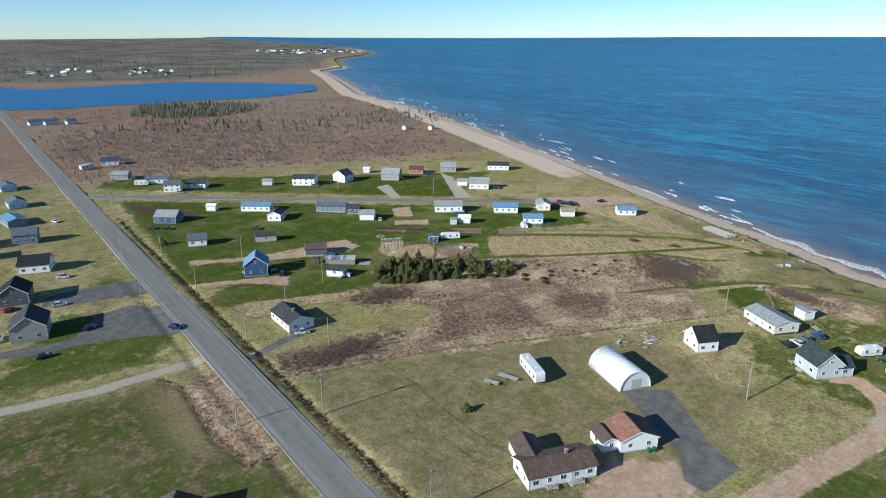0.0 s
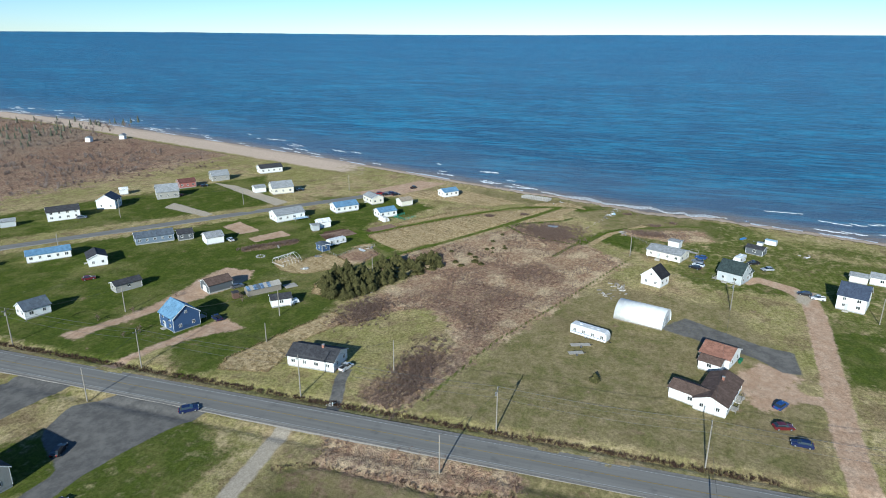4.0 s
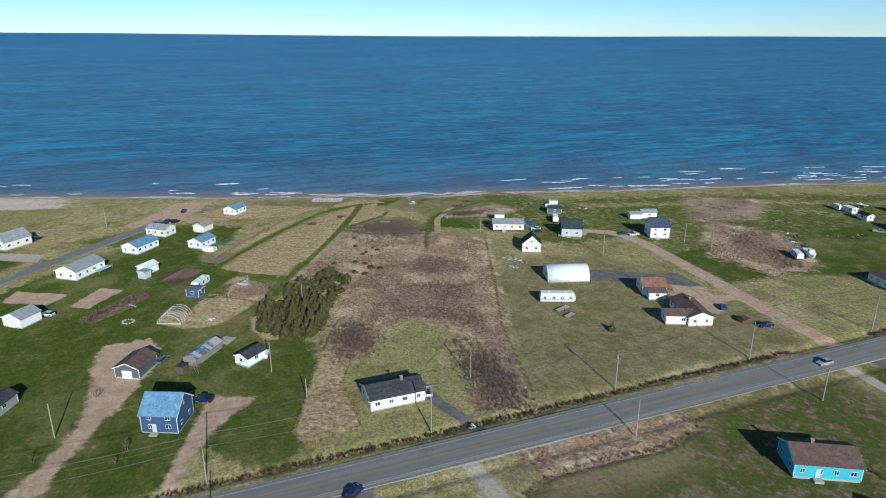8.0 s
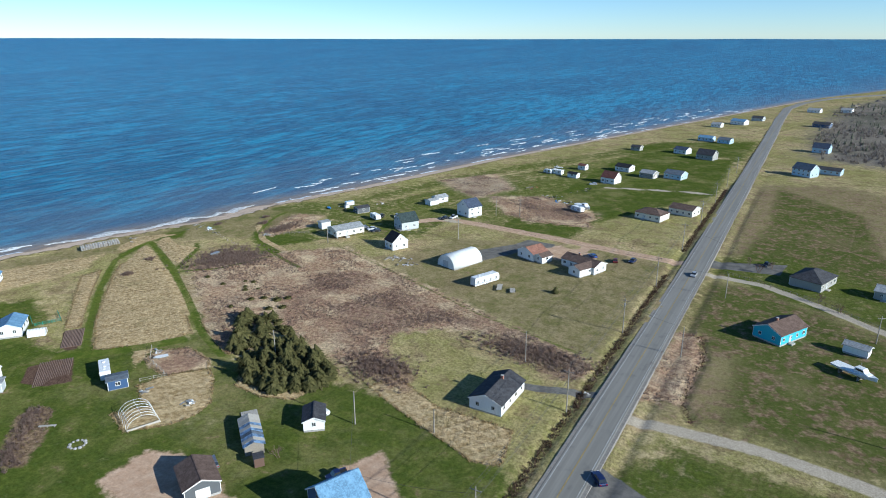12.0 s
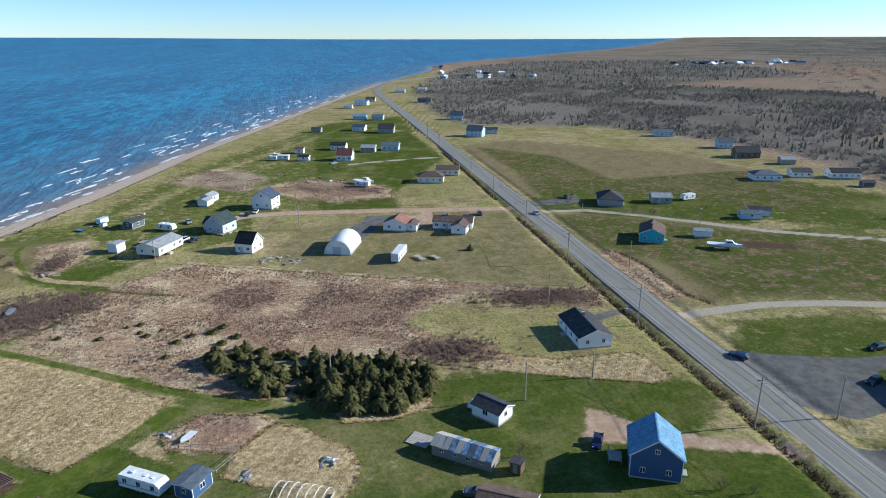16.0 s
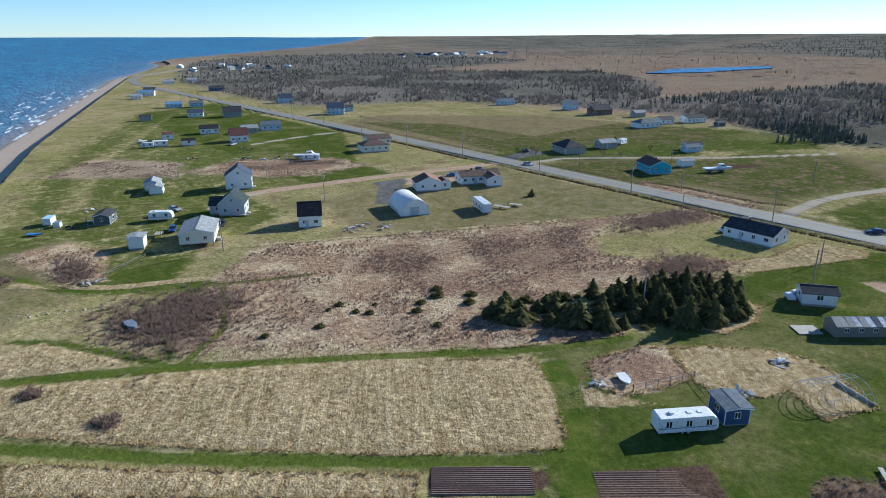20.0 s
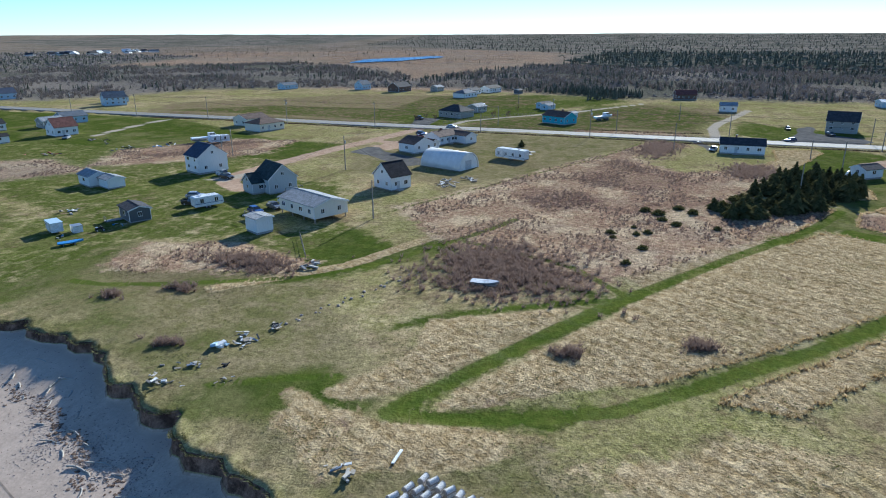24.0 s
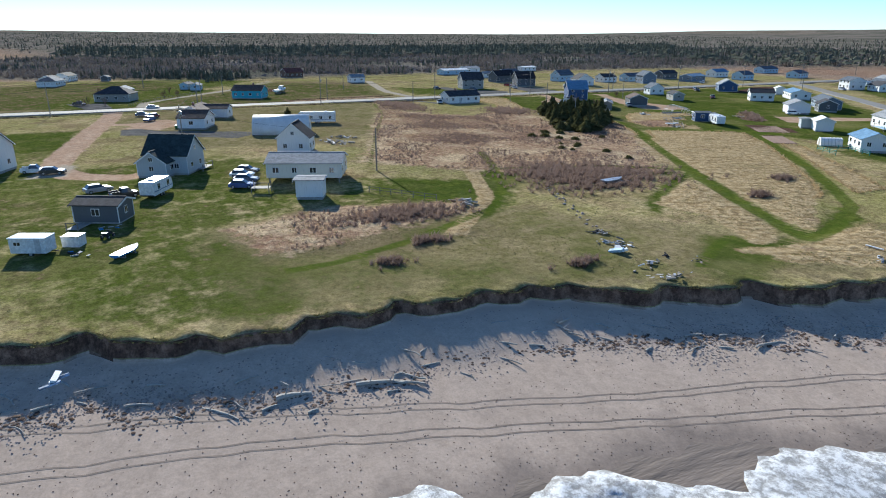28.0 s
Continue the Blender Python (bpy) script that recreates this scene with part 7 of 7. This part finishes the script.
t = thing("plank_floor", 123.8, 208.6, -38, "old bare plank floor beside the shed", "deck")
for i in range(9):
    part("plank", bars((-2.2, 2.2, -1.9 + 0.42 * i, -1.9 + 0.42 * i + 0.38, 0.0, 0.12)), M_PLANK, t)

# ---- power poles and wires ----
def pole(x, y, h=10.5, arm=1, rot=0.0, lean=0.0):
    t = thing("utility_pole", x, y, rot, "weathered wooden utility pole with wires", "pole", "utility poles")
    bm = bmesh.new()
    tube(bm, (0, 0, -0.5), (lean, 0, h), 0.17, 0.11, 8)
    part("post", bm, M_POLE, t)
    if arm:
        part("crossarm", bars((-1.1, 1.1, -0.06, 0.06, h - 0.7, h - 0.56)), M_POLE, t)
        for px in (-1.0, 0.0, 1.0):
            bm = bmesh.new()
            tube(bm, (px, 0, h - 0.56 if px else h), (px, 0, h - 0.36 if px else h + 0.2), 0.05, 0.035, 6)
            part("insulator", bm, M_METAL, t)
    if arm == 2:
        bm = bmesh.new()
        tube(bm, (0, 0.32, h - 2.2), (0, 0.32, h - 1.3), 0.22, 0.22, 10)
        part("transformer", bm, M_METAL, t)
        bm = bmesh.new()
        tube(bm, (0, 0, h - 2.6), (1.6, 0.2, h - 2.2), 0.035, 0.03, 5)
        part("lamp_arm", bm, M_METAL, t)
    return x, y, h


M_WIRE = plain("wire", (0.05, 0.05, 0.05), 0.6)


def wire(p, q, sag=0.7, r=0.022):
    bm = bmesh.new()
    p, q = Vector(p), Vector(q)
    pts = [p.lerp(q, k / 8) - Vector((0, 0, 4 * sag * (k / 8) * (1 - k / 8))) for k in range(9)]
    side = Vector((-(q - p).y, (q - p).x, 0)).normalized() * r
    last = None
    for o in pts:
        ring = [bm.verts.new(o + v) for v in (side, -side, Vector((0, 0, 1.6 * r)))]
        if last:
            for k in range(3):
                bm.faces.new((last[k], last[(k + 1) % 3], ring[(k + 1) % 3], ring[k]))
        last = ring
    part("wire", bm, M_WIRE, LINES)


LINES = thing("power_line", 0, 0, 0, "sagging black power lines between the poles", "wires")
MAIN = [pole(60.4, y, 10.8, 2 if i % 3 == 0 else 1) for i, y in enumerate((-152, -107, -62, -17, 28, 76.3, 120.4, 169.6, 217, 261.5, 306, 352, 398, 445))]
for (x0, y0, h0), (x1, y1, h1) in zip(MAIN, MAIN[1:]):
    for k in (-1.0, 0.0, 1.0):
        wire((x0 + k, y0, h0 - 0.36 if k else h0 + 0.2), (x1 + k, y1, h1 - 0.36 if k else h1 + 0.2))
    wire((x0, y0, h0 - 2.6), (x1, y1, h1 - 2.6), 0.9, 0.03)
SIDE_POLES = [(42.2, 128.1, 9, 0), (42.4, 217.2, 9, 0), (48.2, 274.2, 9, 0), (37.4, 76.8, 8.5, 0), (78.4, 152, 9, 0), (100.4, 199, 8.5, 0), (83, 193, 6, 0), (88, 247, 8.5, 0), (147.8, 62.8, 10, 2), (139.4, 15.3, 9, 1), (193.5, 95.5, 8.5, 0), (-7.6, 150.4, 8, 0),
              (139.3, 183.8, 8, 0), (125, 312, 9, 0), (177, 330, 9, 1), (216, 288, 9, 1), (262, 250, 9, 0), (-60, 60, 9, 0), (-5, 92, 8.5, 1), (150, 20, 8.5, 0)]
for x, y, h, arm in SIDE_POLES:
    pole(x, y, h, arm, 35)
for a, c in (((60.4, 120.4, 9.5), (42.2, 128.1, 8.8)), ((60.4, 217, 9.5), (42.4, 217.2, 8.8)), ((60.4, 169.6, 9.5), (78.4, 152, 8.8)), ((60.4, 76.3, 9.5), (147.8, 62.8, 9.8)), ((147.8, 62.8, 9.6), (178, 60, 6)), ((147.8, 62.8, 9.6), (164, 86, 5.5)), ((60.4, 76.3, 9), (37.4, 76.8, 8.3)),
             ((60.4, 28, 9.5), (17, 52, 4.5)), ((78.4, 152, 8.8), (80, 166, 4)), ((100.4, 199, 8.3), (84, 222, 6)), ((60.4, 217, 9.5), (83, 220, 6.5)), ((60.4, 261.5, 9.5), (88, 247, 8.3)), ((177, 330, 8.8), (216, 288, 8.8)), ((125, 312, 8.8), (177, 330, 8.8)), ((216, 288, 8.8), (262, 250, 8.8))):
    wire(a, c)

# ---- stacked lobster traps ----
M_TRAP = plain("trap_netting", (0.74, 0.72, 0.68), 0.8, grain=12, dirt=0.45)
M_LATH = plain("trap_lath", (0.36, 0.33, 0.29), 0.9, grain=8)


def trap_parts(t):
    bm = bmesh.new()
    arc = [(0.27 * math.cos(math.pi * i / 8), 0.12 + 0.3 * math.sin(math.pi * i / 8)) for i in range(9)]
    solid(bm, [(0.52, a, c) for a, c in arc], [(-0.52, a, c) for a, c in arc])
    bmesh.ops.recalc_face_normals(bm, faces=bm.faces[:])
    part("netting", bm, M_TRAP, t)
    for s in (-0.5, 0.5):
        bm = bmesh.new()
        big_ = [(0.29 * math.cos(math.pi * i / 8), 0.12 + 0.33 * math.sin(math.pi * i / 8)) for i in range(9)]
        solid(bm, [(s + 0.03, a, c) for a, c in big_], [(s - 0.03, a, c) for a, c in big_])
        bmesh.ops.recalc_face_normals(bm, faces=bm.faces[:])
        part("bow", bm, M_LATH, t)
    part("base", bars((-0.56, 0.56, -0.3, 0.3, 0.0, 0.12)), M_LATH, t)


trap = thing("lobster_trap", 273, 140, 0, "weathered white round-topped lobster trap stacked in rows", "lobster trap", "lobster traps")
trap_parts(trap)
first = True
for rw in range(3):
    for lv in range(3):
        for i in range(16):
            x = 271.0 + rw * 1.5 + 0.27 * i + 0.05 * math.sin(i * 7 + rw)
            y = 140.2 - rw * 0.75 + 0.93 * i + 0.06 * math.sin(i * 5 + lv)
            mm = pose(x + 0.12 * math.sin(i * 2.7 + lv * 4), y, 0.02 + lv * 0.46, 0, 0, -20 + 11 * math.sin(i * 3.1 + rw + lv))
            if first:
                trap.matrix_world = mm
                first = False
            else:
                copy_thing(trap, mm)

# ---- debris, piles, garden things ----
def pile(x, y, n, spread_, label, name="scrap_pile", mats=(M_PLANK, M_WOOD, M_METAL, M_TRIM), size=1.0, seed=0):
    t = thing(name, x, y, seed * 37, label, "pile")
    r = random.Random(seed)
    for i in range(n):
        bm = bars((-r.uniform(0.2, 1.1) * size, r.uniform(0.2, 1.1) * size, -r.uniform(0.08, 0.35) * size, r.uniform(0.08, 0.35) * size, 0, r.uniform(0.05, 0.3) * size))
        ob = part("plank" if i % 3 else "sheet", bm, mats[i % len(mats)], t)
        ob.matrix_local = pose(r.gauss(0, spread_), r.gauss(0, spread_ * 0.6), r.uniform(0, 0.35), r.uniform(-18, 18), r.uniform(-18, 18), r.uniform(0, 360))


pile(252.4, 107.0, 20, 1.2, "heap of broken boards and pale sheets on the grass", seed=1, size=0.65, mats=(M_PLANK, M_WOOD, M_METAL, M_WOOD, M_TRIM))
pile(264.5, 104.6, 16, 1.1, "broken boards tumbled near the cliff edge", seed=2, size=0.55, mats=(M_PLANK, M_WOOD, M_TRIM, M_WOOD))
pile(260.6, 105.4, 12, 1.0, "scattered scrap boards in the grass", seed=3, size=0.5, mats=(M_PLANK, M_WOOD, M_METAL))
pile(247.6, 108.6, 12, 0.8, "heap of dark rubble and lumber in the grass", seed=21, size=0.6, mats=(M_CONC, M_WOOD, M_DARK))
pile(255.2, 105.4, 5, 0.5, "crumpled pale blue sheet metal on the grass", seed=22, size=1.1, mats=(MATS["wall_blue_pale"], M_TRIM))
pile(259.2, 109.6, 4, 0.3, "dark tyre-like scrap on the grass", seed=23, size=0.5, mats=(M_DARK,))
pile(261.8, 111.4, 7, 0.5, "ring of grey stones and ash in the grass", seed=24, size=0.35, mats=(M_CONC, M_STONE, M_DARK))
pile(271.2, 131.6, 5, 0.5, "weathered pallet near the cliff", seed=4, size=0.6)
pile(272.2, 133.3, 5, 0.5, "grey broken pallet near the cliff", seed=25, size=0.7)
t = thing("plank", 267.9, 136.2, 2, "long pale plank lying on the turf", "plank")
part("board", bars((-1.1, 1.1, -0.14, 0.14, 0.05, 0.16)), M_TRIM, t)
pile(157, 97, 26, 2.6, "long heap of stacked traps and buoys by a house", seed=5, mats=(M_LATH, M_WOOD, M_TRAP, M_LATH))
pile(149, 102.5, 14, 1.8, "heap of old trap frames in the grass", seed=6, mats=(M_LATH, M_WOOD, M_TRAP))
pile(154.5, 213.9, 14, 0.7, "stack of timber and pallets by the garden", seed=7)
pile(140.2, 211.7, 14, 0.9, "stack of pale pipes and boards in dry grass", seed=8, mats=(M_METAL, M_TRIM, M_PLANK))
pile(170.2, 197.6, 10, 0.9, "old planks and a barrel at the garden's corner", seed=9)
pile(224.6, 99.6, 12, 1.4, "heap of grey stones and boards", seed=10, mats=(M_CONC, M_CONC, M_WOOD))
pile(227.5, 43.8, 7, 0.9, "yard clutter beside a small camper", seed=11, mats=(M_DARK, M_METAL, M_BLUE, M_PLANK), size=0.6)
pile(217, 47, 5, 0.8, "tubs and boards beside a dark shed", seed=12, mats=(M_TRIM, M_BLUE, M_PLANK), size=0.6)
pile(160, -48, 16, 4.0, "scattered rusty gear on the shore lots", seed=13, mats=(M_DARK, M_RED, M_WOOD))
pile(140, -30, 14, 3.5, "row of old gear on the grass", seed=14, mats=(M_DARK, M_WOOD, M_METAL))
pile(132, -22, 12, 3.0, "clutter in the brown yard", seed=15, mats=(M_DARK, M_TRIM, M_BLUE))
pile(212, 28, 8, 1.6, "logs and boards on the southern lawn", seed=16)
pile(130, -56, 12, 3.5, "line of old trap gear on grass", seed=17, mats=(M_DARK, M_WOOD))
pile(58.5, 160.5, 6, 0.8, "pale boards by the roadside mailbox", seed=18, size=0.7)
pile(262.2, 44, 4, 0.5, "torn pale blue sheet washed on the sand", seed=19, mats=(M_TARP, M_RV), size=0.9)
pile(127, 180, 6, 1.0, "pale scrap under the spruces", seed=20, size=0.6)
for i in range(26):
    x = 221 + 1.05 * i + 0.5 * math.sin(i * 2.1)
    if x < 262:
        t = thing("field_stone", x, 118 - 0.37 * i + 0.7 * math.sin(i * 1.7), i * 40, "grey stone in a low rubble line", "stone", "rubble line")
        bm = bmesh.new()
        bmesh.ops.create_icosphere(bm, subdivisions=1, radius=0.16 + 0.18 * ((i * 0.37) % 1))
        for q in bm.verts:
            q.co *= 0.8 + 0.35 * ((q.co.x * 7.3 + i * 0.31) % 1)
            q.co.z *= 0.7
        part("stone", bm, M_STONE, t)


def flat_trailer(x, y, rot, L, label):
    t = thing("flat_trailer", x, y, rot, label, "trailer")
    for i in range(6):
        part("deck_plank", bars((-L / 2, L / 2, -0.9 + 0.3 * i, -0.9 + 0.3 * i + 0.28, 0.5, 0.56)), M_PLANK, t)
    part("frame", bars((-L / 2, L / 2 + 0.8, -0.06, 0.06, 0.38, 0.5)), M_DARK, t)
    for s in (-0.95, 0.95):
        w = shared("wheel", TYRE, t, pose(0, s, 0.33))
        shared("rim", RIM, w, Matrix())


flat_trailer(107.5, 106.5, -70, 5.6, "grey flat trailer parked on the field")
flat_trailer(102.2, 107.2, -65, 4.2, "small grey flat trailer parked on the field")
flat_trailer(223.3, 130.5, 95, 4.0, "flat trailer carrying a skiff")

t = thing("oil_tank", 108.6, 199.2, 160, "white oil tank beside a shed", "tank")
bm = bmesh.new()
tube(bm, (-0.9, 0, 0.9), (0.9, 0, 0.9), 0.55, 0.55, 12)
part("tank", bm, M_RV, t)
for px in (-0.6, 0.6):
    part("leg", bars((px - 0.05, px + 0.05, -0.4, 0.4, 0, 0.45)), M_METAL, t)

t = thing("swimming_pool", 0.0, 214.5, 0, "round above-ground pool with a blue liner", "pool")
bm = bmesh.new()
tube(bm, (0, 0, 0), (0, 0, 1.2), 2.7, 2.7, 24)
part("wall", bm, M_RV, t)
bm = bmesh.new()
tube(bm, (0, 0, 1.19), (0, 0, 1.23), 2.5, 2.5, 24)
part("water", bm, MATS["lagoon_water"], t)


def rail_fence(pts, label, mat=M_PLANK, h=1.1, rails=2):
    x0, y0 = pts[0]
    t = thing("fence", x0, y0, 0, label, "fence")
    for (a, c), (d, e) in zip(pts, pts[1:]):
        n = max(1, int(math.hypot(d - a, e - c) / 2.2))
        for i in range(n + 1):
            px, py = a + (d - a) * i / n - x0, c + (e - c) * i / n - y0
            part("post", bars((px - 0.05, px + 0.05, py - 0.05, py + 0.05, -0.1, h + 0.1)), mat, t)
        for k in range(rails):
            bm = bmesh.new()
            tube(bm, (a - x0, c - y0, h * (k + 1) / rails), (d - x0, e - y0, h * (k + 1) / rails), 0.04, 0.04, 4)
            part("rail", bm, mat, t)


rail_fence([(173.4, 197.5), (167.3, 202.7), (156, 206), (159.6, 211.4)], "pale rail fence round the old garden")
rail_fence([(221, 196.3), (214.3, 199.2), (217.5, 206), (224.5, 203)], "green net fence round a garden plot", M_GREEN, 1.0, 3)
rail_fence([(40, 52), (27, 57.5), (8, 68), (-8, 82)], "low wooden fence along a gravel lane", M_WOOD)
rail_fence([(210.5, 88), (221, 96)], "fallen grey fence by the white house", M_WOOD, 0.9)


def deck(x, y, rot, L, W, h, label, mat=M_PLANK):
    t = thing("deck", x, y, rot, label, "deck")
    n = int(L / 0.3)
    for i in range(n):
        part("board", bars((-L / 2 + i * L / n, -L / 2 + (i + 0.92) * L / n, -W / 2, W / 2, h - 0.06, h)), mat, t)
    for px in (-L / 2 + 0.1, L / 2 - 0.1):
        for py in (-W / 2 + 0.1, W / 2 - 0.1):
            part("post", bars((px - 0.06, px + 0.06, py - 0.06, py + 0.06, -0.2, h + 0.9)), M_WOOD, t)
    part("rail", bars((-L / 2, L / 2, -W / 2 + 0.05, -W / 2 + 0.13, h + 0.85, h + 0.93)), M_WOOD, t)


deck(90, 66.6, -25, 2.4, 2.0, 0.7, "grey plank entrance deck of the brown-roofed house")
deck(84.5, 68.6, -25, 2.4, 2.0, 0.7, "grey plank entrance deck by the house corner")
deck(200.8, 246.8, -36, 7.0, 3.4, 0.9, "blue-painted deck with rails on the white house", MATS["wall_blue_pale"])
deck(203.0, 71.0, 66, 3.2, 2.0, 0.9, "raised plank deck beside the cream house")
deck(91, 221, 67, 3.0, 2.4, 0.8, "grey plank deck beside the navy house")
deck(177.5, 64.4, 151, 5.0, 1.6, 0.5, "white plank veranda of the grey house")
deck(214, 44, 63, 1.8, 5.0, 0.3, "low plank deck before a dark shed")

# ---- distant settlements ----
def far_house(x, y, rot, L, W, wall, roof):
    t = thing("far_house", x, y, rot, "small distant house in a far settlement", "house", "far settlement", float(ground_z(x, y)))
    part("wall", bars((-L / 2, L / 2, -W / 2, W / 2, -0.5, 3.2)), MATS["wall_" + wall], t)
    bm = bmesh.new()
    prof = [(-W / 2 - 0.4, 3.1), (W / 2 + 0.4, 3.1), (0, 3.1 + W * 0.35)]
    solid(bm, [(L / 2 + 0.4, a, c) for a, c in prof], [(-L / 2 - 0.4, a, c) for a, c in prof])
    bmesh.ops.recalc_face_normals(bm, faces=bm.faces[:])
    part("roof", bm, MATS["roof_" + roof], t)


r = random.Random(31)
for k, (x0, x1, y0, y1) in enumerate(((1180, 1600, 2650, 3000), (150, 480, 1560, 1950), (-1180, -760, -1380, -1220), (-260, -90, -1010, -840))):
    for i in range((34, 20, 26, 12)[k]):
        big = 1.7 if k in (0, 2) else 1.0
        far_house(r.uniform(x0, x1), r.uniform(y0, y1), r.uniform(0, 180), r.uniform(9, 15) * big, r.uniform(7, 10) * big, r.choice(("white", "white", "blue_pale", "cream", "tan_grey")), r.choice(("grey", "charcoal", "white_roof", "slate")))
for x, y, L in ((72, 771, 14), (84, 764, 12), (101, 757, 9)):
    far_house(x, y, 10, L, 8, "blue_pale", "slate")
for x, y in ((352, 520), (372, 505)):
    far_house(x, y, 20, 5, 4, "white", "grey")


# ---- yard things by the northern gardens ----
t = thing("fire_ring", 147.8, 235.4, 0, "low ring of pale stones round a fire pit", "fire pit")
for k in range(11):
    bm = bmesh.new()
    bmesh.ops.create_icosphere(bm, subdivisions=1, radius=0.34 + 0.08 * (k % 3))
    for q in bm.verts:
        q.co.z *= 0.7
    ob = part("stone", bm, M_CONC, t)
    ob.location = (1.6 * math.cos(k * 0.571), 1.6 * math.sin(k * 0.571), 0.15)
t = thing("bench", 160.1, 234.8, 38, "long grey plank bench on the lawn", "bench")
part("seat", bars((-1.9, 1.9, -0.3, 0.3, 0.42, 0.5)), M_PLANK, t)
for px in (-1.5, 0.0, 1.5):
    part("leg", bars((px - 0.06, px + 0.06, -0.25, 0.25, 0.0, 0.42)), M_WOOD, t)
t = thing("covered_trailer", 111.4, 199.4, 50, "small white covered trailer on the lawn", "trailer")
bm = bmesh.new()
profile(bm, [(-1.4, 0.35), (-1.45, 0.9), (-1.1, 1.25), (1.0, 1.25), (1.45, 0.8), (1.4, 0.35)], -0.75, 0.75, 0.15)
part("cover", bm, M_RV, t)
for s_ in (-0.78, 0.78):
    wh = shared("wheel", TYRE, t, pose(0, s_, 0.3))
    shared("rim", RIM, wh, Matrix())
pts = np.array([(152.7, 247), (157.7, 244.5), (165, 236.5), (169.5, 232)])
pts = np.concatenate([a + rng.uniform(0, 1, (60, 1)) * (c - a) + rng.normal(0, 1.0, (60, 2)) for a, c in zip(pts, pts[1:])])
scatter("berry_hedge", DENSE, pts, (0.7, 1.3), M_TWIG, "row of bare brown berry canes", "shrubs")

# ---- garden plots ----
def garden(x, y, rot, L, W, n, label):
    t = thing("garden_plot", x, y, rot, label, "garden", "garden plots")
    for i in range(n):
        c = -W / 2 + W * (i + 0.5) / n
        bm = bmesh.new()
        prof = [(c - W / n * 0.46, -0.05), (c + W / n * 0.46, -0.05), (c + W / n * 0.16, 0.13), (c - W / n * 0.16, 0.13)]
        solid(bm, [(L / 2, a, q) for a, q in prof], [(-L / 2, a, q) for a, q in prof])
        bmesh.ops.recalc_face_normals(bm, faces=bm.faces[:])
        part("ridge", bm, M_SOIL, t)


M_SOIL = plain("tilled_soil", (0.2, 0.132, 0.1), 0.95, grain=3, bumpy=0.04)
garden(199.6, 204.6, -37, 12.5, 5.4, 14, "dark tilled garden plot with even ridges")
garden(184.2, 219.4, -37, 14.5, 8.2, 19, "large dark tilled garden plot with even ridges")
